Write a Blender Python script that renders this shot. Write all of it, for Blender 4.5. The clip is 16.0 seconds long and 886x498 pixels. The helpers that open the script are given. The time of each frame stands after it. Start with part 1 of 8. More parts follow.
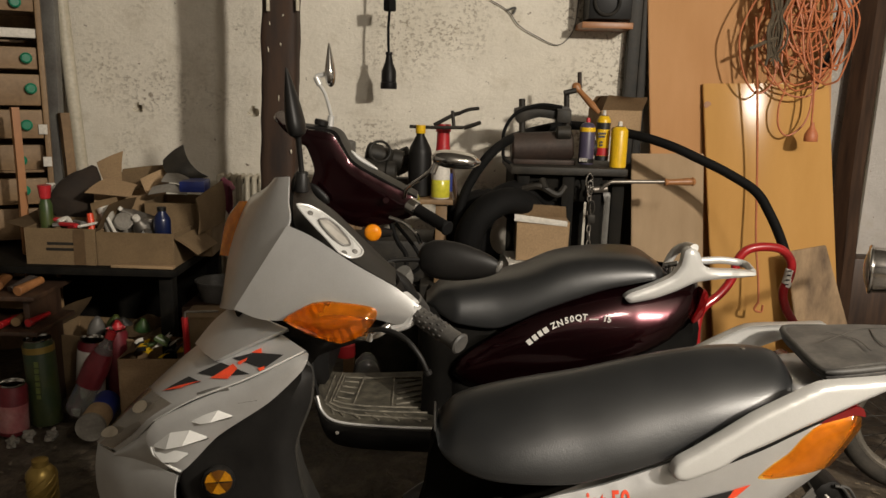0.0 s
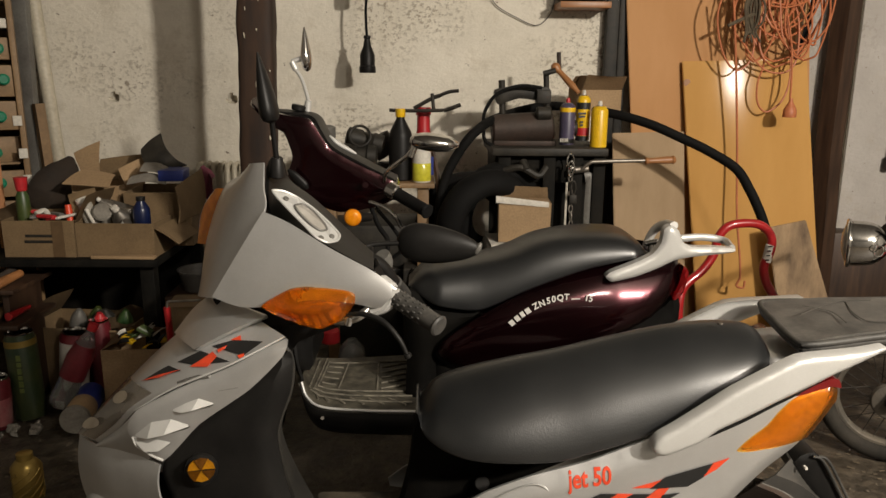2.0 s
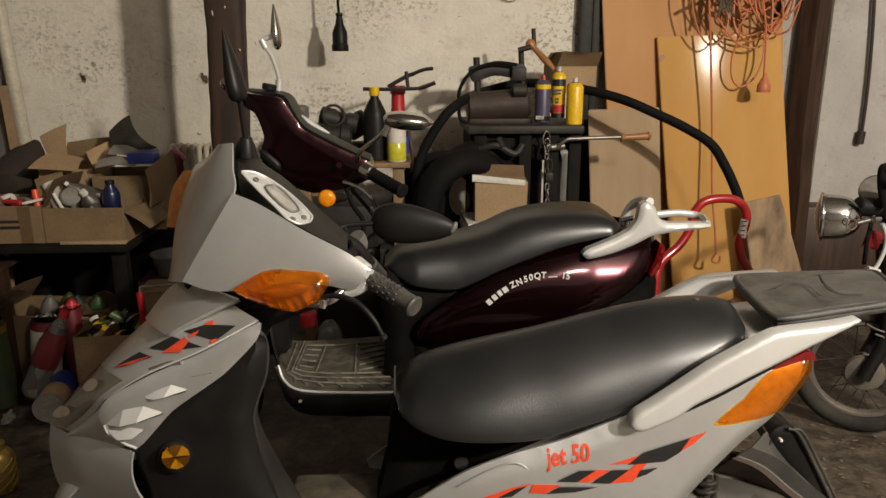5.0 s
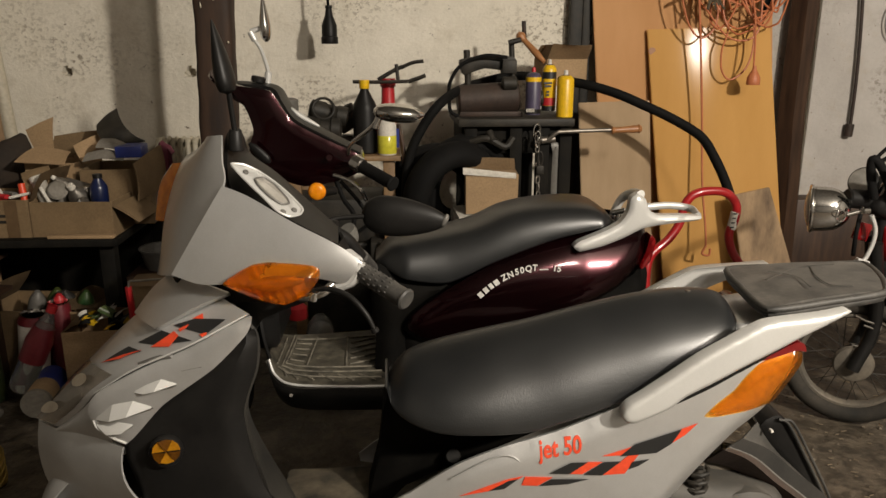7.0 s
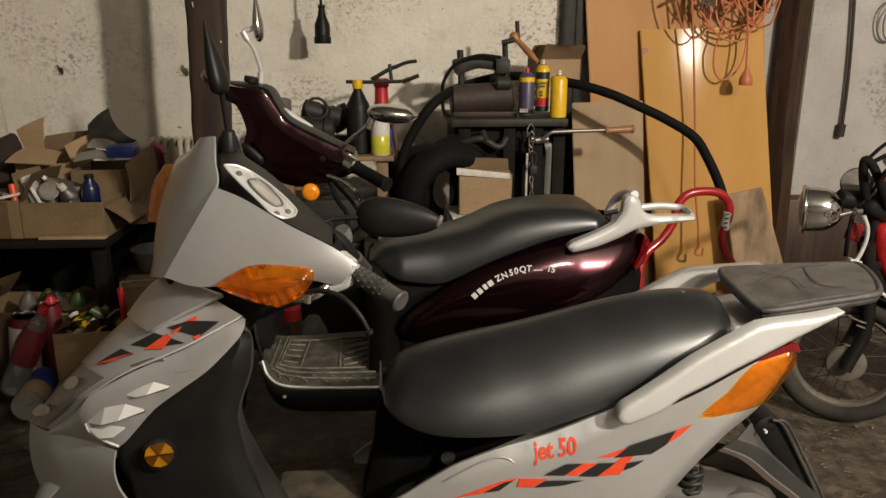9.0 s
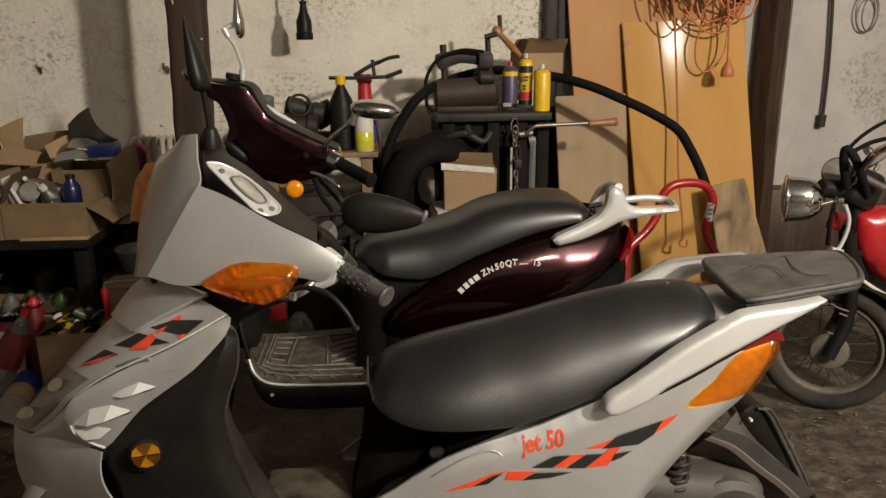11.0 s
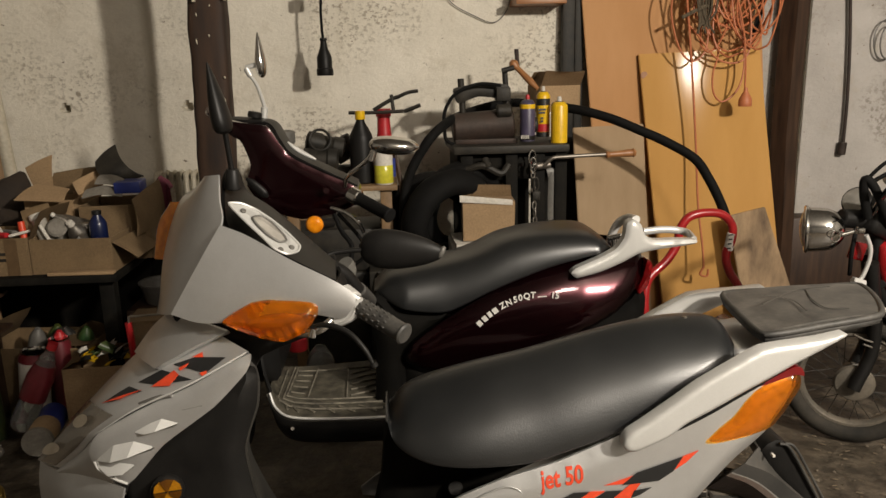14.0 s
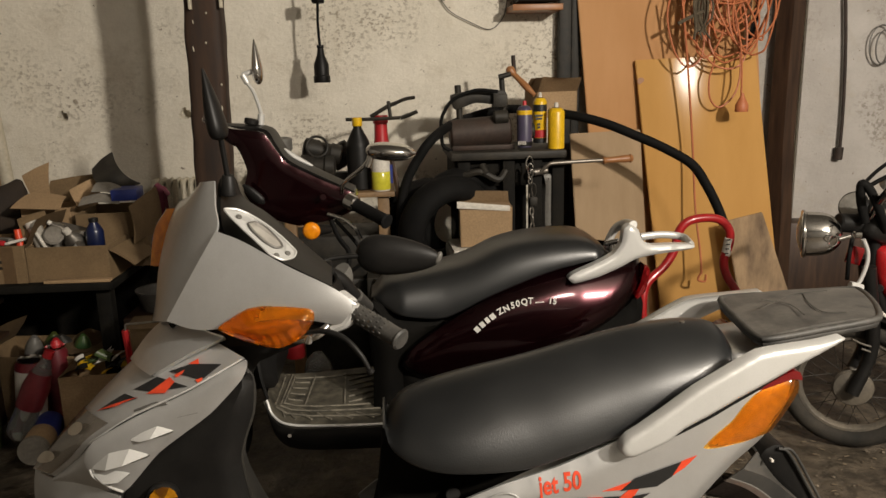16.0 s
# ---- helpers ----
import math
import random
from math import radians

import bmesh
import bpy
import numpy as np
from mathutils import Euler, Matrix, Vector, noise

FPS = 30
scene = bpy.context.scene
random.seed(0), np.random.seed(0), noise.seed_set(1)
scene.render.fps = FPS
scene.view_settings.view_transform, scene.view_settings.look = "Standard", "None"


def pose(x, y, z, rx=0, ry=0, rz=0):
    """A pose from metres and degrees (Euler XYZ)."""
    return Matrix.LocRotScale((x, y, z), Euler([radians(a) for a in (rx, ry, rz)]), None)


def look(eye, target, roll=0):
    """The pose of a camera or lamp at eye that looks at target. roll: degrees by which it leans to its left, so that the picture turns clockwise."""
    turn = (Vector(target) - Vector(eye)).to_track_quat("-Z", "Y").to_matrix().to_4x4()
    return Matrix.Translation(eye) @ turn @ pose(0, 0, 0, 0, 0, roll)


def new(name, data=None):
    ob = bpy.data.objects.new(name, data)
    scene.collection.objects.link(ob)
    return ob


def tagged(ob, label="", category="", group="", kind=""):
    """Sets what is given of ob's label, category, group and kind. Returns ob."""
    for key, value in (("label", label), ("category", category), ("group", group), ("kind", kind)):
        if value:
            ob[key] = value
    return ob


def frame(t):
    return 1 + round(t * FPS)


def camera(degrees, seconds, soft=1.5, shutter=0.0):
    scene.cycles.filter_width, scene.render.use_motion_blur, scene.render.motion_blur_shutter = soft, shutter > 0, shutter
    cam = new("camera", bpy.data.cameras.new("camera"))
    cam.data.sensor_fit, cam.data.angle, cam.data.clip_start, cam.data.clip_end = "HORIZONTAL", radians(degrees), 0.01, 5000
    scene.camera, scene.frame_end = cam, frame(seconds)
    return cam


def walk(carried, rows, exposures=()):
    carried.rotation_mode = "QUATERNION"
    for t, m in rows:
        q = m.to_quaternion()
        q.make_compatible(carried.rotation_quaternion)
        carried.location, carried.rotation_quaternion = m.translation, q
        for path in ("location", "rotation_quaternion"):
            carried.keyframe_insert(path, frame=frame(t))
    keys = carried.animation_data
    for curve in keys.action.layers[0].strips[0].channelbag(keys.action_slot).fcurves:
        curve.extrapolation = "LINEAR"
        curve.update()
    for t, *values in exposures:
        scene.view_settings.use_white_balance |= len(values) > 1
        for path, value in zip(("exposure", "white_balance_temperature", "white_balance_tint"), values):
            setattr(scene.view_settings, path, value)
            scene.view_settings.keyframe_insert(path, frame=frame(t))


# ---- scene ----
cam = camera(61.5, 16.0)
PATH = [
    (0, (0.046, 0.018, 1.313), (0.062, 1.974, 0.897), 1.6),
    (0.5, (0.046, 0.023, 1.311), (0.068, 1.976, 0.882), 1.3),
    (1, (0.054, 0.025, 1.311), (0.087, 1.975, 0.87), 0.9),
    (1.5, (0.065, 0.022, 1.312), (0.106, 1.97, 0.861), 0.6),
    (2, (0.065, 0.018, 1.31), (0.116, 1.965, 0.853), 0.5),
    (2.5, (0.067, 0.01, 1.317), (0.115, 1.958, 0.867), 0.5),
    (3, (0.071, 0.01, 1.319), (0.125, 1.957, 0.865), 0.5),
    (3.5, (0.071, 0.025, 1.312), (0.137, 1.968, 0.841), 0.4),
    (4, (0.07, 0.038, 1.307), (0.152, 1.976, 0.818), 0.3),
    (4.5, (0.07, 0.04, 1.306), (0.168, 1.973, 0.803), 0.2),
    (5, (0.073, 0.036, 1.305), (0.181, 1.967, 0.796), 0.0),
    (7.5, (0.071, 0.044, 1.296), (0.208, 1.969, 0.768), 0.1),
    (8, (0.072, 0.046, 1.292), (0.212, 1.969, 0.762), 0.2),
    (8.5, (0.072, 0.044, 1.294), (0.218, 1.967, 0.764), 0.3),
    (9, (0.068, 0.047, 1.303), (0.221, 1.971, 0.777), 0.1),
    (9.5, (0.068, 0.046, 1.302), (0.241, 1.967, 0.774), -0.0),
    (12, (0.072, 0.049, 1.301), (0.26, 1.965, 0.761), -0.6),
    (12.5, (0.073, 0.05, 1.3), (0.249, 1.97, 0.768), -0.8),
    (13, (0.075, 0.044, 1.301), (0.238, 1.97, 0.787), -0.9),
    (13.5, (0.074, 0.038, 1.312), (0.221, 1.972, 0.825), -1.1),
    (14, (0.077, 0.034, 1.323), (0.213, 1.974, 0.858), -1.3),
    (14.5, (0.08, 0.034, 1.322), (0.21, 1.978, 0.873), -1.4),
    (15, (0.08, 0.035, 1.319), (0.21, 1.982, 0.879), -1.5),
    (15.5, (0.081, 0.036, 1.32), (0.214, 1.983, 0.879), -1.6),
    (16, (0.081, 0.036, 1.319), (0.222, 1.981, 0.872), -1.5),
]
walk(cam, [(t, look(eye, target, roll)) for t, eye, target, roll in PATH])
# ---- world, lamp, exposure ----
from mathutils.geometry import delaunay_2d_cdt

world = bpy.data.worlds.new("world")
scene.world = world
world.use_nodes = True
world.node_tree.nodes["Background"].inputs[0].default_value = (0.9, 0.95, 1.0, 1)
world.node_tree.nodes["Background"].inputs[1].default_value = 0.02
scene.view_settings.exposure = 0.0


def lamp(name, place, watts, radius, colour):
    d = bpy.data.lights.new(name, "POINT")
    d.energy, d.shadow_soft_size, d.color = watts, radius, colour
    ob = new(name, d)
    ob.location = place
    return ob


lamp("bulb_light", (2.42, -1.0, 2.58), 735, 0.09, (1.0, 0.908, 0.783))
# Unseen second lamp, added as weak fill to lighten the shadows.
lamp("fill_light", (1.45, -1.0, 2.75), 110, 0.12, (1.0, 0.90, 0.78))

# ---- materials ----
MATS = {}


def material(name, colour, rough=0.5, metal=0.0, second=None, scale=8.0, amount=0.5, bump=0.1, grain=60.0, coat=0.0, dust=0.0, spec=0.5):
    """A surface with two scales of variation: broad patches between two colours, and fine grain in relief."""
    m = bpy.data.materials.new(name)
    m.use_nodes = True
    nt = m.node_tree
    p = nt.nodes["Principled BSDF"]
    co = nt.nodes.new("ShaderNodeTexCoord")
    big = nt.nodes.new("ShaderNodeTexNoise")
    big.inputs["Scale"].default_value, big.inputs["Detail"].default_value, big.inputs["Roughness"].default_value = scale, 6, 0.62
    fine = nt.nodes.new("ShaderNodeTexNoise")
    fine.inputs["Scale"].default_value, fine.inputs["Detail"].default_value = grain, 4
    nt.links.new(co.outputs["Object"], big.inputs["Vector"])
    nt.links.new(co.outputs["Object"], fine.inputs["Vector"])
    ramp = nt.nodes.new("ShaderNodeValToRGB")
    ramp.color_ramp.elements[0].position, ramp.color_ramp.elements[1].position = 0.5 - 0.3 * (1 - amount) - 0.05, 0.72
    second = second or tuple(c * 0.72 for c in colour)
    ramp.color_ramp.elements[0].color, ramp.color_ramp.elements[1].color = (*colour, 1), (*second, 1)
    nt.links.new(big.outputs["Fac"], ramp.inputs["Fac"])
    mix = nt.nodes.new("ShaderNodeMix")
    mix.data_type, mix.blend_type = "RGBA", "MULTIPLY"
    mix.inputs["Factor"].default_value = 0.35 if grain < 250 else 0.08
    nt.links.new(ramp.outputs["Color"], mix.inputs["A"])
    fr = nt.nodes.new("ShaderNodeValToRGB")
    fr.color_ramp.elements[0].position, fr.color_ramp.elements[1].position = 0.3, 0.65
    fr.color_ramp.elements[0].color = (0.45, 0.45, 0.45, 1)
    nt.links.new(fine.outputs["Fac"], fr.inputs["Fac"])
    nt.links.new(fr.outputs["Color"], mix.inputs["B"])
    last = mix.outputs["Result"]
    if dust:
        up = nt.nodes.new("ShaderNodeNewGeometry")
        sep = nt.nodes.new("ShaderNodeSeparateXYZ")
        nt.links.new(up.outputs["Normal"], sep.inputs["Vector"])
        mul = nt.nodes.new("ShaderNodeMath")
        mul.operation, mul.use_clamp = "MULTIPLY", True
        nt.links.new(sep.outputs["Z"], mul.inputs[0])
        nt.links.new(big.outputs["Fac"], mul.inputs[1])
        m2 = nt.nodes.new("ShaderNodeMath")
        m2.operation, m2.use_clamp = "MULTIPLY", True
        m2.inputs[1].default_value = dust
        nt.links.new(mul.outputs[0], m2.inputs[0])
        dm = nt.nodes.new("ShaderNodeMix")
        dm.data_type = "RGBA"
        dm.inputs["B"].default_value = (0.20, 0.18, 0.15, 1)
        nt.links.new(m2.outputs[0], dm.inputs["Factor"])
        nt.links.new(last, dm.inputs["A"])
        last = dm.outputs["Result"]
    nt.links.new(last, p.inputs["Base Color"])
    rr = nt.nodes.new("ShaderNodeMapRange")
    rr.inputs["To Min"].default_value, rr.inputs["To Max"].default_value = max(0.03, rough - 0.12 * rough - 0.02), min(1, rough + 0.15 * rough + 0.03)
    nt.links.new(big.outputs["Fac"], rr.inputs["Value"])
    nt.links.new(rr.outputs["Result"], p.inputs["Roughness"])
    p.inputs["Metallic"].default_value = metal
    p.inputs["Coat Weight"].default_value = coat
    p.inputs["Coat Roughness"].default_value = 0.08
    p.inputs["Specular IOR Level"].default_value = spec
    if bump:
        b = nt.nodes.new("ShaderNodeBump")
        b.inputs["Strength"].default_value, b.inputs["Distance"].default_value = bump, 0.004 if bump < 0.9 else 0.012
        nt.links.new(fine.outputs["Fac"], b.inputs["Height"])
        nt.links.new(b.outputs["Normal"], p.inputs["Normal"])
    MATS[name] = m
    return m


def glassy(name, colour, rough=0.08, trans=0.8):
    m = material(name, colour, rough, bump=0.0, amount=0.2)
    m.node_tree.nodes["Principled BSDF"].inputs["Transmission Weight"].default_value = trans
    return m


silver = material("silver_paint", (0.72, 0.72, 0.712), 0.34, 0.74, (0.60, 0.595, 0.58), 6, 0.5, 0.0, 400, dust=0.04, coat=0.5)
rail_paint = material("light_silver_paint", (0.60, 0.595, 0.575), 0.36, 0.3, (0.53, 0.525, 0.50), 6, 0.4, 0.0, 300)
maroon = material("maroon_paint", (0.026, 0.0040, 0.0064), 0.19, 0.85, (0.014, 0.0026, 0.0040), 5, 0.5, 0.0, 300, coat=0.4, dust=0.01)
black_plastic = material("black_plastic", (0.0045, 0.0045, 0.0045), 0.44, 0, (0.013, 0.012, 0.011), 7, 0.35, 0.03, 120, dust=0.04, spec=0.2)
dusty_tyre = material("dusty_tyre", (0.045, 0.038, 0.029), 0.85, 0, (0.15, 0.12, 0.085), 14, 0.7, 0.3, 90)
dusty_plastic = material("dusty_plastic", (0.022, 0.021, 0.019), 0.65, 0, (0.055, 0.05, 0.043), 9, 0.7, 0.1, 250, dust=0.4)
rubber = material("black_rubber", (0.0045, 0.0045, 0.0045), 0.75, 0, (0.009, 0.0085, 0.008), 12, 0.5, 0.05, 200, dust=0.01, spec=0.12)
grip_rubber = material("grey_rubber", (0.030, 0.029, 0.027), 0.55, 0, (0.075, 0.070, 0.062), 25, 0.6, 0.1, 200, dust=0.15)
chrome = material("chrome", (0.75, 0.74, 0.72), 0.10, 1.0, (0.62, 0.60, 0.57), 12, 0.4, 0.02, 200)
steel = material("worn_steel", (0.30, 0.28, 0.25), 0.42, 0.85, (0.16, 0.13, 0.10), 14, 0.7, 0.1, 120)
dark_iron = material("dark_iron", (0.013, 0.0125, 0.011), 0.55, 0.1, (0.038, 0.032, 0.024), 16, 0.6, 0.2, 90, dust=0.10, spec=0.3)
rust_iron = material("brown_iron", (0.052, 0.032, 0.024), 0.6, 0.2, (0.030, 0.023, 0.019), 12, 0.6, 0.3, 80, dust=0.3, spec=0.35)
orange_lens = material("orange_lens", (0.80, 0.27, 0.006), 0.10, 0, (0.48, 0.11, 0.003), 22, 0.7, 0.0, 50, coat=0.6)
red_lens = material("red_lens", (0.20, 0.006, 0.007), 0.12, 0, (0.11, 0.003, 0.004), 30, 0.5, 0.0, 30, coat=0.5)
red_paint = material("red_paint", (0.42, 0.015, 0.018), 0.3, 0, (0.33, 0.012, 0.014), 8, 0.5, 0.03, 150, coat=0.4)
decal_black = material("decal_black", (0.018, 0.018, 0.018), 0.4, 0, None, 20, 0.3, 0.0)
decal_red = material("decal_red", (0.75, 0.075, 0.025), 0.4, 0, (0.66, 0.06, 0.02), 20, 0.3, 0.0)
white_ink = material("white_ink", (0.75, 0.73, 0.68), 0.5, 0, None, 40, 0.3, 0.0)
carton = material("carton", (0.195, 0.128, 0.063), 0.85, 0, (0.13, 0.085, 0.042), 6, 0.6, 0.1, 150)
carton_light = material("carton_light", (0.36, 0.24, 0.128), 0.85, 0, (0.27, 0.178, 0.095), 6, 0.6, 0.1, 150)
paper_white = material("paper_white", (0.66, 0.63, 0.57), 0.8, 0, (0.52, 0.48, 0.41), 9, 0.5, 0.1, 90)
pale_wood = material("pale_wood", (0.235, 0.143, 0.064), 0.6, 0, (0.16, 0.094, 0.042), 7, 0.6, 0.15, 70)
green_plastic = material("green_plastic", (0.010, 0.20, 0.105), 0.35, 0, None, 20, 0.3, 0.0)
orange_cable = material("orange_cable", (0.52, 0.17, 0.068), 0.5, 0, (0.42, 0.13, 0.05), 15, 0.5, 0.05, 80)
yellow_paint = material("yellow_paint", (0.80, 0.50, 0.012), 0.35, 0, (0.70, 0.42, 0.01), 15, 0.4, 0.0)
red_plastic = material("red_plastic", (0.48, 0.022, 0.028), 0.4, 0, (0.38, 0.015, 0.02), 15, 0.4, 0.0)
blue_plastic = material("blue_plastic", (0.018, 0.035, 0.22), 0.4, 0, None, 15, 0.4, 0.0)
cloth_wine = material("wine_cloth", (0.12, 0.015, 0.035), 0.95, 0, None, 30, 0.6, 0.4, 120)
leaf_green = material("green_print", (0.02, 0.06, 0.018), 0.4, 0, (0.07, 0.075, 0.015), 12, 0.6, 0.0)
gold = material("gold_tin", (0.42, 0.29, 0.075), 0.35, 0.6, (0.30, 0.20, 0.05), 30, 0.6, 0.1)
clear_plastic = glassy("clear_plastic", (0.85, 0.86, 0.84), 0.12, 0.9)
oil_yellow = material("yellow_liquid", (0.62, 0.58, 0.06), 0.2, 0, (0.55, 0.50, 0.04), 10, 0.3, 0.0)
amber_glass = glassy("amber_glass", (1.0, 0.38, 0.011), 0.03, 0.97)
# Tone chosen to set how much light the unseen walls bounce back.
unseen_plaster = material("unseen_wall_plaster", (0.14, 0.132, 0.118), 0.9, 0, (0.20, 0.188, 0.17), 2.5, 0.5, 0.3, 20)
dial_glass = material("dial_face", (0.42, 0.40, 0.36), 0.25, 0, (0.30, 0.28, 0.25), 20, 0.4, 0.0, coat=0.6)
# Dull black, darkened further to stand in for shade under the seats.
underseat_shade_black = material("underseat_shade_black", (0.0030, 0.0029, 0.0027), 0.7, 0, (0.007, 0.0062, 0.005), 9, 0.4, 0.1, 90, spec=0.06)
grey_paper = material("grey_paper", (0.24, 0.22, 0.19), 0.85, 0, (0.14, 0.125, 0.10), 16, 0.6, 0.2, 90)
# Dark iron on the bench; on the table it stands in for shade.
black_iron_and_shade = material("black_iron_and_shade", (0.006, 0.006, 0.0058), 0.6, 0, (0.016, 0.014, 0.011), 14, 0.5, 0.2, 90, dust=0.0, spec=0.05)
navy_plastic = material("navy_plastic", (0.006, 0.012, 0.055), 0.3, 0, (0.004, 0.008, 0.035), 15, 0.4, 0.0)
lead_grey = material("grey_enamel", (0.16, 0.155, 0.14), 0.45, 0.1, (0.10, 0.09, 0.08), 8, 0.6, 0.1, 90)
cream_enamel = material("cream_enamel", (0.58, 0.53, 0.42), 0.5, 0, (0.46, 0.41, 0.31), 8, 0.5, 0.05)


def leather():
    m = material("seat_leather", (0.0078, 0.0085, 0.0092), 0.34, 0, (0.013, 0.0136, 0.014), 7, 0.5, 0.0, 300, spec=1.0)
    nt = m.node_tree
    v = nt.nodes.new("ShaderNodeTexVoronoi")
    v.inputs["Scale"].default_value = 330
    co = [n for n in nt.nodes if n.type == "TEX_COORD"][0]
    nt.links.new(co.outputs["Object"], v.inputs["Vector"])
    b = nt.nodes.new("ShaderNodeBump")
    b.inputs["Strength"].default_value, b.inputs["Distance"].default_value = 0.15, 0.0010
    nt.links.new(v.outputs["Distance"], b.inputs["Height"])
    w = nt.nodes.new("ShaderNodeTexNoise")
    w.inputs["Scale"].default_value, w.inputs["Detail"].default_value, w.inputs["Distortion"].default_value = 38, 7, 0.6
    nt.links.new(co.outputs["Object"], w.inputs["Vector"])
    b2 = nt.nodes.new("ShaderNodeBump")
    b2.inputs["Strength"].default_value, b2.inputs["Distance"].default_value = 0.035, 0.003
    nt.links.new(w.outputs["Fac"], b2.inputs["Height"])
    nt.links.new(b.outputs["Normal"], b2.inputs["Normal"])
    nt.links.new(b2.outputs["Normal"], nt.nodes["Principled BSDF"].inputs["Normal"])
    return m


def whitewash(name="whitewash", a=(0.76, 0.71, 0.61), b=(0.66, 0.61, 0.51), chip=(0.27, 0.23, 0.175)):
    """Old lime wash: cream paint with grey bare patches, brown stains and small flaked spots."""
    m = bpy.data.materials.new(name)
    m.use_nodes = True
    nt = m.node_tree
    p = nt.nodes["Principled BSDF"]
    co = nt.nodes.new("ShaderNodeTexCoord")

    def noise_node(scale, detail, rough=0.6):
        n = nt.nodes.new("ShaderNodeTexNoise")
        n.inputs["Scale"].default_value, n.inputs["Detail"].default_value, n.inputs["Roughness"].default_value = scale, detail, rough
        nt.links.new(co.outputs["Object"], n.inputs["Vector"])
        return n

    def ramp(src, a, b, ca=(0, 0, 0, 1), cb=(1, 1, 1, 1)):
        r = nt.nodes.new("ShaderNodeValToRGB")
        r.color_ramp.elements[0].position, r.color_ramp.elements[1].position = a, b
        r.color_ramp.elements[0].color, r.color_ramp.elements[1].color = ca, cb
        nt.links.new(src, r.inputs["Fac"])
        return r.outputs["Color"]

    def blend(fac, a, b):
        x = nt.nodes.new("ShaderNodeMix")
        x.data_type = "RGBA"
        nt.links.new(fac, x.inputs["Factor"])
        for key, v in (("A", a), ("B", b)):
            if isinstance(v, tuple):
                x.inputs[key].default_value = (*v, 1)
            else:
                nt.links.new(v, x.inputs[key])
        return x.outputs["Result"]

    flat = nt.nodes.new("ShaderNodeMapping")
    flat.inputs["Scale"].default_value = (0.92, 1, 1.08)
    nt.links.new(co.outputs["Object"], flat.inputs["Vector"])

    def times(x, y):
        n = nt.nodes.new("ShaderNodeMath")
        n.operation = "MULTIPLY"
        for k, v in enumerate((x, y)):
            if isinstance(v, float):
                n.inputs[k].default_value = v
            else:
                nt.links.new(v, n.inputs[k])
        return n.outputs[0]

    base = blend(ramp(noise_node(1.6, 5).outputs["Fac"], 0.35, 0.7), a, b)
    cloud = ramp(noise_node(7.0, 7, 0.7).outputs["Fac"], 0.42, 0.70)
    base = blend(times(cloud, 0.30), base, tuple(v * 0.72 for v in b))
    patch_n = noise_node(1.7, 5, 0.6)
    chips_n = noise_node(44, 8, 0.66)
    nt.links.new(flat.outputs["Vector"], chips_n.inputs["Vector"])
    bare = times(ramp(patch_n.outputs["Fac"], 0.45, 0.61), ramp(chips_n.outputs["Fac"], 0.515, 0.58))
    c = blend(times(bare, 0.85), base, chip)
    dots = noise_node(24, 4, 0.6)
    nt.links.new(flat.outputs["Vector"], dots.inputs["Vector"])
    c = blend(ramp(dots.outputs["Fac"], 0.675, 0.70), c, (0.20, 0.16, 0.12))
    c = blend(times(ramp(noise_node(4.5, 6, 0.7).outputs["Fac"], 0.54, 0.74), 0.42), c, (0.36, 0.29, 0.19))
    nt.links.new(c, p.inputs["Base Color"])
    p.inputs["Roughness"].default_value = 0.9
    bp = nt.nodes.new("ShaderNodeBump")
    bp.inputs["Strength"].default_value, bp.inputs["Distance"].default_value = 0.5, 0.012
    nt.links.new(chips_n.outputs["Fac"], bp.inputs["Height"])
    nt.links.new(bp.outputs["Normal"], p.inputs["Normal"])
    return m


def grained(name, a, b, along=(1, 1, 0.06), scale=26.0, rough=0.45, coat=0.0):
    """Wood with grain drawn out along one axis."""
    m = material(name, a, rough, 0, b, 5, 0.5, 0.0, 320, coat)
    nt = m.node_tree
    big = [n for n in nt.nodes if n.type == "TEX_NOISE"][0]
    co = [n for n in nt.nodes if n.type == "TEX_COORD"][0]
    mp = nt.nodes.new("ShaderNodeMapping")
    mp.inputs["Scale"].default_value = along
    big.inputs["Scale"].default_value = scale
    nt.links.new(co.outputs["Object"], mp.inputs["Vector"])
    nt.links.new(mp.outputs["Vector"], big.inputs["Vector"])
    return m


seat_leather = leather()
plaster = whitewash()
grimy_plaster = whitewash("grimy_plaster", (0.46, 0.43, 0.40), (0.36, 0.33, 0.30), (0.24, 0.215, 0.185))
beam_wood = grained("dark_beam_wood", (0.020, 0.010, 0.006), (0.070, 0.036, 0.019), (1, 1, 0.10), 34, 0.5)
post_wood = grained("old_post_wood", (0.013, 0.0065, 0.0038), (0.052, 0.025, 0.012), (1, 1, 0.16), 22, 0.75)
board_brown = grained("brown_board", (0.48, 0.245, 0.092), (0.42, 0.208, 0.076), (1, 1, 0.25), 6, 0.55)
board_yellow = grained("yellow_board", (0.54, 0.30, 0.098), (0.48, 0.26, 0.080), (1, 1, 0.2), 7, 0.10)
_p = board_yellow.node_tree.nodes["Principled BSDF"]
_p.inputs["Specular IOR Level"].default_value, _p.inputs["Anisotropic"].default_value, _p.inputs["Anisotropic Rotation"].default_value = 0.035, 0.72, 0.25
_t = board_yellow.node_tree.nodes.new("ShaderNodeTangent")
_t.direction_type, _t.axis = "RADIAL", "Z"
board_yellow.node_tree.links.new(_t.outputs["Tangent"], _p.inputs["Tangent"])
board_brown.node_tree.nodes["Principled BSDF"].inputs["Specular IOR Level"].default_value = 0.2
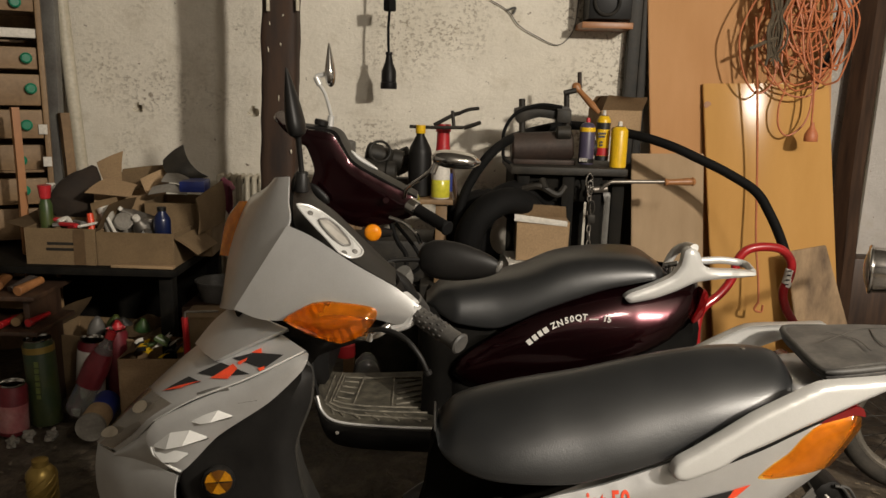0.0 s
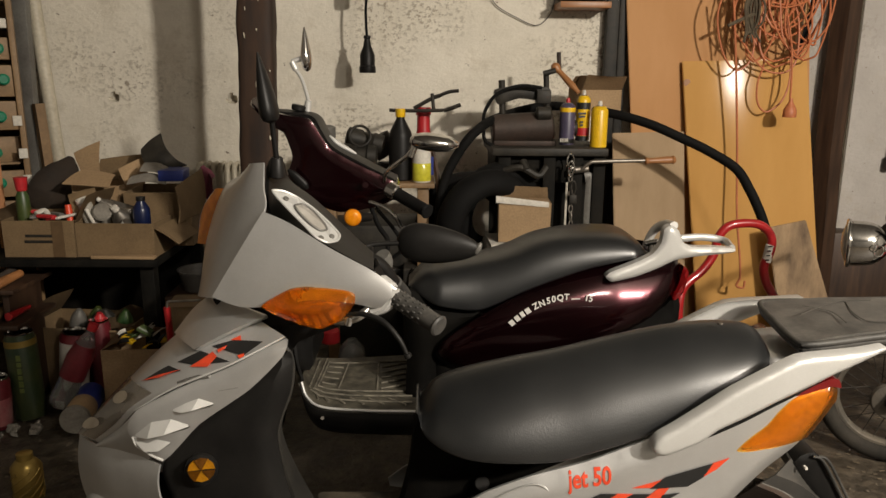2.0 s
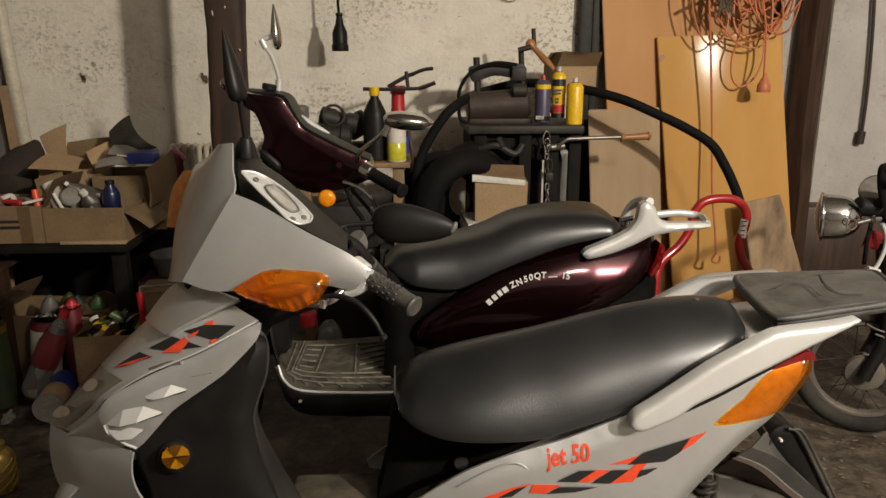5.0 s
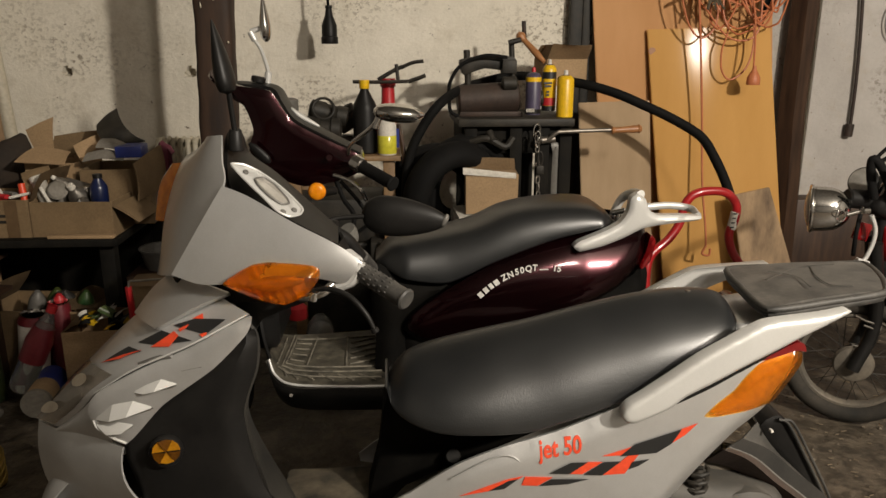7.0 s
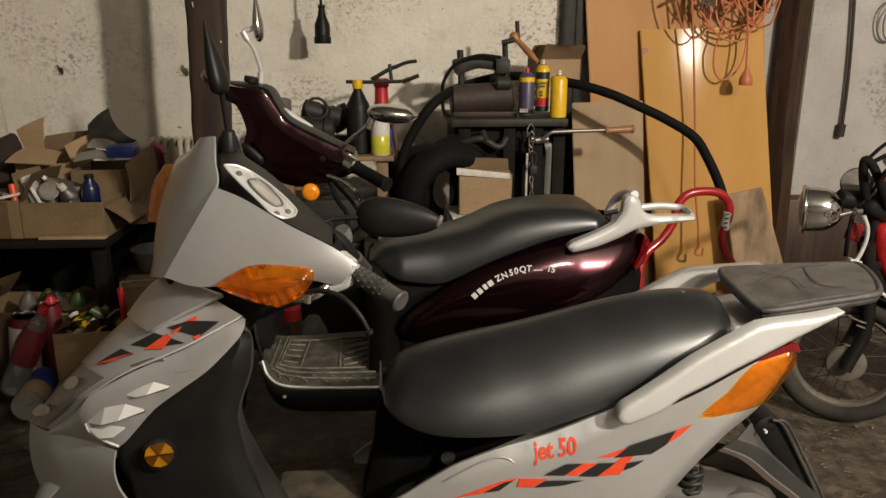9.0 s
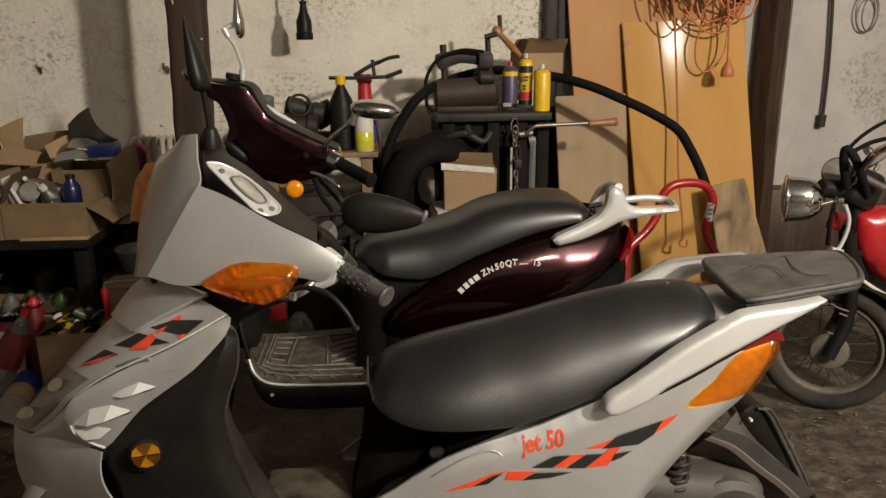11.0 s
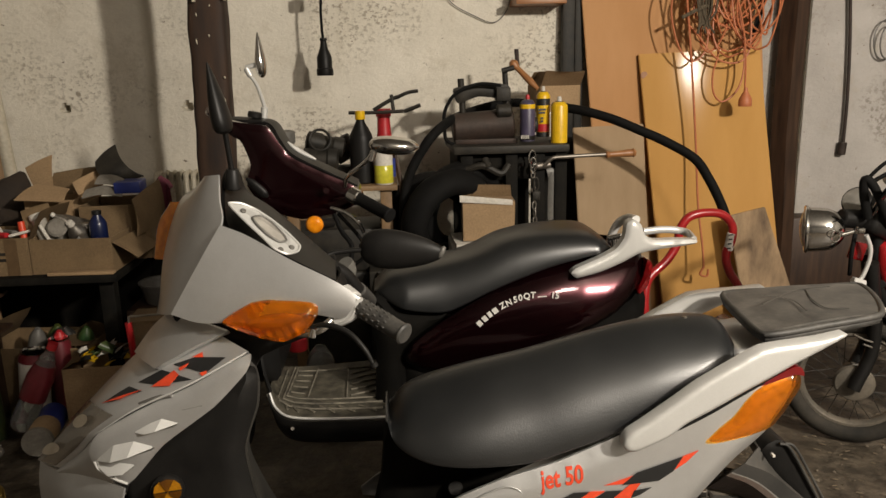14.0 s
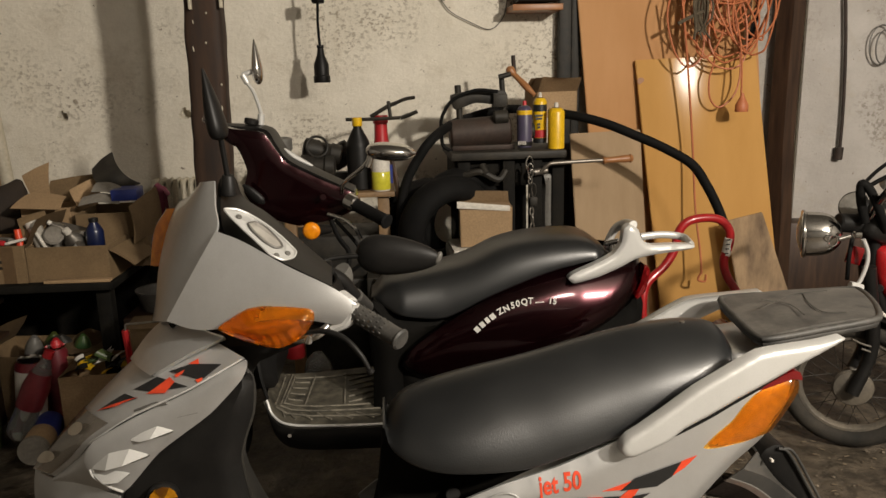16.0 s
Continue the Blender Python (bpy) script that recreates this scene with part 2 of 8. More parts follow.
plywood = grained("grey_plywood", (0.36, 0.245, 0.135), (0.28, 0.188, 0.10), (1, 1, 0.15), 9, 0.7)
worn_board = grained("worn_board", (0.46, 0.31, 0.17), (0.10, 0.065, 0.04), (1, 1, 0.3), 9, 0.75)
handle_wood = grained("handle_wood", (0.34, 0.15, 0.055), (0.26, 0.11, 0.04), (1, 1, 0.2), 20, 0.4)
floor_dirt = material("dirty_concrete", (0.041, 0.033, 0.024), 0.5, 0, (0.155, 0.125, 0.09), 15, 0.85, 0.95, 26)
_n = [n for n in floor_dirt.node_tree.nodes if n.type == "TEX_NOISE"][0]
_n.inputs["Roughness"].default_value, _n.inputs["Distortion"].default_value, _n.inputs["Detail"].default_value = 0.70, 0.25, 10


# ---- mesh builders ----
def base_of(name, place, label, category, group="", kind=""):
    ob = new(name)
    ob.empty_display_size = 0.05
    ob.matrix_basis = Matrix.Translation(place)
    return tagged(ob, label, category, group, kind)


def part(name, bm, mat, parent=None, label="", angle=38):
    me = bpy.data.meshes.new(name)
    bmesh.ops.recalc_face_normals(bm, faces=bm.faces)
    bm.to_mesh(me)
    bm.free()
    for poly in me.polygons:
        poly.use_smooth = True
    me.set_sharp_from_angle(angle=radians(angle))
    me.materials.append(mat)
    ob = new(name, me)
    if parent:
        ob.parent = parent
        root = Matrix.Identity(4)
        up = parent
        while up:
            root = up.matrix_basis if not up.parent else root
            up = up.parent
        ob.matrix_parent_inverse = root.inverted() if not parent.parent else Matrix.Identity(4)
        if parent.parent:
            ob.matrix_parent_inverse = Matrix.Identity(4)
    return tagged(ob, label)


def thing(name, bm, mat, label, category, group="", kind="", angle=38):
    return tagged(part(name, bm, mat, None, "", angle), label, category, group, kind)


def B():
    return bmesh.new()


def spline(pts, n=6, closed=False):
    """Points along a smooth curve through pts."""
    v = [Vector(p) for p in pts]
    if n <= 1:
        return v
    out, k = [], len(v)
    w = 0.6 if closed else 1.0
    for i in range(k if closed else k - 1):
        a, b = v[i], v[(i + 1) % k]
        pa = v[i - 1] if (closed or i) else a * 2 - b
        pb = v[(i + 2) % k] if (closed or i + 2 < k) else b * 2 - a
        for j in range(n):
            s = j / n
            p, q = (b - pa) * 0.5 * w, (pb - a) * 0.5 * w
            out.append(a * (2 * s ** 3 - 3 * s * s + 1) + p * (s ** 3 - 2 * s * s + s) + b * (3 * s * s - 2 * s ** 3) + q * (s ** 3 - s * s))
    if not closed:
        out.append(v[-1])
    return out


def box(bm, size, m, bevel=0.004, seg=2):
    r = bmesh.ops.create_cube(bm, size=1.0, matrix=m @ Matrix.Diagonal((*size, 1)))
    if bevel:
        edges = list({e for v in r["verts"] for e in v.link_edges})
        bmesh.ops.bevel(bm, geom=edges, offset=min(bevel, min(size) * 0.45), segments=seg, affect="EDGES", profile=0.5)
    return bm


def tube(bm, pts, r, sides=10, n=5, flat=1.0, up=(0, 0, 1), closed=False):
    """A round or flattened bar along a smooth curve. r: a radius, or one for each end, or a function of 0..1."""
    line = spline(pts, n, closed)
    rings = []
    k = len(line)
    rf = r if callable(r) else ((lambda s: r[0] + (r[1] - r[0]) * s) if isinstance(r, tuple) else (lambda s: r))
    side = None
    for i, p in enumerate(line):
        d = (line[(i + 1) % k] - line[i - 1]) if closed else (line[min(i + 1, k - 1)] - line[max(i - 1, 0)])
        d = d.normalized() if d.length else Vector((0, 0, 1))
        u = Vector(up) if side is None else side
        u = u - d * u.dot(d)
        if u.length < 1e-4:
            u = d.orthogonal()
        u.normalize()
        side = u
        w = d.cross(u)
        rad = rf(i / max(1, k - 1))
        rings.append([bm.verts.new(p + (u * math.sin(a) * flat + w * math.cos(a)) * rad) for a in (2 * math.pi * j / sides for j in range(sides))])
    for i in range(k if closed else k - 1):
        a, b = rings[i], rings[(i + 1) % k]
        for j in range(sides):
            bm.faces.new((a[j], a[(j + 1) % sides], b[(j + 1) % sides], b[j]))
    if not closed:
        bm.faces.new(rings[0][::-1])
        bm.faces.new(rings[-1])
    return bm


def lathe(bm, profile, m, sides=24, n=1):
    """A turned shape: profile of (radius, height) from bottom to top, about the z axis of m."""
    prof = [(max(p[0], 0.0004), p[1]) for p in (profile if n <= 1 else [tuple(q)[:2] for q in spline([(a, b, 0) for a, b in profile], n)])]
    rings = [[bm.verts.new(m @ Vector((r * math.cos(a), r * math.sin(a), h))) for a in (2 * math.pi * j / sides for j in range(sides))] for r, h in prof]
    for a, b in zip(rings, rings[1:]):
        for j in range(sides):
            bm.faces.new((a[j], a[(j + 1) % sides], b[(j + 1) % sides], b[j]))
    bm.faces.new(rings[0][::-1])
    bm.faces.new(rings[-1])
    return bm


def axis(a, b):
    """A pose at a whose z axis points at b, and the distance."""
    d = Vector(b) - Vector(a)
    return Matrix.Translation(a) @ d.to_track_quat("Z", "Y").to_matrix().to_4x4(), d.length


def rod(bm, a, b, r, sides=16, r2=None, bevel=0.15):
    m, length = axis(a, b)
    r2 = r if r2 is None else r2
    e = min(r, r2) * bevel
    return lathe(bm, [(r - e, 0), (r, e), (r2, length - e), (r2 - e, length)], m, sides)


def ring(bm, m, major, minor, sides=40, tube_sides=12, flat=1.0):
    """A torus about the z axis of m."""
    pts = [m @ Vector((major * math.cos(a), major * math.sin(a), 0)) for a in (2 * math.pi * i / sides for i in range(sides))]
    return tube(bm, pts, minor, tube_sides, 1, flat, tuple(m.to_3x3() @ Vector((0, 0, 1))), True)


def inside(p, poly):
    hit = False
    for i in range(len(poly)):
        a, b = poly[i - 1], poly[i]
        if (a[1] > p[1]) != (b[1] > p[1]) and p[0] < (b[0] - a[0]) * (p[1] - a[1]) / (b[1] - a[1]) + a[0]:
            hit = not hit
    return hit


def rim(p, poly):
    best = 9.0
    for i in range(len(poly)):
        a, b = Vector(poly[i - 1]), Vector(poly[i])
        d = b - a
        s = max(0.0, min(1.0, (Vector(p) - a).dot(d) / max(d.length_squared, 1e-12)))
        best = min(best, (Vector(p) - a - d * s).length)
    return best


def swell(outline, y, bulge, edge, n=5):
    """The y of a moulded panel over (x, z): flat inside, curling away towards its rim."""
    poly = [tuple(v)[:2] for v in spline([(a, b, 0) for a, b in outline], n, True)]
    base = y if callable(y) else (lambda x, z: y)

    def at(x, z):
        d = min(rim((x, z), poly), edge) / edge
        return base(x, z) + bulge * (1 - d) ** 2
    return poly, at


def panel(bm, outline, y, thick, bulge=0.012, edge=0.03, n=5, step=0.018, mirror=None):
    """A moulded panel with the outline (x, z), facing -y; mirror: the plane y about which a second one faces +y."""
    poly, at = swell(outline, y, bulge, edge, n)
    xs, zs = [p[0] for p in poly], [p[1] for p in poly]
    pts = list(poly)
    nx, nz = int((max(xs) - min(xs)) / step) + 1, int((max(zs) - min(zs)) / step) + 1
    for i in range(nx + 1):
        for j in range(nz + 1):
            q = (min(xs) + (i + 0.5 * (j % 2)) * step, min(zs) + j * step)
            if inside(q, poly) and rim(q, poly) > step * 0.4:
                pts.append(q)
    edges = [(i, (i + 1) % len(poly)) for i in range(len(poly))]
    vs, _, fs, *_ = delaunay_2d_cdt([Vector(p) for p in pts], edges, [], 1, 1e-6)
    for flip in ((None,) if mirror is None else (None, mirror)):
        def put(v, off):
            yy = at(v[0], v[1]) + off
            return bm.verts.new((v[0], yy if flip is None else 2 * flip - yy, v[1]))
        front = [put(v, 0) for v in vs]
        back = [put(v, thick) for v in vs]
        used = {}
        for f in fs:
            bm.faces.new([front[i] for i in f])
            bm.faces.new([back[i] for i in reversed(f)])
            for a, b in zip(f, list(f[1:]) + [f[0]]):
                used[(a, b)] = 1
        for a, b in used:
            if (b, a) not in used:
                bm.faces.new((front[b], front[a], back[a], back[b]))
    loose = [v for v in bm.verts if not v.link_faces]
    bmesh.ops.delete(bm, geom=loose, context="VERTS")
    return bm


def paired(name, outline, y, thick, bulge, edge, n, step, yc, mat, parent, label="", angle=38):
    """A moulded panel and its mirror image about the plane y = yc, each a part of its own. Returns the near one."""
    one = part(name, panel(B(), outline, y, thick, bulge, edge, n, step), mat, parent, label, angle)
    me = one.data.copy()
    me.transform(Matrix.Translation((0, 2 * yc, 0)) @ Matrix.Diagonal((1, -1, 1, 1)))
    me.flip_normals()
    two = new(name, me)
    two.parent, two.matrix_parent_inverse = parent, one.matrix_parent_inverse
    tagged(two, label)
    return one


def skin(bm, one, two, bulge=(0, 0, 0), n=5, m=8, thick=0.004):
    """A sheet stretched between two smooth curves, arched by bulge in its middle."""
    a, b = spline(one, n), spline(two, n)
    k = min(len(a), len(b))
    rows = []
    for i in range(k):
        rows.append([a[i].lerp(b[i], j / m) + Vector(bulge) * (1 - (2 * j / m - 1) ** 2) for j in range(m + 1)])
    grid = [[bm.verts.new(p) for p in r] for r in rows]
    fs = [bm.faces.new((grid[i][j], grid[i + 1][j], grid[i + 1][j + 1], grid[i][j + 1])) for i in range(k - 1) for j in range(m)]
    if thick:
        bmesh.ops.recalc_face_normals(bm, faces=fs)
        bmesh.ops.solidify(bm, geom=fs, thickness=thick)
    return bm


def loft(bm, curves, n=5, thick=0.004):
    """A sheet through several smooth curves, each with as many points."""
    rows = [spline(c, n) for c in curves]
    grid = [[bm.verts.new(p) for p in r] for r in rows]
    fs = [bm.faces.new((p[i], p[i + 1], q[i + 1], q[i])) for p, q in zip(grid, grid[1:]) for i in range(len(p) - 1)]
    if thick:
        bmesh.ops.recalc_face_normals(bm, faces=fs)
        bmesh.ops.solidify(bm, geom=fs, thickness=thick)
    return bm


def sheet(bm, outline, lift, thick=0.003):
    """A flat plate with a smooth outline of places, raised by lift."""
    rim_v = [bm.verts.new(Vector(p) + Vector(lift)) for p in spline(outline, 4, True)]
    f = bm.faces.new(rim_v)
    bmesh.ops.solidify(bm, geom=[f], thickness=thick)
    return bm


def along(curve, x):
    for a, b in zip(curve, curve[1:]):
        if a[0] <= x <= b[0]:
            return a[1] + (b[1] - a[1]) * (x - a[0]) / max(1e-9, b[0] - a[0])
    return curve[0][1] if x < curve[0][0] else curve[-1][1]


def cushion(bm, top, bottom, yc, width, n=36, sides=28, crown=0.55, rise=0.95):
    """A seat along x: top and bottom curves of (x, z) and its half width as a function of 0..1."""
    tc = [tuple(v)[:2] for v in spline([(a, b, 0) for a, b in top], 6)]
    bc = [tuple(v)[:2] for v in spline([(a, b, 0) for a, b in bottom], 6)]
    x0, x1 = min(tc[0][0], bc[0][0]), max(tc[-1][0], bc[-1][0])
    rings = []
    for i in range(n + 1):
        s = i / n
        s = 0.5 - 0.5 * math.cos(math.pi * s)
        x = x0 + (x1 - x0) * s
        zt, zb, w = along(tc, x), along(bc, x), width(s)
        zt = max(zt, zb + 0.004)
        r = []
        for j in range(sides):
            a = 2 * math.pi * j / sides
            c, t = math.cos(a), math.sin(a)
            zs = zb + 0.10 * (zt - zb)
            yy = math.copysign(abs(c) ** (crown if t >= 0 else 0.35), c) * w
            zz = zs + (abs(t) ** rise * (zt - zs) if t >= 0 else -abs(t) ** 0.8 * (zs - zb))
            r.append(bm.verts.new((x, yc + yy, zz)))
        rings.append(r)
    for a, b in zip(rings, rings[1:]):
        for j in range(sides):
            bm.faces.new((a[j], a[(j + 1) % sides], b[(j + 1) % sides], b[j]))
    bm.faces.new(rings[0][::-1])
    bm.faces.new(rings[-1])
    return bm


def blob(bm, a, b, prof, deep, up=(0, 0, 1), sides=20):
    """A rounded body from a to b: prof of (0..1, half height), deep: its thickness as a share of the height."""
    A, D = Vector(a), Vector(b) - Vector(a)
    d = D.normalized()
    u = (Vector(up) - d * Vector(up).dot(d)).normalized()
    w = d.cross(u)
    pr = [tuple(v)[:2] for v in spline([(p, q, 0) for p, q in prof], 5)]
    rings = [[bm.verts.new(A + D * s + (u * math.sin(t) + w * math.cos(t) * deep) * max(h, 0.0005)) for t in (2 * math.pi * j / sides for j in range(sides))] for s, h in pr]
    for p, q in zip(rings, rings[1:]):
        for j in range(sides):
            bm.faces.new((p[j], p[(j + 1) % sides], q[(j + 1) % sides], q[j]))
    bm.faces.new(rings[0][::-1])
    bm.faces.new(rings[-1])
    return bm


def lettering(bm, text, size, m, shear=0.0, depth=0.0006, fat=0.0):
    cu = bpy.data.curves.new("letters", "FONT")
    cu.body, cu.size, cu.extrude, cu.shear, cu.offset = text, size, depth, shear, fat
    ob = bpy.data.objects.new("letters", cu)
    scene.collection.objects.link(ob)
    me = bpy.data.meshes.new_from_object(ob.evaluated_get(bpy.context.evaluated_depsgraph_get()))
    me.transform(m)
    bm.from_mesh(me)
    bpy.data.objects.remove(ob)
    bpy.data.curves.remove(cu)
    bpy.data.meshes.remove(me)
    return bm

# ---- the room ----
def wall_sheet(name, x0, x1, z0, z1, y, holes=(), step=0.06):
    """The back wall: an uneven plastered face with pits, 0.2 m thick."""
    pts = []
    nx, nz = int((x1 - x0) / step), int((z1 - z0) / step)
    for i in range(nx + 1):
        for j in range(nz + 1):
            q = (x0 + (x1 - x0) * i / nx, z0 + (z1 - z0) * j / nz)
            if all(math.dist(q, h[:2]) > h[2] * 2.2 for h in holes):
                pts.append((*q, 0.0))
    for hx, hz, hr in holes:
        for k, (f, dep) in enumerate(((1.9, 0), (1.15, 0), (0.95, 0.05), (0.75, 0.08))):
            for a in range(10):
                w = f * hr * (1 + 0.22 * math.sin(a * 2.3 + k * 0.4))
                pts.append((hx + w * math.cos(a * math.pi / 5), hz + w * math.sin(a * math.pi / 5), dep))
    vs, _, fs, *_ = delaunay_2d_cdt([Vector(p[:2]) for p in pts], [], [], 0, 1e-6)
    bm = B()
    near = {(round(p[0], 4), round(p[1], 4)): p[2] for p in pts}
    grid = []
    for v in vs:
        d = near.get((round(v[0], 4), round(v[1], 4)), 0.0)
        rough = 0.010 * noise.noise((v[0] * 2.2, v[1] * 2.2, 0.3)) + 0.004 * noise.noise((v[0] * 9, v[1] * 9, 4.0))
        grid.append(bm.verts.new((v[0], y + rough + d, v[1])))
    for f in fs:
        bm.faces.new([grid[i] for i in f])
    box(bm, (x1 - x0, 0.16, z1 - z0), pose((x0 + x1) / 2, y + 0.17, (z0 + z1) / 2), 0)
    return thing(name, bm, plaster, "old whitewashed plaster wall with flaked patches and holes", "wall", kind="structure")


wall_sheet("wall_north", -2.6, 5.0, 0, 3.3, 4.0, [(-1.546, 1.179, 0.022), (-0.937, 1.175, 0.024)])
# Unseen walls and ceiling, added to close the room and limit bounce.
for name, size, place in (("wall_west", (0.2, 8.2, 3.3), (-2.7, 0.06, 1.65)), ("wall_east", (0.2, 8.2, 3.3), (5.1, 0.06, 1.65)), ("wall_south", (8.0, 0.2, 3.3), (1.2, -4.1, 1.65))):
    bm = B()
    box(bm, size, pose(*place), 0)
    thing(name, bm, unseen_plaster, "unseen wall, added dark to hold down bounced light", "wall", kind="structure")
bm = B()
box(bm, (8.0, 8.5, 0.15), pose(1.2, 0.05, 3.375), 0)
thing("ceiling", bm, unseen_plaster, "unseen ceiling, added dark to hold down bounced light", "ceiling", kind="structure")
bm = B()
N = 110
gv = [[bm.verts.new((-2.8 + 8.0 * i / N, -4.2 + 8.4 * j / N, 0.006 * noise.noise((i * 0.35, j * 0.35, 0.0)) - 0.004)) for j in range(N + 1)] for i in range(N + 1)]
for i in range(N):
    for j in range(N):
        bm.faces.new((gv[i][j], gv[i + 1][j], gv[i + 1][j + 1], gv[i][j + 1]))
thing("floor", bm, floor_dirt, "dirty brown uneven concrete floor", "floor", kind="structure")

# the timber post before the wall
bm = B()
mids = spline([(-0.590, 3.2, 3.30), (-0.598, 3.2, 2.40), (-0.615, 3.2, 1.657), (-0.623, 3.2, 1.319), (-0.635, 3.2, 0.941), (-0.640, 3.2, 0.518), (-0.635, 3.2, 0.0)], 14)
rings = []
for p in mids:
    row = []
    for k in range(20):
        a = 2 * math.pi * (k + 0.5) / 20
        c, t = math.cos(a), math.sin(a)
        q = p + Vector((math.copysign(abs(c) ** 0.35, c) * 0.073, math.copysign(abs(t) ** 0.35, t) * 0.068, 0))
        row.append(bm.verts.new(q + Vector((noise.noise(q * 9), noise.noise(q * 9 + Vector((5, 0, 0))), 0)) * 0.006))
    rings.append(row)
for p, q in zip(rings, rings[1:]):
    for k in range(20):
        bm.faces.new((p[k], p[(k + 1) % 20], q[(k + 1) % 20], q[k]))
bm.faces.new(rings[0])
bm.faces.new(rings[-1][::-1])
post = base_of("timber_post", (-0.62, 3.2, 0), "dark brown rough wooden post before the wall", "post", kind="structure")
part("trunk", bm, post_wood, post)
rng = random.Random(17)
for k in range(16):
    bm = B()
    px_, pz = -0.62 + rng.uniform(-0.065, 0.065), rng.uniform(0.9, 1.95)
    blob(bm, (px_, 3.128, pz), (px_ + rng.uniform(-0.004, 0.004), 3.128, pz - rng.uniform(0.008, 0.03)), [(0, 0.001), (0.5, rng.uniform(0.002, 0.0045)), (1, 0.001)], 1.0, (1, 0, 0), 8)
    part("paint_drip", bm, cream_enamel, post)
for x, z in ((-0.652, 1.628), (-0.534, 1.632)):
    bm = B()
    box(bm, (0.012, 0.02, 0.26), pose(x, 3.122, z + 0.105), 0.003)
    part("clip", bm, cream_enamel, post, "cream painted clip")

# boards leaning on the wall
def board(name, corners, thick, mat, label):
    """A leaning board: bottom left, bottom right, top right, top left of its front face."""
    c = [Vector(p) for p in corners]
    nrm = (c[1] - c[0]).cross(c[3] - c[0]).normalized()
    nrm = -nrm if nrm.y > 0 else nrm
    bm = B()
    f = [bm.verts.new(p) for p in c]
    g = [bm.verts.new(p - nrm * thick) for p in c]
    bm.faces.new(f)
    bm.faces.new(g[::-1])
    for i in range(4):
        bm.faces.new((f[i], g[i], g[(i + 1) % 4], f[(i + 1) % 4]))
    bmesh.ops.bevel(bm, geom=list(bm.edges), offset=0.003, segments=2, affect="EDGES")
    root = base_of(name, (c[0] + c[1]) / 2, label, "board")
    part("sheet", bm, mat, root, "", 30)
    return root


def down(p):
    """The same place on the floor."""
    return (p[0], p[1] - 0.10, 0.002)


board("wide_board", [down((1.207, 3.860, -0.101)), down((2.120, 3.860, -0.074)), (1.985, 3.930, 1.974), (1.055, 3.930, 1.947)], 0.02, board_brown, "tall orange-brown chipboard panel leaning on the wall")
yb = board("cabinet_board", [down((1.486, 3.745, -0.034)), down((2.100, 3.675, 0.009)), (1.959, 3.780, 1.400), (1.361, 3.850, 1.384)], 0.025, board_yellow, "yellow varnished board with a hole near its top corner")
board("plywood_sheet", [down((1.022, 3.600, 0.494)), down((1.371, 3.600, 0.503)), (1.355, 3.720, 1.044), (0.997, 3.720, 1.034)], 0.012, plywood, "grey-brown plywood sheet leaning on the boards")
board("offcut_board", [down((1.832, 3.520, 0.043)), down((2.118, 3.500, 0.058)), (1.916, 3.520, 0.637), (1.742, 3.540, 0.595)], 0.02, worn_board, "stained pale board offcut leaning on the panel")

# Disc on the board's face; its brown stands in for the hole's shade.
bm = B()
lathe(bm, [(0.018, 0), (0.018, 0.012)], Matrix.Translation((1.388, 3.8425, 1.279)) @ pose(0, 0, 0, 90, 0, 0), 20)
part("hole_disc", bm, handle_wood, yb, "brown disc standing in for a shaded finger hole")
# dark strip beside the board, timber at the right, plinth
bm = B()
box(bm, (0.065, 0.05, 3.28), pose((1.019, 3.950, 1.511)[0], 3.955, 1.65), 0.006)
thing("trim", bm, dark_iron, "narrow dark grey timber strip on the wall", "trim", kind="structure")
bm = B()
box(bm, (0.045, 0.05, 3.28), pose((1.072, 3.950, 1.512)[0], 3.950, 1.65), 0.006)
thing("trim", bm, dark_iron, "narrow black strip beside the board", "trim", kind="structure")
bm = B()
tube(bm, [(2.175, 3.845, 3.20), (2.165, 3.845, 1.66), (2.160, 3.845, 0.95), (2.180, 3.845, 0.52), (2.190, 3.845, 0.0)], 0.066, 4, 2, 0.8, (0.3, 1, 0))
thing("slanted_beam", bm, beam_wood, "dark brown timber beam leaning against the wall", "beam")
bm = B()
box(bm, (0.135, 0.03, 3.2), pose(2.072, 3.950, 1.60), 0.006)
thing("grey_upright", bm, grimy_plaster, "mottled grey painted plank behind the beam", "plank")
bm = B()
x0 = (2.150, 3.850, 0.519)[0]
zt = (2.524, 3.850, 0.508)[2]
box(bm, (5.0 - x0, 0.16, zt), pose((5.0 + x0) / 2, 3.91, zt / 2), 0.01)
thing("wall_plinth", bm, beam_wood, "dark low plinth along the foot of the wall", "plinth", kind="structure")
bm = B()
gx = (2.320, 3.970, 1.199)[0]
box(bm, (5.0 - gx, 0.02, 3.28 - zt), pose((5.0 + gx) / 2, 3.972, zt + (3.28 - zt) / 2), 0)
thing("wall_patch", bm, grimy_plaster, "grimy grey stained plaster on the wall", "plaster", kind="structure")
bm = B()
tube(bm, [(2.470, 3.930, 1.919), (2.518, 3.930, 1.484), (2.540, 3.930, 1.138), (2.543, 3.930, 0.883)], 0.009, 10, 3)
rod(bm, (2.541, 3.930, 0.899), (2.537, 3.930, 0.831), 0.022, 12)
thing("wall_pipe", bm, rust_iron, "thin brown pipe ending on the wall", "pipe")

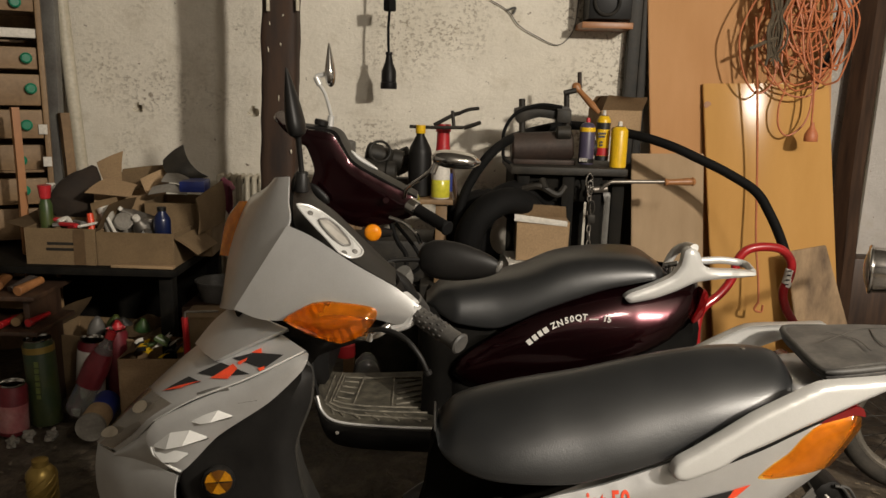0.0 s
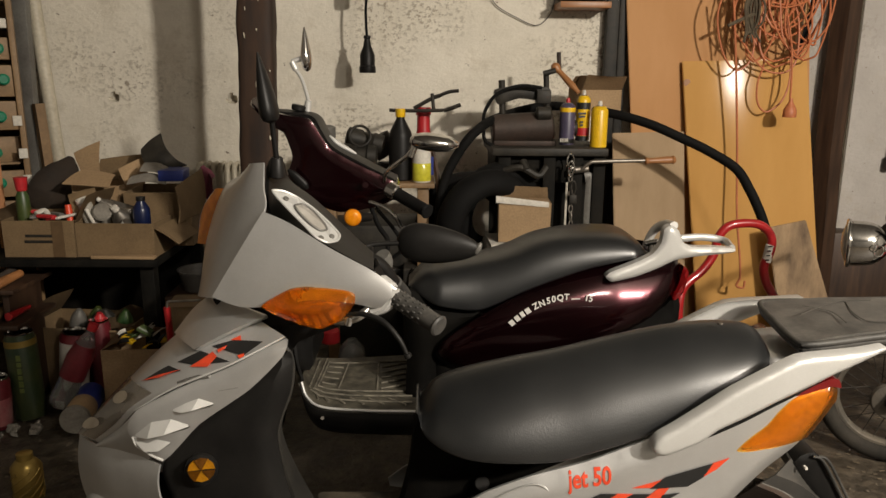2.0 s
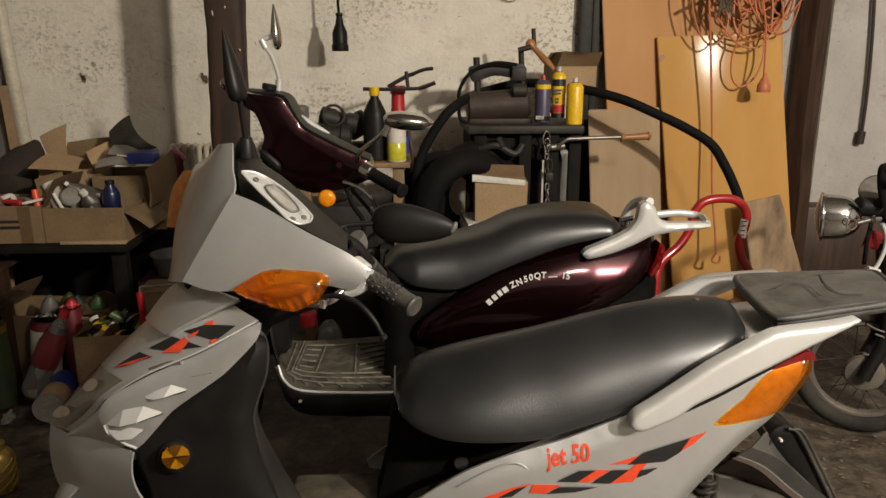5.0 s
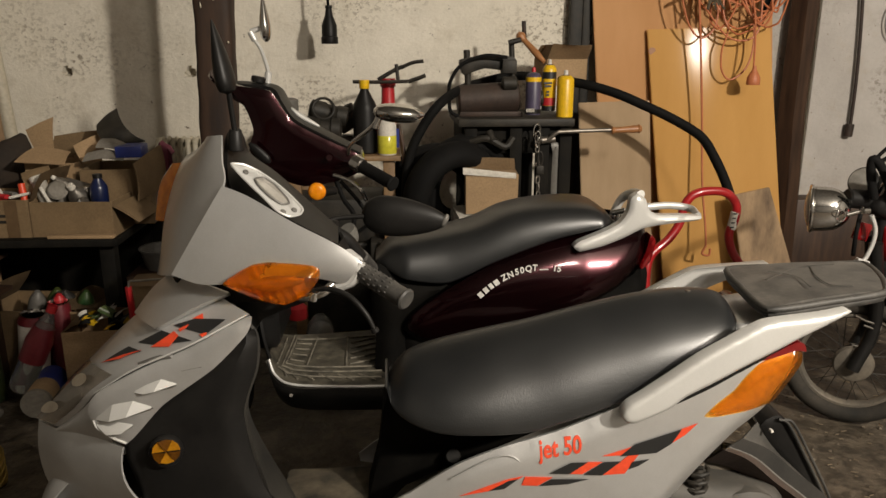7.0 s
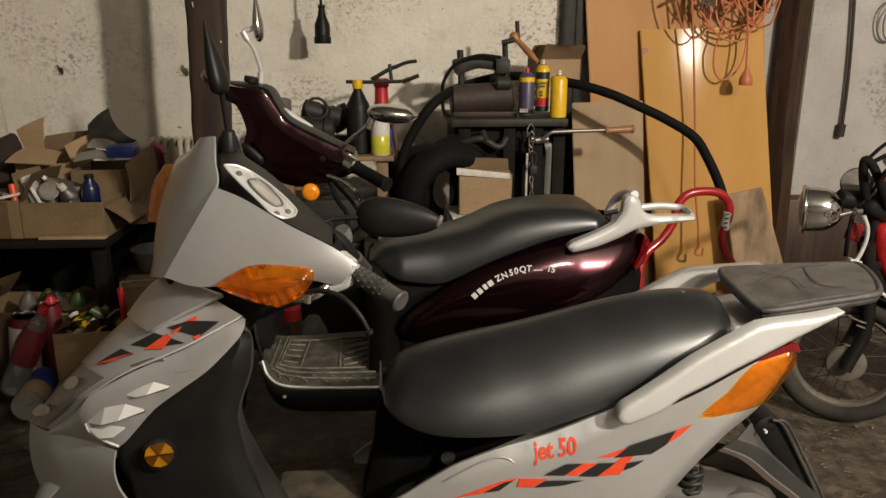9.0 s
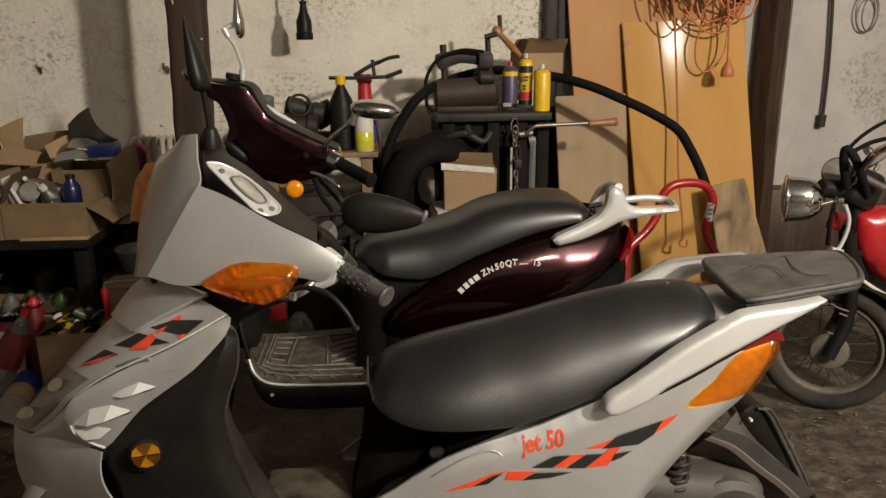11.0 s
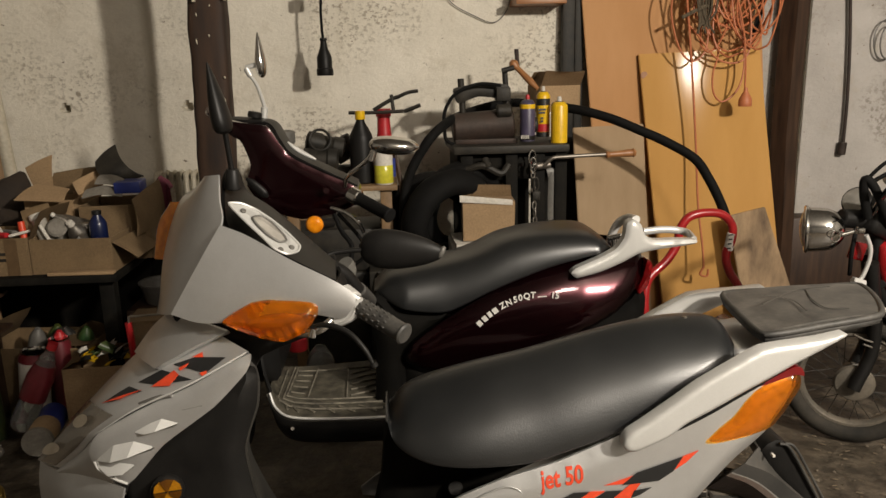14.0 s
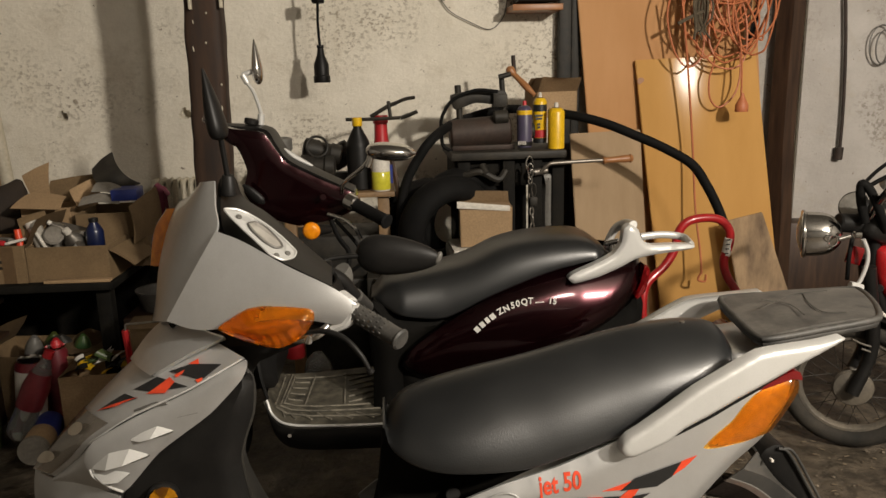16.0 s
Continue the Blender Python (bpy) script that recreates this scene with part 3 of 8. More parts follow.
# grit and chips on the floor
rng = random.Random(21)
bm = B()
for k in range(900):
    x, y = rng.uniform(-1.6, 2.9), rng.uniform(1.2, 3.4)
    r = rng.uniform(0.002, 0.009)
    vs = [bm.verts.new((x + r * math.cos(a) * rng.uniform(0.6, 1.3), y + r * math.sin(a) * rng.uniform(0.6, 1.3), 0.003)) for a in (0, 1.2, 2.5, 3.8, 5.0)]
    top = bm.verts.new((x, y, 0.003 + r * 0.6))
    for i in range(5):
        bm.faces.new((vs[i], vs[(i + 1) % 5], top))
tagged(part("floor_grit", bm, material("grit", (0.22, 0.18, 0.13), 0.9, 0, (0.10, 0.08, 0.06), 30, 0.5, 0.2)), "scattered pale grit and chips on the floor", "grit", kind="stuff")
rng = random.Random(8)
bm = B()
for k in range(700):
    x, y, a = rng.uniform(0.8, 2.9), rng.uniform(1.2, 3.3), rng.gauss(-0.5, 0.5)
    ln, w = rng.uniform(0.003, 0.013), rng.uniform(0.0008, 0.0026)
    d, e = Vector((math.cos(a), math.sin(a), 0)) * ln, Vector((-math.sin(a), math.cos(a), 0)) * w
    c = Vector((x, y, 0.004))
    q = [bm.verts.new(p) for p in (c - d - e, c + d - e, c + d + e, c - d + e)]
    t1, t2 = bm.verts.new(c - d * 0.8 + Vector((0, 0, 0.003))), bm.verts.new(c + d * 0.8 + Vector((0, 0, 0.003)))
    for fc in ((q[0], q[1], t2, t1), (q[2], q[3], t1, t2), (q[1], q[2], t2), (q[3], q[0], t1)):
        bm.faces.new(fc)
tagged(part("floor_straw", bm, material("straw", (0.15, 0.115, 0.07), 0.9, 0, (0.08, 0.06, 0.04), 30, 0.5, 0.1)), "thin dry straw and splinters trodden into the floor", "straw", kind="stuff")
# cable ring on the grimy wall
bm = B()
ring(bm, Matrix.Translation((2.718, 3.930, 1.432)) @ pose(0, 0, 0, 90, 0, 0) @ Matrix.Diagonal((0.75, 1.2, 1, 1)), 0.085, 0.004, 30, 8)
ring(bm, Matrix.Translation((2.729, 3.920, 1.420)) @ pose(0, 0, 0, 90, 0, 8) @ Matrix.Diagonal((0.65, 1.15, 1, 1)), 0.075, 0.004, 30, 8)
thing("cable_ring", bm, lead_grey, "grey cable coil hung on the wall", "cable")

# ---- the silver scooter ----
SY = 1.56
sil = base_of("motor_scooter", (0.3, SY, 0), "silver motor scooter with black seat and orange decals", "scooter", "parked scooters")

bm = B()
cushion(bm, [(0.049, 0.574), (0.074, 0.627), (0.115, 0.661), (0.241, 0.696), (0.367, 0.723), (0.494, 0.755), (0.621, 0.780), (0.725, 0.786), (0.790, 0.774), (0.815, 0.733)],
        [(0.053, 0.606), (0.069, 0.561), (0.128, 0.537), (0.219, 0.529), (0.336, 0.529), (0.406, 0.545), (0.524, 0.581), (0.632, 0.636), (0.733, 0.685), (0.794, 0.710)],
        SY, lambda s: 0.172 * (1 - 0.56 * (1 - min(1, s / 0.30)) ** 3.4) * (1 - 0.531 * (1 - min(1, (1 - s) / 0.16)) ** 3) * (1 - 0.42 * max(0, s - 0.25) ** 1.6), 64, 44, 1.35, 1.10)
seat = part("seat", bm, seat_leather, sil, "black grained leather dual seat", 60)
bm = B()
rod(bm, (0.700, 1.520, 0.793), (0.700, 1.520, 0.797), 0.006, 10)
part("stud", bm, steel, seat)

side_out = [(-0.019, 0.306), (0.100, 0.404), (0.193, 0.465), (0.286, 0.502), (0.402, 0.535), (0.523, 0.584), (0.632, 0.640), (0.779, 0.716), (0.899, 0.715), (0.894, 0.656), (0.841, 0.572), (0.779, 0.518), (0.717, 0.450), (0.643, 0.348), (0.561, 0.249)]
body_y = lambda x, z: 1.385 + 0.10 * max(0, x - 0.72) ** 1.3 + 0.06 * max(0, 0.45 - z)
side = paired("side_panel", side_out, body_y, 0.006, 0.02, 0.045, 4, 0.02, SY, silver, sil, "silver painted side panels")
_, side_at = swell(side_out, body_y, 0.02, 0.045, 4)

# raised fold at the front of the side panel
bm = B()
for y in (side_at(0.2, 0.44) - 0.0005,):
    tube(bm, [(*(0.182, 0.444)[:1], y, (0.182, 0.444)[1]), (*(0.251, 0.481)[:1], y, (0.251, 0.481)[1]), (*(0.300, 0.493)[:1], y, (0.300, 0.493)[1]), (*(0.339, 0.462)[:1], y, (0.339, 0.462)[1])], 0.0019, 8, 4)
part("crease", bm, silver, side)


def decal(name, outline, at, mat, parent, lift=0.0015, n=1):
    bm = B()
    panel(bm, outline, lambda x, z: at(x, z) - lift, 0.001, 0, 0.01, n, 0.02)
    return part(name, bm, mat, parent)


for mat, outs in ((decal_red, ([(0.493, 0.486), (0.558, 0.506), (0.540, 0.487)],
                               [(0.638, 0.511), (0.656, 0.542), (0.689, 0.554), (0.664, 0.528)],
                               [(0.426, 0.448), (0.463, 0.474), (0.495, 0.473), (0.453, 0.446)],
                               [(0.495, 0.442), (0.565, 0.499), (0.573, 0.492), (0.543, 0.444)],
                               [(0.327, 0.425), (0.334, 0.445), (0.392, 0.441), (0.361, 0.422)],
                               [(0.198, 0.404), (0.293, 0.439), (0.331, 0.447), (0.286, 0.418)])),
                  (decal_black, ([(0.530, 0.485), (0.560, 0.511), (0.656, 0.542), (0.637, 0.510), (0.607, 0.490)],
                                 [(0.384, 0.451), (0.429, 0.474), (0.463, 0.474), (0.426, 0.448)],
                                 [(0.456, 0.445), (0.497, 0.473), (0.533, 0.473), (0.495, 0.442)],
                                 [(0.550, 0.454), (0.557, 0.471), (0.593, 0.476), (0.570, 0.461)],
                                 [(0.364, 0.422), (0.389, 0.437), (0.468, 0.434), (0.424, 0.424)],
                                 [(0.260, 0.415), (0.300, 0.437), (0.320, 0.441), (0.291, 0.418)]))):
    for o in outs:
        decal("decal", o, side_at, mat, side, 0.002 if mat == decal_red else 0.003)
bm = B()
a, b = Vector((0.363, 1.380, 0.485)), Vector((0.456, 1.380, 0.498))
lettering(bm, "jet 50", 0.050, Matrix.Translation((a.x, side_at(0.4, 0.5) - 0.003, a.z)) @ pose(0, 0, 0, 90, -math.degrees(math.atan2(b.z - a.z, b.x - a.x)), 0) @ Matrix.Diagonal((0.76, 1, 1, 1)), 0.15, 0.0006, 0.0011)
for v in bm.verts:
    v.co.y = side_at(v.co.x, v.co.z) - 0.0010 + (v.co.y - side_at(0.4, 0.5) + 0.003)
part("lettering", bm, decal_red, side, "orange-red lettering")

rack_plastic = material("dusty_rack", (0.055, 0.053, 0.049), 0.5, 0, (0.15, 0.138, 0.12), 16, 0.6, 0.12, 90)
# grab rails and rear rack
rail_out = [(0.521, 0.586), (0.524, 0.602), (0.535, 0.615), (0.564, 0.633), (0.621, 0.672), (0.675, 0.710), (0.740, 0.747), (0.799, 0.777), (0.862, 0.784), (0.920, 0.788), (0.974, 0.794), (0.977, 0.789), (0.929, 0.768), (0.874, 0.745), (0.820, 0.719), (0.759, 0.689), (0.698, 0.655), (0.648, 0.629), (0.613, 0.602), (0.550, 0.575), (0.531, 0.576)]
rail_mid = lambda x: 0.600 + 0.48 * (x - 0.55)
gap_out = [(0.632, 0.596), (0.700, 0.627), (0.760, 0.660), (0.820, 0.690), (0.862, 0.712), (0.874, 0.748), (0.800, 0.722), (0.700, 0.668), (0.650, 0.640)]
# Black strip added for the shadow gap between rail and body.
bm = B()
panel(bm, gap_out, lambda x, z: 1.3835 + 0.20 * max(0, x - 0.72) ** 1.5, 0.012, 0, 0.01, 3, 0.02)
part("rail_shade_strip", bm, black_plastic, sil, "black strip standing in for the shaded gap beneath the grab rail")
paired("grab_rail", rail_out, lambda x, z: 1.350 + 0.35 * max(0, x - 0.72) ** 2 + 0.10 * max(0, z - rail_mid(x)), 0.026, 0.006, 0.009, 3, 0.006, SY, rail_paint, sil, "light silver grab rail", 75)
bm = B()
box(bm, (0.15, 0.20, 0.04), pose(0.865, SY, 0.722, 0, -6, 0), 0.015, 3)
part("tail_bridge", bm, silver, sil)
bm = B()
rc = [Vector((0.861, 1.680, 0.796)), Vector((0.836, 1.430, 0.785)), Vector((1.093, 1.450, 0.809)), Vector((1.191, 1.680, 0.803))]
skin(bm, [rc[0], rc[0].lerp(rc[1], .5) + Vector((-.012, 0, 0)), rc[1]], [rc[3], rc[3].lerp(rc[2], .5) + Vector((.015, 0, 0)), rc[2]], (0, 0, 0.006), 8, 10, 0.022)
GROOVES = [[(0.922, 1.611), (0.964, 1.565), (0.955, 1.490)], [(1.038, 1.640), (1.010, 1.563), (1.006, 1.500), (1.050, 1.492)], [(0.885, 1.545), (1.006, 1.635), (1.105, 1.655)]]
rack = part("rack_plate", bm, rack_plastic, sil, "dusty black plastic rear rack")
for pts in GROOVES:
    bm = B()
    tube(bm, [(x, y, along([(1.43, 0.8085), (1.56, 0.8075), (1.70, 0.806)], y)) for x, y in pts], 0.0016, 6, 6, 0.5)
    part("groove", bm, dusty_plastic, rack)
bm = B()
loop = [rc[0], rc[0].lerp(rc[1], .5) + Vector((-.012, 0, 0)), rc[1], rc[1].lerp(rc[2], .5) + Vector((0, -.006, 0)), rc[2], rc[2].lerp(rc[3], .5) + Vector((.018, 0, 0)), rc[3], rc[3].lerp(rc[0], .5)]
tube(bm, [p + Vector((0, 0, -0.004)) for p in loop], 0.0075, 10, 6, 1.0, (0, 0, 1), True)
tube(bm, [p * 0.97 + (rc[0] + rc[2]) * 0.015 + Vector((0, 0, -0.015)) for p in loop], 0.007, 10, 6, 1.3, (0, 0, 1), True)
part("rim", bm, grip_rubber, rack)

# tail lamp
lamp_out = [(0.702, 0.569), (0.729, 0.599), (0.759, 0.624), (0.782, 0.655), (0.803, 0.676), (0.823, 0.687), (0.880, 0.705), (0.898, 0.701), (0.900, 0.676), (0.882, 0.645), (0.862, 0.615), (0.841, 0.592), (0.789, 0.576), (0.732, 0.567)]
tl = paired("tail_lamp", lamp_out, lambda x, z: 1.372 + 0.10 * max(0, x - 0.72) ** 1.3, 0.003, 0.012, 0.03, 4, 0.010, SY, amber_glass, sil, "orange turn signal lens")
tl.visible_shadow = False
facets = material("amber_reflector", (0.92, 0.72, 0.40), 0.16, 0.85, (0.55, 0.34, 0.12), 30, 0.5, 0.6, 34)


def reflector(outline, y, parent, pitch, slope):
    """A ribbed reflector behind a lens."""
    bm = B()
    panel(bm, outline, lambda x, z: y(x, z) + 0.0045 * abs(((x + slope * z) / pitch) % 1 - 0.5), 0.004, 0, 0.01, 3, 0.005)
    return part("reflector", bm, facets, parent, "ribbed amber reflector", 15)


reflector([(x * 0.97 + 0.809 * 0.03, z * 0.97 + 0.636 * 0.03) for x, z in lamp_out], lambda x, z: 1.386 + 0.10 * max(0, x - 0.72) ** 1.3 + 0.010 * (x > 0.806), tl, 0.011, -0.15)
bm = B()
panel(bm, [(0.812, 0.687), (0.850, 0.708), (0.882, 0.724), (0.898, 0.720), (0.904, 0.703), (0.882, 0.706), (0.826, 0.688)], 1.386, 0.34, 0.004, 0.01, 2, 0.02)
part("brake_lens", bm, red_lens, tl, "dark red brake lens")

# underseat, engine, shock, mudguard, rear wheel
# The seat overhang's shade is put into this panel's colour.
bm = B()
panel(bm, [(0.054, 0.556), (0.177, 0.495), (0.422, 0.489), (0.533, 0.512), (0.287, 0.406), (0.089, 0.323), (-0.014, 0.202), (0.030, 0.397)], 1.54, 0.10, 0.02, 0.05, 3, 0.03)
part("underseat_panel", bm, underseat_shade_black, sil)
bm = B()
rod(bm, (0.196, 1.515, 0.421), (0.198, 1.540, 0.405), 0.017, 18)
rod(bm, (0.180, 1.515, 0.379), (0.182, 1.540, 0.363), 0.012, 18)
part("plug_cap", bm, black_plastic, sil)
bm = B()
box(bm, (0.46, 0.17, 0.16), pose(0.70, SY - 0.06, 0.30, 0, 8, 0), 0.04, 3)
rod(bm, (0.84, SY - 0.15, 0.26), (0.84, SY - 0.05, 0.26), 0.10, 24)
part("engine", bm, dusty_plastic, sil)
bm = B()
sa, sb = Vector((0.727, 1.440, 0.428)), Vector((0.719, 1.440, 0.286))
sm, sl = axis(sa, sb)
tube(bm, [sm @ Vector((0.022 * math.cos(0.8 * k), 0.022 * math.sin(0.8 * k), sl * k / 56)) for k in range(57)], 0.0055, 8, 1)
shock = part("shock_absorber", bm, dark_iron, sil)
bm = B()
rod(bm, sa, sb, 0.012)
part("damper_rod", bm, steel, shock)
bm = B()
WC = Vector((0.770, SY, 0.205))
ring(bm, Matrix.Translation(WC) @ pose(0, 0, 0, 90, 0, 0), 0.150, 0.055, 48, 16)
wheel = part("rear_wheel", bm, dusty_tyre, sil, "dusty brown rear tyre")
bm = B()
for k in range(40):
    a = 2 * math.pi * k / 40
    for s in (-1, 1):
        box(bm, (0.006, 0.035, 0.012), Matrix.Translation(WC) @ Matrix.Rotation(a, 4, "Y") @ pose(0.199, s * 0.026, 0, 0, 0, s * 25), 0)
tagged(part("tread", bm, dusty_tyre, wheel), "", "", "", "stuff")
bm = B()
lathe(bm, [(0.02, -0.04), (0.105, -0.035), (0.11, 0.035), (0.02, 0.04)], Matrix.Translation(WC) @ pose(0, 0, 0, 90, 0, 0), 30)
part("rim", bm, steel, wheel)
guard_low = [(0.768, 1.500, 0.397), (0.830, 1.500, 0.378), (0.889, 1.500, 0.337), (0.951, 1.500, 0.272), (0.985, 1.500, 0.210)]
guard_mid = [(0.804, 1.470, 0.444), (0.866, 1.470, 0.415), (0.932, 1.470, 0.359), (0.992, 1.470, 0.311), (1.045, 1.470, 0.260)]
guard_top = [(0.880, 1.500, 0.487), (0.943, 1.500, 0.406), (1.005, 1.500, 0.346), (1.053, 1.500, 0.294), (1.110, 1.500, 0.222)]
bm = B()
loft(bm, [guard_low, [(x - 0.02, y - 0.012, z + 0.004) for x, y, z in guard_mid], guard_mid], 5, 0.004)
part("inner_mudguard", bm, rust_iron, sil, "brown dusty inner mudguard")
bm = B()
loft(bm, [guard_mid, [(x + 0.03, 1.468, z + 0.022) for x, y, z in guard_mid], guard_top, [(x + 0.02, 1.66, z + 0.01) for x, y, z in guard_top]], 5, 0.004)
mud = part("rear_mudguard", bm, dusty_plastic, sil, "dusty dark grey rear mudguard", 28)
bm = B()
tube(bm, [(x, y - 0.003, z + 0.002) for x, y, z in guard_mid], 0.0025, 8, 5)
part("lip", bm, lead_grey, mud)
bm = B()
panel(bm, [(0.885, 0.480), (0.915, 0.503), (0.942, 0.495), (0.995, 0.408), (1.039, 0.330), (1.066, 0.276), (1.012, 0.296), (0.976, 0.348), (0.928, 0.412)], 1.49, 0.12, 0.006, 0.012, 2, 0.015)
holder = part("number_holder", bm, black_plastic, sil, "black number plate holder")
for off in (0.0, 0.012):
    bm = B()
    tube(bm, [(0.920 + off, 1.486, 0.500), (0.944 + off, 1.484, 0.488), (0.993 + off, 1.484, 0.406), (1.037 + off, 1.484, 0.328), (1.056 + off, 1.486, 0.292)], 0.0035, 8, 5)
    part("rib", bm, dusty_plastic, holder)
bm = B()
box(bm, (0.006, 0.012, 0.006), pose(*(0.900, 1.475, 0.479)), 0.001)
part("holder_clip", bm, paper_white, sil)

# front apron
edge_c = [(-0.204, 1.395, 0.811), (-0.309, 1.375, 0.761), (-0.422, 1.390, 0.708), (-0.512, 1.420, 0.647), (-0.563, 1.450, 0.594), (-0.633, 1.500, 0.533)]
mid_c = [(-0.355, 1.560, 0.840), (-0.453, 1.560, 0.771), (-0.532, 1.560, 0.703), (-0.598, 1.560, 0.636), (-0.664, 1.560, 0.564), (-0.698, 1.560, 0.521)]
flip = lambda c: [(p[0], 2 * SY - p[1], p[2]) for p in c]
bm = B()
skin(bm, edge_c, mid_c, (-0.012, -0.012, 0.012), 8, 14, 0.004)
skin(bm, flip(edge_c), mid_c, (-0.012, 0.012, 0.012), 8, 14, 0.004)
apron = part("front_apron", bm, silver, sil, "silver front apron")
gill_out = [(-0.528, 0.615), (-0.506, 0.654), (-0.420, 0.705), (-0.313, 0.752), (-0.202, 0.810), (-0.209, 0.774), (-0.276, 0.705), (-0.378, 0.632), (-0.456, 0.550), (-0.513, 0.578)]
gy = lambda x, z: 1.378 + 0.5 * max(0, -0.42 - x) ** 1.5
gill = paired("gill_panel", gill_out, gy, 0.005, 0.006, 0.015, 4, 0.016, SY, silver, sil, "silver side cheek with raised gills")
_, gill_at = swell(gill_out, gy, 0.006, 0.015, 4)


# pale tubes standing in for the highlight along the cheek's joints
bm = B()
tube(bm, [Vector(p) + Vector((-0.003, -0.008, 0.001)) for p in edge_c[:4]], 0.0022, 8, 8)
part("joint_highlight", bm, rail_paint, gill)
bm = B()
tube(bm, [(x, gill_at(x, z) - 0.001, z) for x, z in ((-0.516, 0.600), (-0.509, 0.582), (-0.483, 0.566), (-0.456, 0.552))], 0.0022, 8, 6)
part("joint_highlight", bm, rail_paint, gill)


def wedge(parent, upper, lower, lift):
    """A raised gill: its upper edge lies on the panel, its lower edge stands proud."""
    bm = B()
    k = len(upper)
    up = [bm.verts.new((x, gill_at(x, z) - 0.0005, z)) for x, z in upper]
    lo = [bm.verts.new((x, gill_at(x, z) - (0.0005 if i in (0, k - 1) else lift), z)) for i, (x, z) in enumerate(lower)]
    un = [bm.verts.new((x, gill_at(x, z) + 0.001, z - 0.004)) for x, z in lower]
    for i in range(k - 1):
        bm.faces.new((up[i], up[i + 1], lo[i + 1], lo[i]))
        bm.faces.new((lo[i], lo[i + 1], un[i + 1], un[i]))
    # Lighter paint than the cheek: the facets' highlight is in the colour.
    return part("gill", bm, rail_paint, parent, "", 20)


wedge(gill, [(-0.426, 0.666), (-0.400, 0.680), (-0.374, 0.690), (-0.346, 0.680)], [(-0.426, 0.663), (-0.405, 0.666), (-0.386, 0.670), (-0.346, 0.678)], 0.015)
wedge(gill, [(-0.508, 0.607), (-0.472, 0.637), (-0.431, 0.646), (-0.398, 0.634)], [(-0.509, 0.602), (-0.476, 0.610), (-0.442, 0.620), (-0.398, 0.630)], 0.019)
wedge(gill, [(-0.509, 0.593), (-0.484, 0.590), (-0.464, 0.600), (-0.437, 0.597)], [(-0.510, 0.588), (-0.486, 0.578), (-0.457, 0.582), (-0.437, 0.594)], 0.014)
for p, q in (((-0.402, 0.662), (-0.353, 0.671)), ((-0.451, 0.616), (-0.395, 0.630)), ((-0.335, 0.705), (-0.297, 0.712))):
    bm = B()
    tube(bm, [(p[0], gill_at(*p) + 0.002, p[1]), (q[0], gill_at(*q) + 0.002, q[1])], 0.0022, 6, 2)
    part("slot", bm, lead_grey, gill)


def on_apron(s, r):
    """A place on the apron's near side: s from its rear to its nose, r from the lower edge to the ridge."""
    a, b = spline(edge_c, 8), spline(mid_c, 8)
    i = min(len(a) - 1.001, max(0, s * (len(a) - 1)))
    k, f = int(i), i - int(i)
    p, q = a[k].lerp(a[k + 1], f), b[k].lerp(b[k + 1], f)
    return p.lerp(q, r) + Vector((-0.012, -0.012, 0.012)) * (1 - (2 * r - 1) ** 2)


def apron_decal(corners, mat, lift, label=""):
    bm = B()
    c = [Vector(v) for v in corners]
    n = 8
    for i in range(n):
        for j in range(n):
            quad = []
            for u, v in ((i, j), (i + 1, j), (i + 1, j + 1), (i, j + 1)):
                g = c[0].lerp(c[1], u / n).lerp(c[3].lerp(c[2], u / n), v / n)
                w = on_apron(g.x, g.y)
                quad.append(bm.verts.new(w + Vector((-0.5, -0.6, 0.6)) * lift))
            bm.faces.new(quad)
    bmesh.ops.remove_doubles(bm, verts=bm.verts, dist=0.0002)
    bmesh.ops.solidify(bm, geom=list(bm.faces), thickness=0.0006)
    return part("decal", bm, mat, apron, label)


apron_decal([(0.180, 0.315), (0.115, 0.245), (0.060, 0.060), (0.145, 0.020)], decal_black, 0.0015)
apron_decal([(0.310, 0.345), (0.220, 0.335), (0.190, 0.030), (0.275, 0.165)], decal_black, 0.0015)
apron_decal([(0.465, 0.385), (0.345, 0.365), (0.330, 0.190), (0.435, 0.290)], decal_black, 0.0015)
apron_decal([(0.120, 0.260), (0.085, 0.250), (0.100, 0.190), (0.115, 0.240)], decal_red, 0.0024)
apron_decal([(0.155, 0.050), (0.135, 0.035), (0.150, -0.015), (0.160, 0.005)], decal_red, 0.0024)
apron_decal([(0.180, 0.230), (0.145, 0.220), (0.160, 0.195), (0.185, 0.190)], decal_red, 0.0024)
apron_decal([(0.295, 0.180), (0.195, 0.235), (0.200, 0.155), (0.255, 0.080)], decal_red, 0.0024)
apron_decal([(0.475, 0.395), (0.380, 0.270), (0.325, 0.200), (0.410, 0.250)], decal_red, 0.0024)
# headlamp glass in the nose
bm = B()
n1 = [on_apron(0.485 + 0.505 * k / 8, 0.09) + Vector((-0.001, -0.001, 0.001)) for k in range(9)]
n2 = [on_apron(0.52 + 0.47 * k / 8, 0.97) + Vector((-0.001, -0.001, 0.001)) for k in range(9)]
skin(bm, n1, n2, (-0.012, -0.013, 0.013), 3, 12, 0.002)
part("nose_glass", bm, material("smoked_glass", (0.20, 0.178, 0.148), 0.2, 0.6, (0.34, 0.29, 0.23), 8, 0.6, 0, 300, coat=0.9), apron, "smoky nose glass")
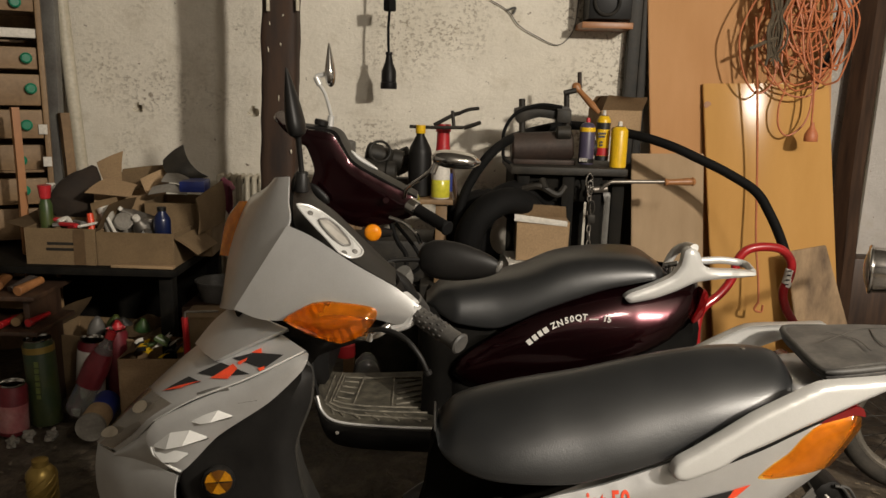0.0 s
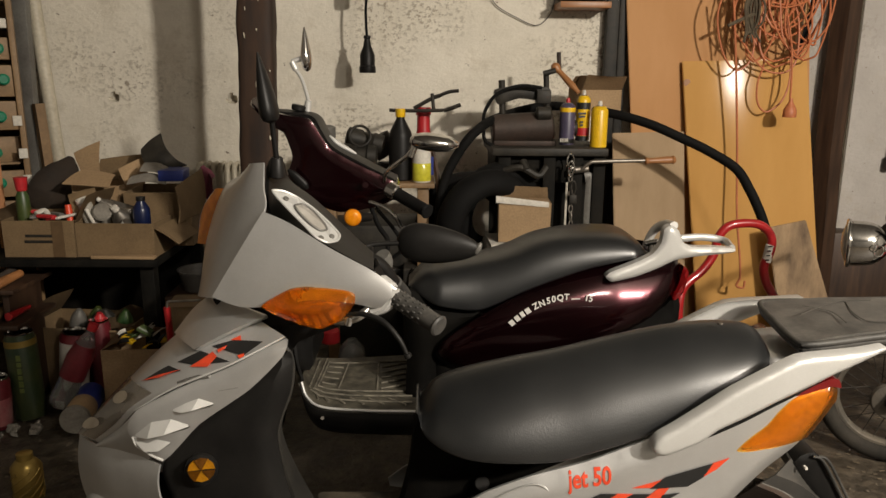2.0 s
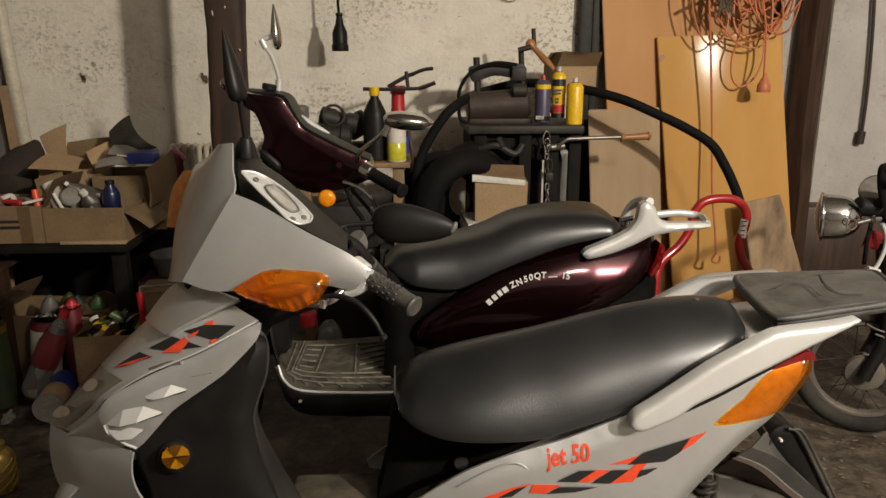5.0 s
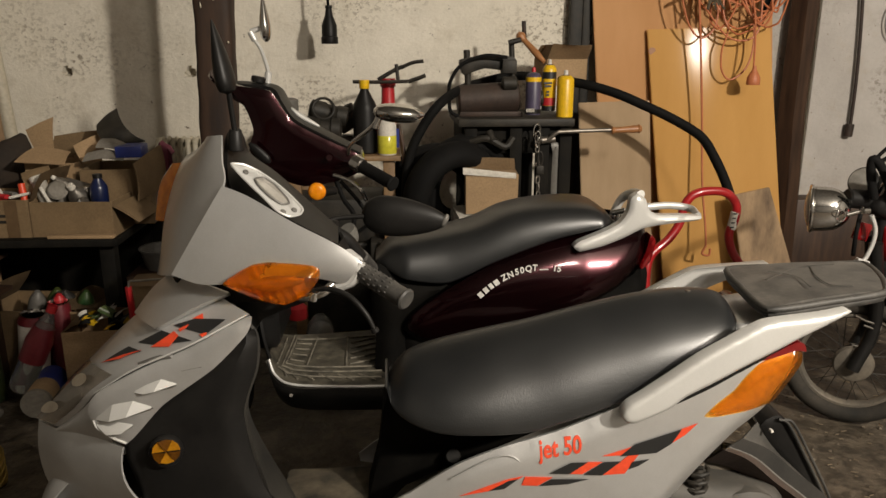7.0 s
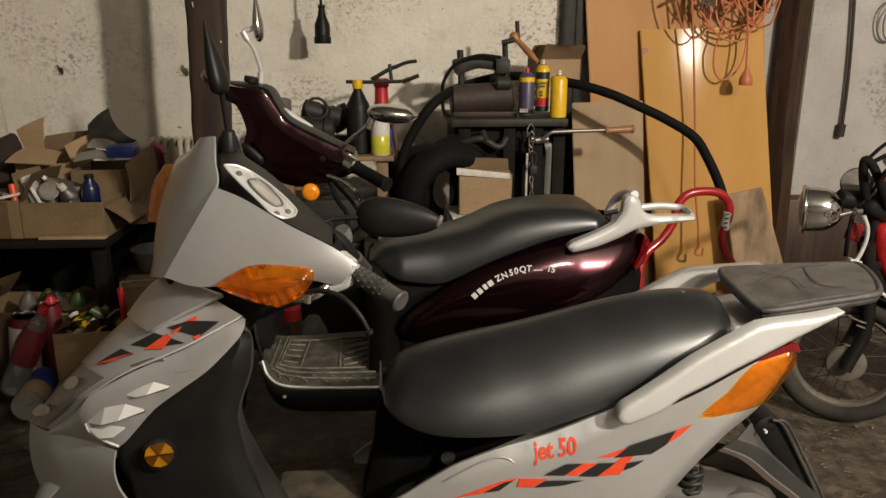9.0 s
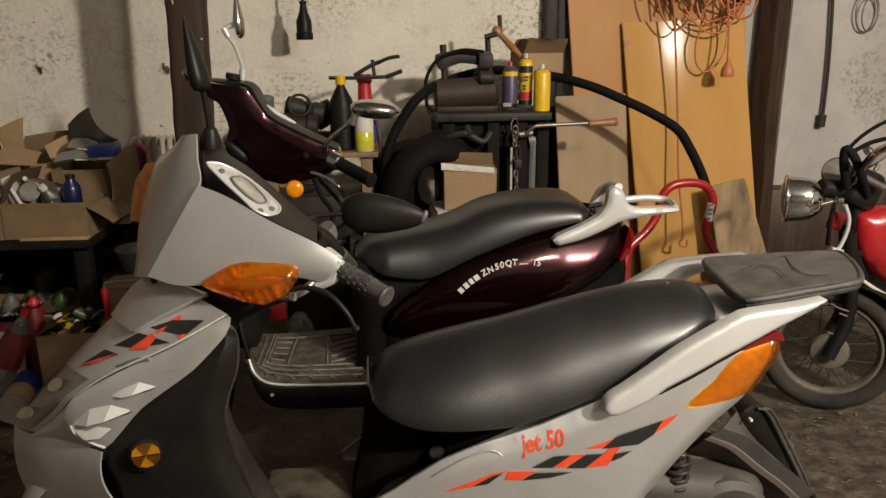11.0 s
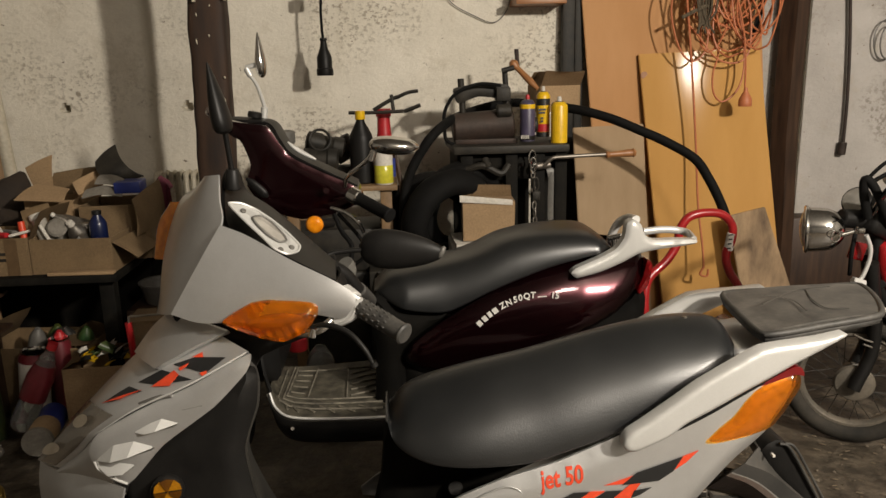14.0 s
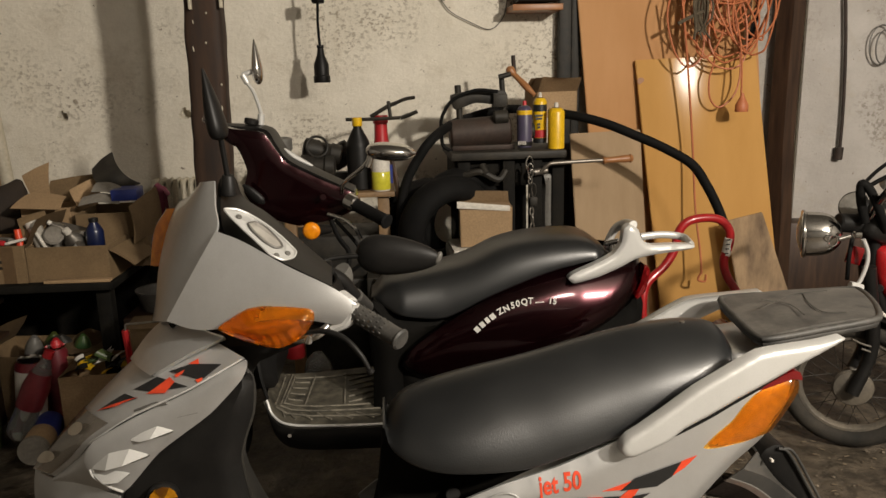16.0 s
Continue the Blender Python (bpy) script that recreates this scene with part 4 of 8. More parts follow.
cup = material("lamp_cup", (0.50, 0.43, 0.33), 0.3, 0.4, (0.34, 0.28, 0.20), 20, 0.5, 0.0, 300, coat=0.5)
for a, b, lb in (((0.600, 0.30), (0.045, 0.13), "pale reflector behind the nose glass"), ((0.860, 0.42), (0.060, 0.22), "pale reflector behind the nose glass")):
    bm = B()
    vs = [bm.verts.new(on_apron(a[0] + b[0] * math.cos(q), a[1] + b[1] * math.sin(q)) + Vector((-0.0075, -0.0085, 0.0095))) for q in (2 * math.pi * k / 24 for k in range(24))]
    bmesh.ops.solidify(bm, geom=[bm.faces.new(vs)], thickness=0.001)
    part("lamp_reflector", bm, cup, apron, lb)
# shoulder of the apron below the cowl, and a slot beside the decals
bm = B()
loft(bm, [[(-0.396, 1.560, 0.845), (-0.432, 1.560, 0.814), (-0.475, 1.560, 0.761)], [(-0.330, 1.470, 0.862), (-0.372, 1.470, 0.824), (-0.430, 1.470, 0.776)], [(-0.243, 1.405, 0.849), (-0.305, 1.405, 0.823), (-0.385, 1.405, 0.781)], [(-0.243, 1.43, 0.837), (-0.305, 1.43, 0.811), (-0.385, 1.43, 0.769)]], 6, 0.004)
shoulder = part("apron_shoulder", bm, silver, sil, "silver apron shoulder", 24)
bm = B()
tube(bm, [(-0.352, 1.383, 0.736), (-0.385, 1.386, 0.728), (-0.418, 1.394, 0.716)], lambda s: 0.0025 + 0.004 * (1 - s), 8, 4)
part("slot", bm, lead_grey, apron)
# lower front beak and front mudguard
bm = B()
skin(bm, [(-0.698, 1.560, 0.519), (-0.620, 1.490, 0.529), (-0.544, 1.440, 0.545), (-0.460, 1.385, 0.544)], [(-0.675, 1.560, 0.315), (-0.590, 1.490, 0.349), (-0.523, 1.440, 0.379), (-0.433, 1.385, 0.416)], (-0.015, -0.01, 0), 6, 8, 0.004)
skin(bm, flip([(-0.698, 1.560, 0.519), (-0.620, 1.490, 0.529), (-0.544, 1.440, 0.545), (-0.460, 1.385, 0.544)]), flip([(-0.675, 1.560, 0.315), (-0.590, 1.490, 0.349), (-0.523, 1.440, 0.379), (-0.433, 1.385, 0.416)]), (-0.015, 0.01, 0), 6, 8, 0.004)
part("beak", bm, silver, sil)
bm = B()
skin(bm, [(-0.510, 1.420, 0.649), (-0.563, 1.452, 0.593), (-0.637, 1.505, 0.530)], [(-0.485, 1.395, 0.550), (-0.553, 1.440, 0.543), (-0.630, 1.495, 0.524)], (-0.006, -0.004, 0), 5, 5, 0.003)
part("beak_fillet", bm, silver, sil)
bm = B()
FC = Vector((-0.44, SY, 0.225))
pts = [FC + Vector((-0.275 * math.cos(a), 0, 0.275 * math.sin(a))) for a in (math.radians(8 + 11 * k) for k in range(11))]
skin(bm, [p + Vector((0, -0.075, -0.02)) for p in pts], [p + Vector((0, 0.075, -0.02)) for p in pts], (-0.02, 0, 0.03), 2, 8, 0.004)
part("front_mudguard", bm, silver, sil)
bm = B()
ring(bm, Matrix.Translation(FC) @ pose(0, 0, 0, 90, 0, 0), 0.17, 0.055, 48, 16)
fw = part("front_wheel", bm, rubber, sil)
bm = B()
lathe(bm, [(0.02, -0.035), (0.125, -0.03), (0.13, 0.03), (0.02, 0.035)], Matrix.Translation(FC) @ pose(0, 0, 0, 90, 0, 0), 30)
part("rim", bm, steel, fw)

# black leg shield, reflector, floor
leg_out = [(-0.202, 0.778), (-0.263, 0.718), (-0.328, 0.670), (-0.397, 0.613), (-0.450, 0.558), (-0.462, 0.522), (-0.448, 0.469), (-0.416, 0.380), (-0.186, 0.380), (-0.200, 0.439), (-0.219, 0.517), (-0.229, 0.598), (-0.219, 0.641), (-0.198, 0.700), (-0.192, 0.760)]
leg = part("leg_shield", panel(B(), leg_out, lambda x, z: 1.372 + 0.10 * max(0, x + 0.27), 0.012, 0.02, 0.035, 4, 0.02), black_plastic, sil, "matt black plastic leg shield")
knee_a = [(-0.215, 1.402, 0.805), (-0.190, 1.402, 0.765), (-0.194, 1.402, 0.700), (-0.215, 1.402, 0.641), (-0.225, 1.402, 0.598), (-0.213, 1.402, 0.517), (-0.194, 1.402, 0.439), (-0.170, 1.402, 0.340)]
knee_b = [(-0.250, 1.500, 0.775), (-0.222, 1.500, 0.725), (-0.230, 1.500, 0.656), (-0.248, 1.500, 0.592), (-0.242, 1.500, 0.553), (-0.205, 1.500, 0.458), (-0.165, 1.500, 0.374), (-0.135, 1.500, 0.300)]
bm = B()
loft(bm, [knee_a, [tuple(Vector(p).lerp(Vector(q), 0.5) + Vector((0.006, 0, 0))) for p, q in zip(knee_a, knee_b)], knee_b, [(x - 0.05, 1.58, z) for x, y, z in knee_b]], 5, 0.006)
part("knee_panel", bm, material("dusty_knee", (0.005, 0.005, 0.0048), 0.6, 0, (0.038, 0.034, 0.027), 6, 0.3, 0.15, 160), sil, "dusty black knee panel")
bm = B()
lathe(bm, [(0.012, -0.012), (0.030, -0.010), (0.032, 0.0), (0.031, 0.008), (0.029, 0.012)], Matrix.Translation((-0.373, 1.358, 0.547)) @ pose(0, 0, 0, 90, 0, 0) @ pose(0, 0, -0.004), 32)
refl = part("reflector_ring", bm, black_plastic, leg)
# One amber in two tones: the segments' alternate shading is in the colour.
lit_amber = material("lit_amber", (0.72, 0.33, 0.012), 0.15, 0, (0.55, 0.23, 0.008), 90, 0.5, 0.2, 240, coat=0.5)
shaded_amber = material("shaded_amber", (0.20, 0.075, 0.004), 0.15, 0, (0.13, 0.045, 0.003), 90, 0.5, 0.2, 240, coat=0.5)
bm = B()
for k in range(6):
    a0, a1 = math.radians(60 * k + 0.3), math.radians(60 * k + 59.7)
    mid = (a0 + a1) / 2
    rr = 0.026
    m = Matrix.Translation((-0.367, 1.342, 0.556)) @ pose(0, 0, 0, 90, 0, 12)
    vs = [bm.verts.new(m @ Vector(p)) for p in ((0.001 * math.cos(mid), 0.001 * math.sin(mid), 0.004 if k % 2 else 0.0), (rr * math.cos(a0), rr * math.sin(a0), 0.0), (rr * math.cos(mid), rr * math.sin(mid), 0.0005), (rr * math.cos(a1), rr * math.sin(a1), 0.004 if k % 2 else 0.0))]
    bm.faces.new(vs)
    bmesh.ops.solidify(bm, geom=list(bm.faces), thickness=0.002)
    part("reflector_segment", bm, (lit_amber, shaded_amber)[k % 2], leg, "", 10)
    bm = B()
bm = B()
box(bm, (0.50, 0.30, 0.03), pose(0.05, SY, 0.275), 0.012, 2)
part("footboard", bm, material("muddy_footboard", (0.022, 0.019, 0.014), 0.8, 0, (0.16, 0.13, 0.085), 11, 0.75, 0.3, 50), sil, "muddy dark footboard")
bm = B()
tube(bm, [(0.25, SY - 0.08, 0.26), (0.27, SY - 0.16, 0.12), (0.22, SY - 0.20, 0.004)], 0.011, 8, 4)
part("side_stand", bm, dark_iron, sil)

# handlebar cowl
bm = B()
up_c = [(-0.243, 1.435, 1.050), (-0.191, 1.418, 1.031), (-0.111, 1.394, 0.987), (-0.030, 1.376, 0.947), (0.013, 1.378, 0.913)]
lo_c = [(-0.349, 1.430, 0.881), (-0.284, 1.404, 0.869), (-0.196, 1.384, 0.879), (-0.094, 1.376, 0.890), (-0.019, 1.382, 0.874)]
skin(bm, up_c, lo_c, (0, -0.007, 0), 8, 14, 0.004)
ridge = [(-0.253, 1.500, 1.137), (-0.249, 1.468, 1.094), (-0.243, 1.435, 1.050), (-0.288, 1.430, 0.970), (-0.349, 1.430, 0.881)]
far_c = [(-0.286, 1.600, 1.123), (-0.334, 1.630, 1.093), (-0.380, 1.660, 1.057), (-0.425, 1.670, 0.940), (-0.426, 1.640, 0.828)]
skin(bm, ridge, far_c, (-0.020, -0.012, 0.0), 8, 12, 0.004)
cowl = part("handlebar_cowl", bm, silver, sil, "silver handlebar cowl", 25)
bm = B()
d_near = [(-0.249, 1.530, 1.124), (-0.235, 1.465, 1.042), (-0.172, 1.420, 1.018), (-0.102, 1.410, 0.980), (-0.030, 1.390, 0.946)]
d_far = [(-0.234, 1.620, 1.122), (-0.229, 1.660, 1.079), (-0.184, 1.690, 1.035), (-0.118, 1.710, 0.966), (-0.053, 1.710, 0.898)]
skin(bm, d_near, d_far, (0, 0, 0.018), 8, 10, 0.008)
skin(bm, [(-0.030, 1.390, 0.946), (-0.017, 1.400, 0.919), (-0.036, 1.420, 0.880)], [(-0.053, 1.710, 0.896), (-0.042, 1.710, 0.858), (-0.058, 1.710, 0.812)], (0.01, 0, 0), 5, 6, 0.006)
dash = part("dashboard", bm, black_plastic, cowl, "black dashboard shell")
bm = B()
panel(bm, [(-0.367, 0.858), (-0.277, 0.842), (-0.110, 0.847), (-0.019, 0.861), (-0.067, 0.815), (-0.195, 0.766), (-0.221, 0.718), (-0.234, 0.768), (-0.333, 0.821)], 1.47, 0.20, 0.02, 0.05, 3, 0.03)
part("neck", bm, black_plastic, sil)
# instrument: a long silver bezel with a grey dial and tell-tales
FACE = Vector((0.46, -0.40, 0.79)).normalized()
bezel_out = [(-0.23, 1.456, 1.086), (-0.21, 1.471, 1.083), (-0.186, 1.477, 1.071), (-0.154, 1.471, 1.05), (-0.124, 1.458, 1.026), (-0.1, 1.441, 1.003), (-0.103, 1.422, 0.995), (-0.121, 1.4, 0.995), (-0.143, 1.398, 1.006), (-0.167, 1.412, 1.028), (-0.194, 1.428, 1.051), (-0.218, 1.444, 1.073)]
dial_out = [(-0.187, 1.447, 1.057), (-0.174, 1.461, 1.056), (-0.153, 1.457, 1.042), (-0.131, 1.442, 1.022), (-0.125, 1.432, 1.013), (-0.136, 1.421, 1.014), (-0.156, 1.423, 1.027), (-0.178, 1.435, 1.046)]
near, far = Vector(bezel_out[0]), Vector(bezel_out[6])
bezel_out = [near.lerp(far, (Vector(p) - near).dot(far - near) / (far - near).length_squared).lerp(Vector(p), 0.92) for p in bezel_out]
dial_out = [near.lerp(far, (Vector(p) - near).dot(far - near) / (far - near).length_squared).lerp(Vector(p), 1.05) for p in dial_out]
bm = B()
sheet(bm, bezel_out, FACE * 0.002, 0.012)
dial = part("dial_plate", bm, rail_paint, dash, "silver dial plate")
bm = B()
tube(bm, [Vector(p) + FACE * 0.003 for p in bezel_out], 0.0024, 8, 4, 1, (0, 0, 1), True)
part("bezel", bm, rail_paint, dial)
bm = B()
sheet(bm, dial_out, FACE * 0.005, 0.002)
part("dial_glass", bm, dial_glass, dial, "grey dial under glass")
bm = B()
tube(bm, [Vector(p) + FACE * 0.005 for p in dial_out], 0.0022, 8, 4, 1, (0, 0, 1), True)
part("bezel", bm, lead_grey, dial)
for p in [(-0.204, 1.453, 1.07), (-0.114, 1.424, 1.002), (-0.132, 1.405, 1.003)]:
    bm = B()
    rod(bm, Vector(p) + FACE * 0.002, Vector(p) + FACE * 0.006, 0.0055, 14)
    part("tell_tale", bm, lead_grey, dial)
# turn signals
ind_out = [(-0.241, 0.882), (-0.217, 0.899), (-0.187, 0.915), (-0.157, 0.919), (-0.117, 0.917), (-0.077, 0.912), (-0.065, 0.905), (-0.066, 0.887), (-0.085, 0.862), (-0.106, 0.847), (-0.131, 0.838), (-0.156, 0.842), (-0.191, 0.854), (-0.222, 0.869)]
bm = B()
panel(bm, ind_out, 1.338, 0.003, 0.026, 0.035, 5, 0.008)
ts = part("turn_signal", bm, amber_glass, sil, "amber turn signal lens")
ts.visible_shadow = False
reflector([(x * 0.98 - 0.150 * 0.02, z * 0.98 + 0.879 * 0.02) for x, z in ind_out], lambda x, z: 1.366 + 0.012 * math.cos(14 * (x + 0.13)) * math.cos(26 * (z - 0.875)) + 0.010 * (x + 0.4 * z > 0.235), ts, 0.017, 0.5)
bm = B()
blob(bm, (-0.192, 1.352, 0.880), (-0.092, 1.352, 0.889), [(0, 0.002), (0.3, 0.013), (0.7, 0.012), (1, 0.003)], 0.5)
part("bulb_cup", bm, facets, ts)
bm = B()
skin(bm, [(-0.367, 1.650, 1.063), (-0.406, 1.675, 1.006), (-0.428, 1.680, 0.929)], [(-0.406, 1.720, 1.050), (-0.441, 1.730, 1.003), (-0.449, 1.710, 0.928)], (-0.016, 0, 0), 5, 6, 0.006)
part("turn_signal", bm, orange_lens, sil, "amber turn signal lens")
# grip, lever, mirrors
g0, g1 = Vector((-0.004, 1.400, 0.899)), Vector((0.092, 1.315, 0.861))
bm = B()
rod(bm, g0, g1, 0.0175, 22, 0.018)
grip = part("grip", bm, grip_rubber, sil, "worn grey rubber grip")
bm = B()
gm, gl = axis(g0, g1)
for k in range(7):
    for j in range(10):
        a = 2 * math.pi * (j + 0.5 * (k % 2)) / 10
        box(bm, (0.003, 0.0045, 0.007), gm @ Matrix.Rotation(a, 4, "Z") @ pose(0.0178, 0, gl * (0.12 + 0.1 * k)), 0.0015, 1)
part("grip_texture", bm, grip_rubber, grip)
bm = B()
rod(bm, g1 - (g1 - g0) * 0.03, g1 + (g1 - g0) * 0.03, 0.0205, 22)
part("grip_end", bm, grip_rubber, grip)
bm = B()
rod(bm, g0 - (g1 - g0) * 0.20, g0 + (g1 - g0) * 0.05, 0.026, 20, 0.023)
tube(bm, [(-0.035, 1.390, 0.862), (-0.002, 1.380, 0.880), (0.010, 1.380, 0.913)], 0.010, 8, 4)
part("lever_clamp", bm, rail_paint, sil)
bm = B()
tube(bm, [(-0.092, 1.380, 0.857), (-0.053, 1.360, 0.869), (-0.012, 1.340, 0.861), (0.018, 1.325, 0.833), (0.035, 1.320, 0.801)], lambda s: 0.0040 + 0.0016 * math.sin(s * 3), 10, 6, 1.0)
rod(bm, (0.033, 1.320, 0.805), (0.037, 1.320, 0.797), 0.0075, 12)
part("brake_lever", bm, black_plastic, sil)
bm = B()
tube(bm, [(-0.106, 1.385, 0.846), (-0.084, 1.375, 0.850), (-0.059, 1.370, 0.860), (-0.042, 1.380, 0.871)], 0.007, 10, 5, 1.2)
rod(bm, (-0.080, 1.370, 0.843), (-0.075, 1.370, 0.860), 0.008, 12)
part("lever_bracket", bm, chrome, sil, "bright metal lever bracket")
bm = B()
rod(bm, (-0.232, 1.520, 1.106), (-0.229, 1.515, 1.146), 0.017, 16, 0.012)
tube(bm, [(-0.229, 1.515, 1.130), (-0.231, 1.510, 1.168), (-0.234, 1.500, 1.226)], 0.0055, 10, 5)
mir = part("mirror_stem", bm, black_plastic, sil)
bm = B()
blob(bm, (-0.232, 1.490, 1.216), (-0.253, 1.490, 1.348), [(0, 0.006), (0.05, 0.0155), (0.2, 0.0185), (0.5, 0.0145), (0.85, 0.006), (1.0, 0.0015)], 1.8, (1, 0, 0))
part("mirror_head", bm, black_plastic, mir, "black mirror seen edge on")
bm = B()
tube(bm, [(-0.092, 1.700, 0.905), (-0.058, 1.715, 0.921), (0.014, 1.720, 0.925)], 0.006, 10, 5)
mir2 = part("mirror_stem", bm, black_plastic, sil)
bm = B()
blob(bm, (0.001, 1.730, 0.929), (0.193, 1.700, 0.915), [(0, 0.006), (0.06, 0.030), (0.22, 0.046), (0.5, 0.045), (0.8, 0.031), (0.97, 0.015), (1.0, 0.004)], 0.62, (0.25, 0, 1))
part("mirror_head", bm, black_plastic, mir2, "black teardrop mirror turned down")
# Grey blob standing in for the highlight at the mirror's tip.
bm = B()
blob(bm, (0.183, 1.700, 0.920), (0.197, 1.698, 0.913), [(0, 0.006), (0.4, 0.016), (0.8, 0.013), (1, 0.003)], 0.62, (0.25, 0, 1))
part("tip_highlight", bm, lead_grey, mir2)
bm = B()
tube(bm, [(-0.074, 1.660, 0.911), (-0.033, 1.680, 0.879), (-0.005, 1.700, 0.833)], 0.016, 12, 4)
rod(bm, (-0.061, 1.620, 0.918), (-0.046, 1.620, 0.918), 0.022, 16)
part("switch_housing", bm, black_plastic, sil)
bm = B()
tube(bm, [(-0.033, 1.700, 0.900), (-0.026, 1.710, 0.882), (-0.033, 1.720, 0.852)], 0.019, 12, 4)
part("throttle_housing", bm, lead_grey, sil)
bm = B()
rod(bm, (-0.006, 1.720, 0.830), (0.015, 1.860, 0.757), 0.018, 18)
part("grip", bm, grip_rubber, sil)

# ---- the maroon scooter ----
MY = 2.34
mar = base_of("motor_scooter", (0.3, MY, 0), "dark maroon motor scooter with black seat and silver rear handle", "scooter", "parked scooters")
bm = B()
cushion(bm, [(0.016, 0.665), (0.079, 0.720), (0.242, 0.750), (0.333, 0.775), (0.422, 0.815), (0.530, 0.835), (0.666, 0.837), (0.729, 0.812), (0.760, 0.772)],
        [(0.022, 0.659), (0.098, 0.618), (0.219, 0.599), (0.286, 0.619), (0.370, 0.660), (0.537, 0.725), (0.639, 0.753), (0.735, 0.776)],
        MY, lambda s: 0.155 * min(1, (s / 0.15 + 0.2) ** 0.5) * min(1, ((1 - s) / 0.10 + 0.3) ** 0.5), 56, 40, 0.62)
part("seat", bm, seat_leather, mar, "black leather stepped dual seat", 60)
mb_out = [(0.102, 0.455), (0.126, 0.513), (0.201, 0.573), (0.275, 0.616), (0.366, 0.662), (0.530, 0.728), (0.701, 0.790), (0.827, 0.777), (0.861, 0.755), (0.840, 0.675), (0.765, 0.590), (0.615, 0.508), (0.363, 0.401), (0.174, 0.377)]
mb_y = lambda x, z: 2.14 + 2.3 * (z - 0.57) ** 2 + 0.10 * max(0, x - 0.65)
mbody = paired("body_panel", mb_out, mb_y, 0.006, 0.03, 0.06, 4, 0.02, MY, maroon, mar, "glossy maroon body panels", 60)
_, mb_at = swell(mb_out, mb_y, 0.03, 0.06, 4)
a, b, c = Vector((0.392, 2.130, 0.620)), Vector((0.501, 2.130, 0.658)), Vector((0.579, 2.130, 0.646))


def line_text(text, x, z, size, tilt):
    bm = B()
    lettering(bm, text, size, Matrix.Translation((x, mb_at(x, z) - 0.003, z)) @ pose(0, 0, 0, 90, -tilt, 0) @ Matrix.Diagonal((0.92, 1, 1, 1)), 0.0, 0.0005, 0.0008)
    part("lettering", bm, white_ink, mbody, "white lettering")


for ch, px in (("Z", (0.397, 2.130, 0.624)), ("N", (0.414, 2.130, 0.631)), ("5", (0.435, 2.130, 0.641)), ("0", (0.450, 2.130, 0.646)), ("Q", (0.465, 2.130, 0.650)), ("T", (0.486, 2.130, 0.653)), ("1", (0.547, 2.130, 0.651)), ("5", (0.560, 2.130, 0.649))):
    line_text(ch, px[0], px[2], 0.027, {"Z": 28, "N": 24, "5": 12, "0": 8, "Q": 4, "T": -2, "1": -4}[ch] if px[0] < 0.52 else -6)
for p, q, w in (((0.508, 2.130, 0.655), (0.535, 2.130, 0.656), 0.0016), ((0.324, 2.130, 0.580), (0.335, 2.130, 0.590), 0.009), ((0.340, 2.130, 0.594), (0.351, 2.130, 0.603), 0.009), ((0.356, 2.130, 0.607), (0.366, 2.130, 0.614), 0.009), ((0.371, 2.130, 0.616), (0.384, 2.130, 0.625), 0.009)):
    bm = B()
    y = mb_at((p[0] + q[0]) / 2, (p[2] + q[2]) / 2) - 0.003
    m = Matrix.Translation(((p[0] + q[0]) / 2, y, (p[2] + q[2]) / 2)) @ pose(0, 0, 0, 0, -math.degrees(math.atan2(q[2] - p[2], q[0] - p[0])), 0)
    box(bm, (math.dist(p, q), 0.0012, w * 2), m, 0)
    part("bar", bm, white_ink, mbody)

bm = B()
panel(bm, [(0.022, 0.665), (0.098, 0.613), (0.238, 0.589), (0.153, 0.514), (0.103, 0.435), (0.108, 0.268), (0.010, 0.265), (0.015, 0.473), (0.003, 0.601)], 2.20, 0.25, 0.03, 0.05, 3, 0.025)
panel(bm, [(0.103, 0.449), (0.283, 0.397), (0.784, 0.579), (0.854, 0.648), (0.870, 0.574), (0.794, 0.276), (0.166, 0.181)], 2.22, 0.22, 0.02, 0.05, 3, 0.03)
part("underseat_panel", bm, underseat_shade_black, mar)
bm = B()
panel(bm, [(0.870, 0.737), (0.886, 0.716), (0.875, 0.654), (0.850, 0.628), (0.840, 0.639), (0.857, 0.681)], 2.215, 0.05, 0.015, 0.02, 4, 0.012)
part("tail_lamp", bm, red_lens, mar, "red tail lamp lens")
bm = B()
panel(bm, [(0.610, 0.723), (0.627, 0.739), (0.695, 0.767), (0.746, 0.794), (0.770, 0.829), (0.776, 0.869), (0.795, 0.881), (0.820, 0.865), (0.835, 0.831), (0.865, 0.814), (0.937, 0.811), (1.004, 0.804), (0.998, 0.792), (0.868, 0.783), (0.812, 0.774), (0.764, 0.750), (0.699, 0.724), (0.629, 0.708)], lambda x, z: 2.148 + 0.15 * max(0, x - 0.80), 0.03, 0.010, 0.014, 3, 0.008)
tube(bm, [(0.771, 2.300, 0.753), (0.777, 2.320, 0.789), (0.798, 2.320, 0.834), (0.815, 2.280, 0.859), (0.812, 2.190, 0.871)], 0.013, 12, 6, 1.3, (0, 1, 0))
tube(bm, [(0.898, 2.360, 0.798), (0.971, 2.360, 0.802), (1.033, 2.340, 0.795), (1.018, 2.240, 0.793)], 0.010, 10, 5, 1.2)
part("rear_handle", bm, rail_paint, mar, "silver cast rear handle")
bm = B()
rod(bm, (0.766, 2.240, 0.763), (0.775, 2.260, 0.811), 0.012, 14)
rod(bm, (0.751, 2.260, 0.803), (0.786, 2.240, 0.815), 0.009, 14)
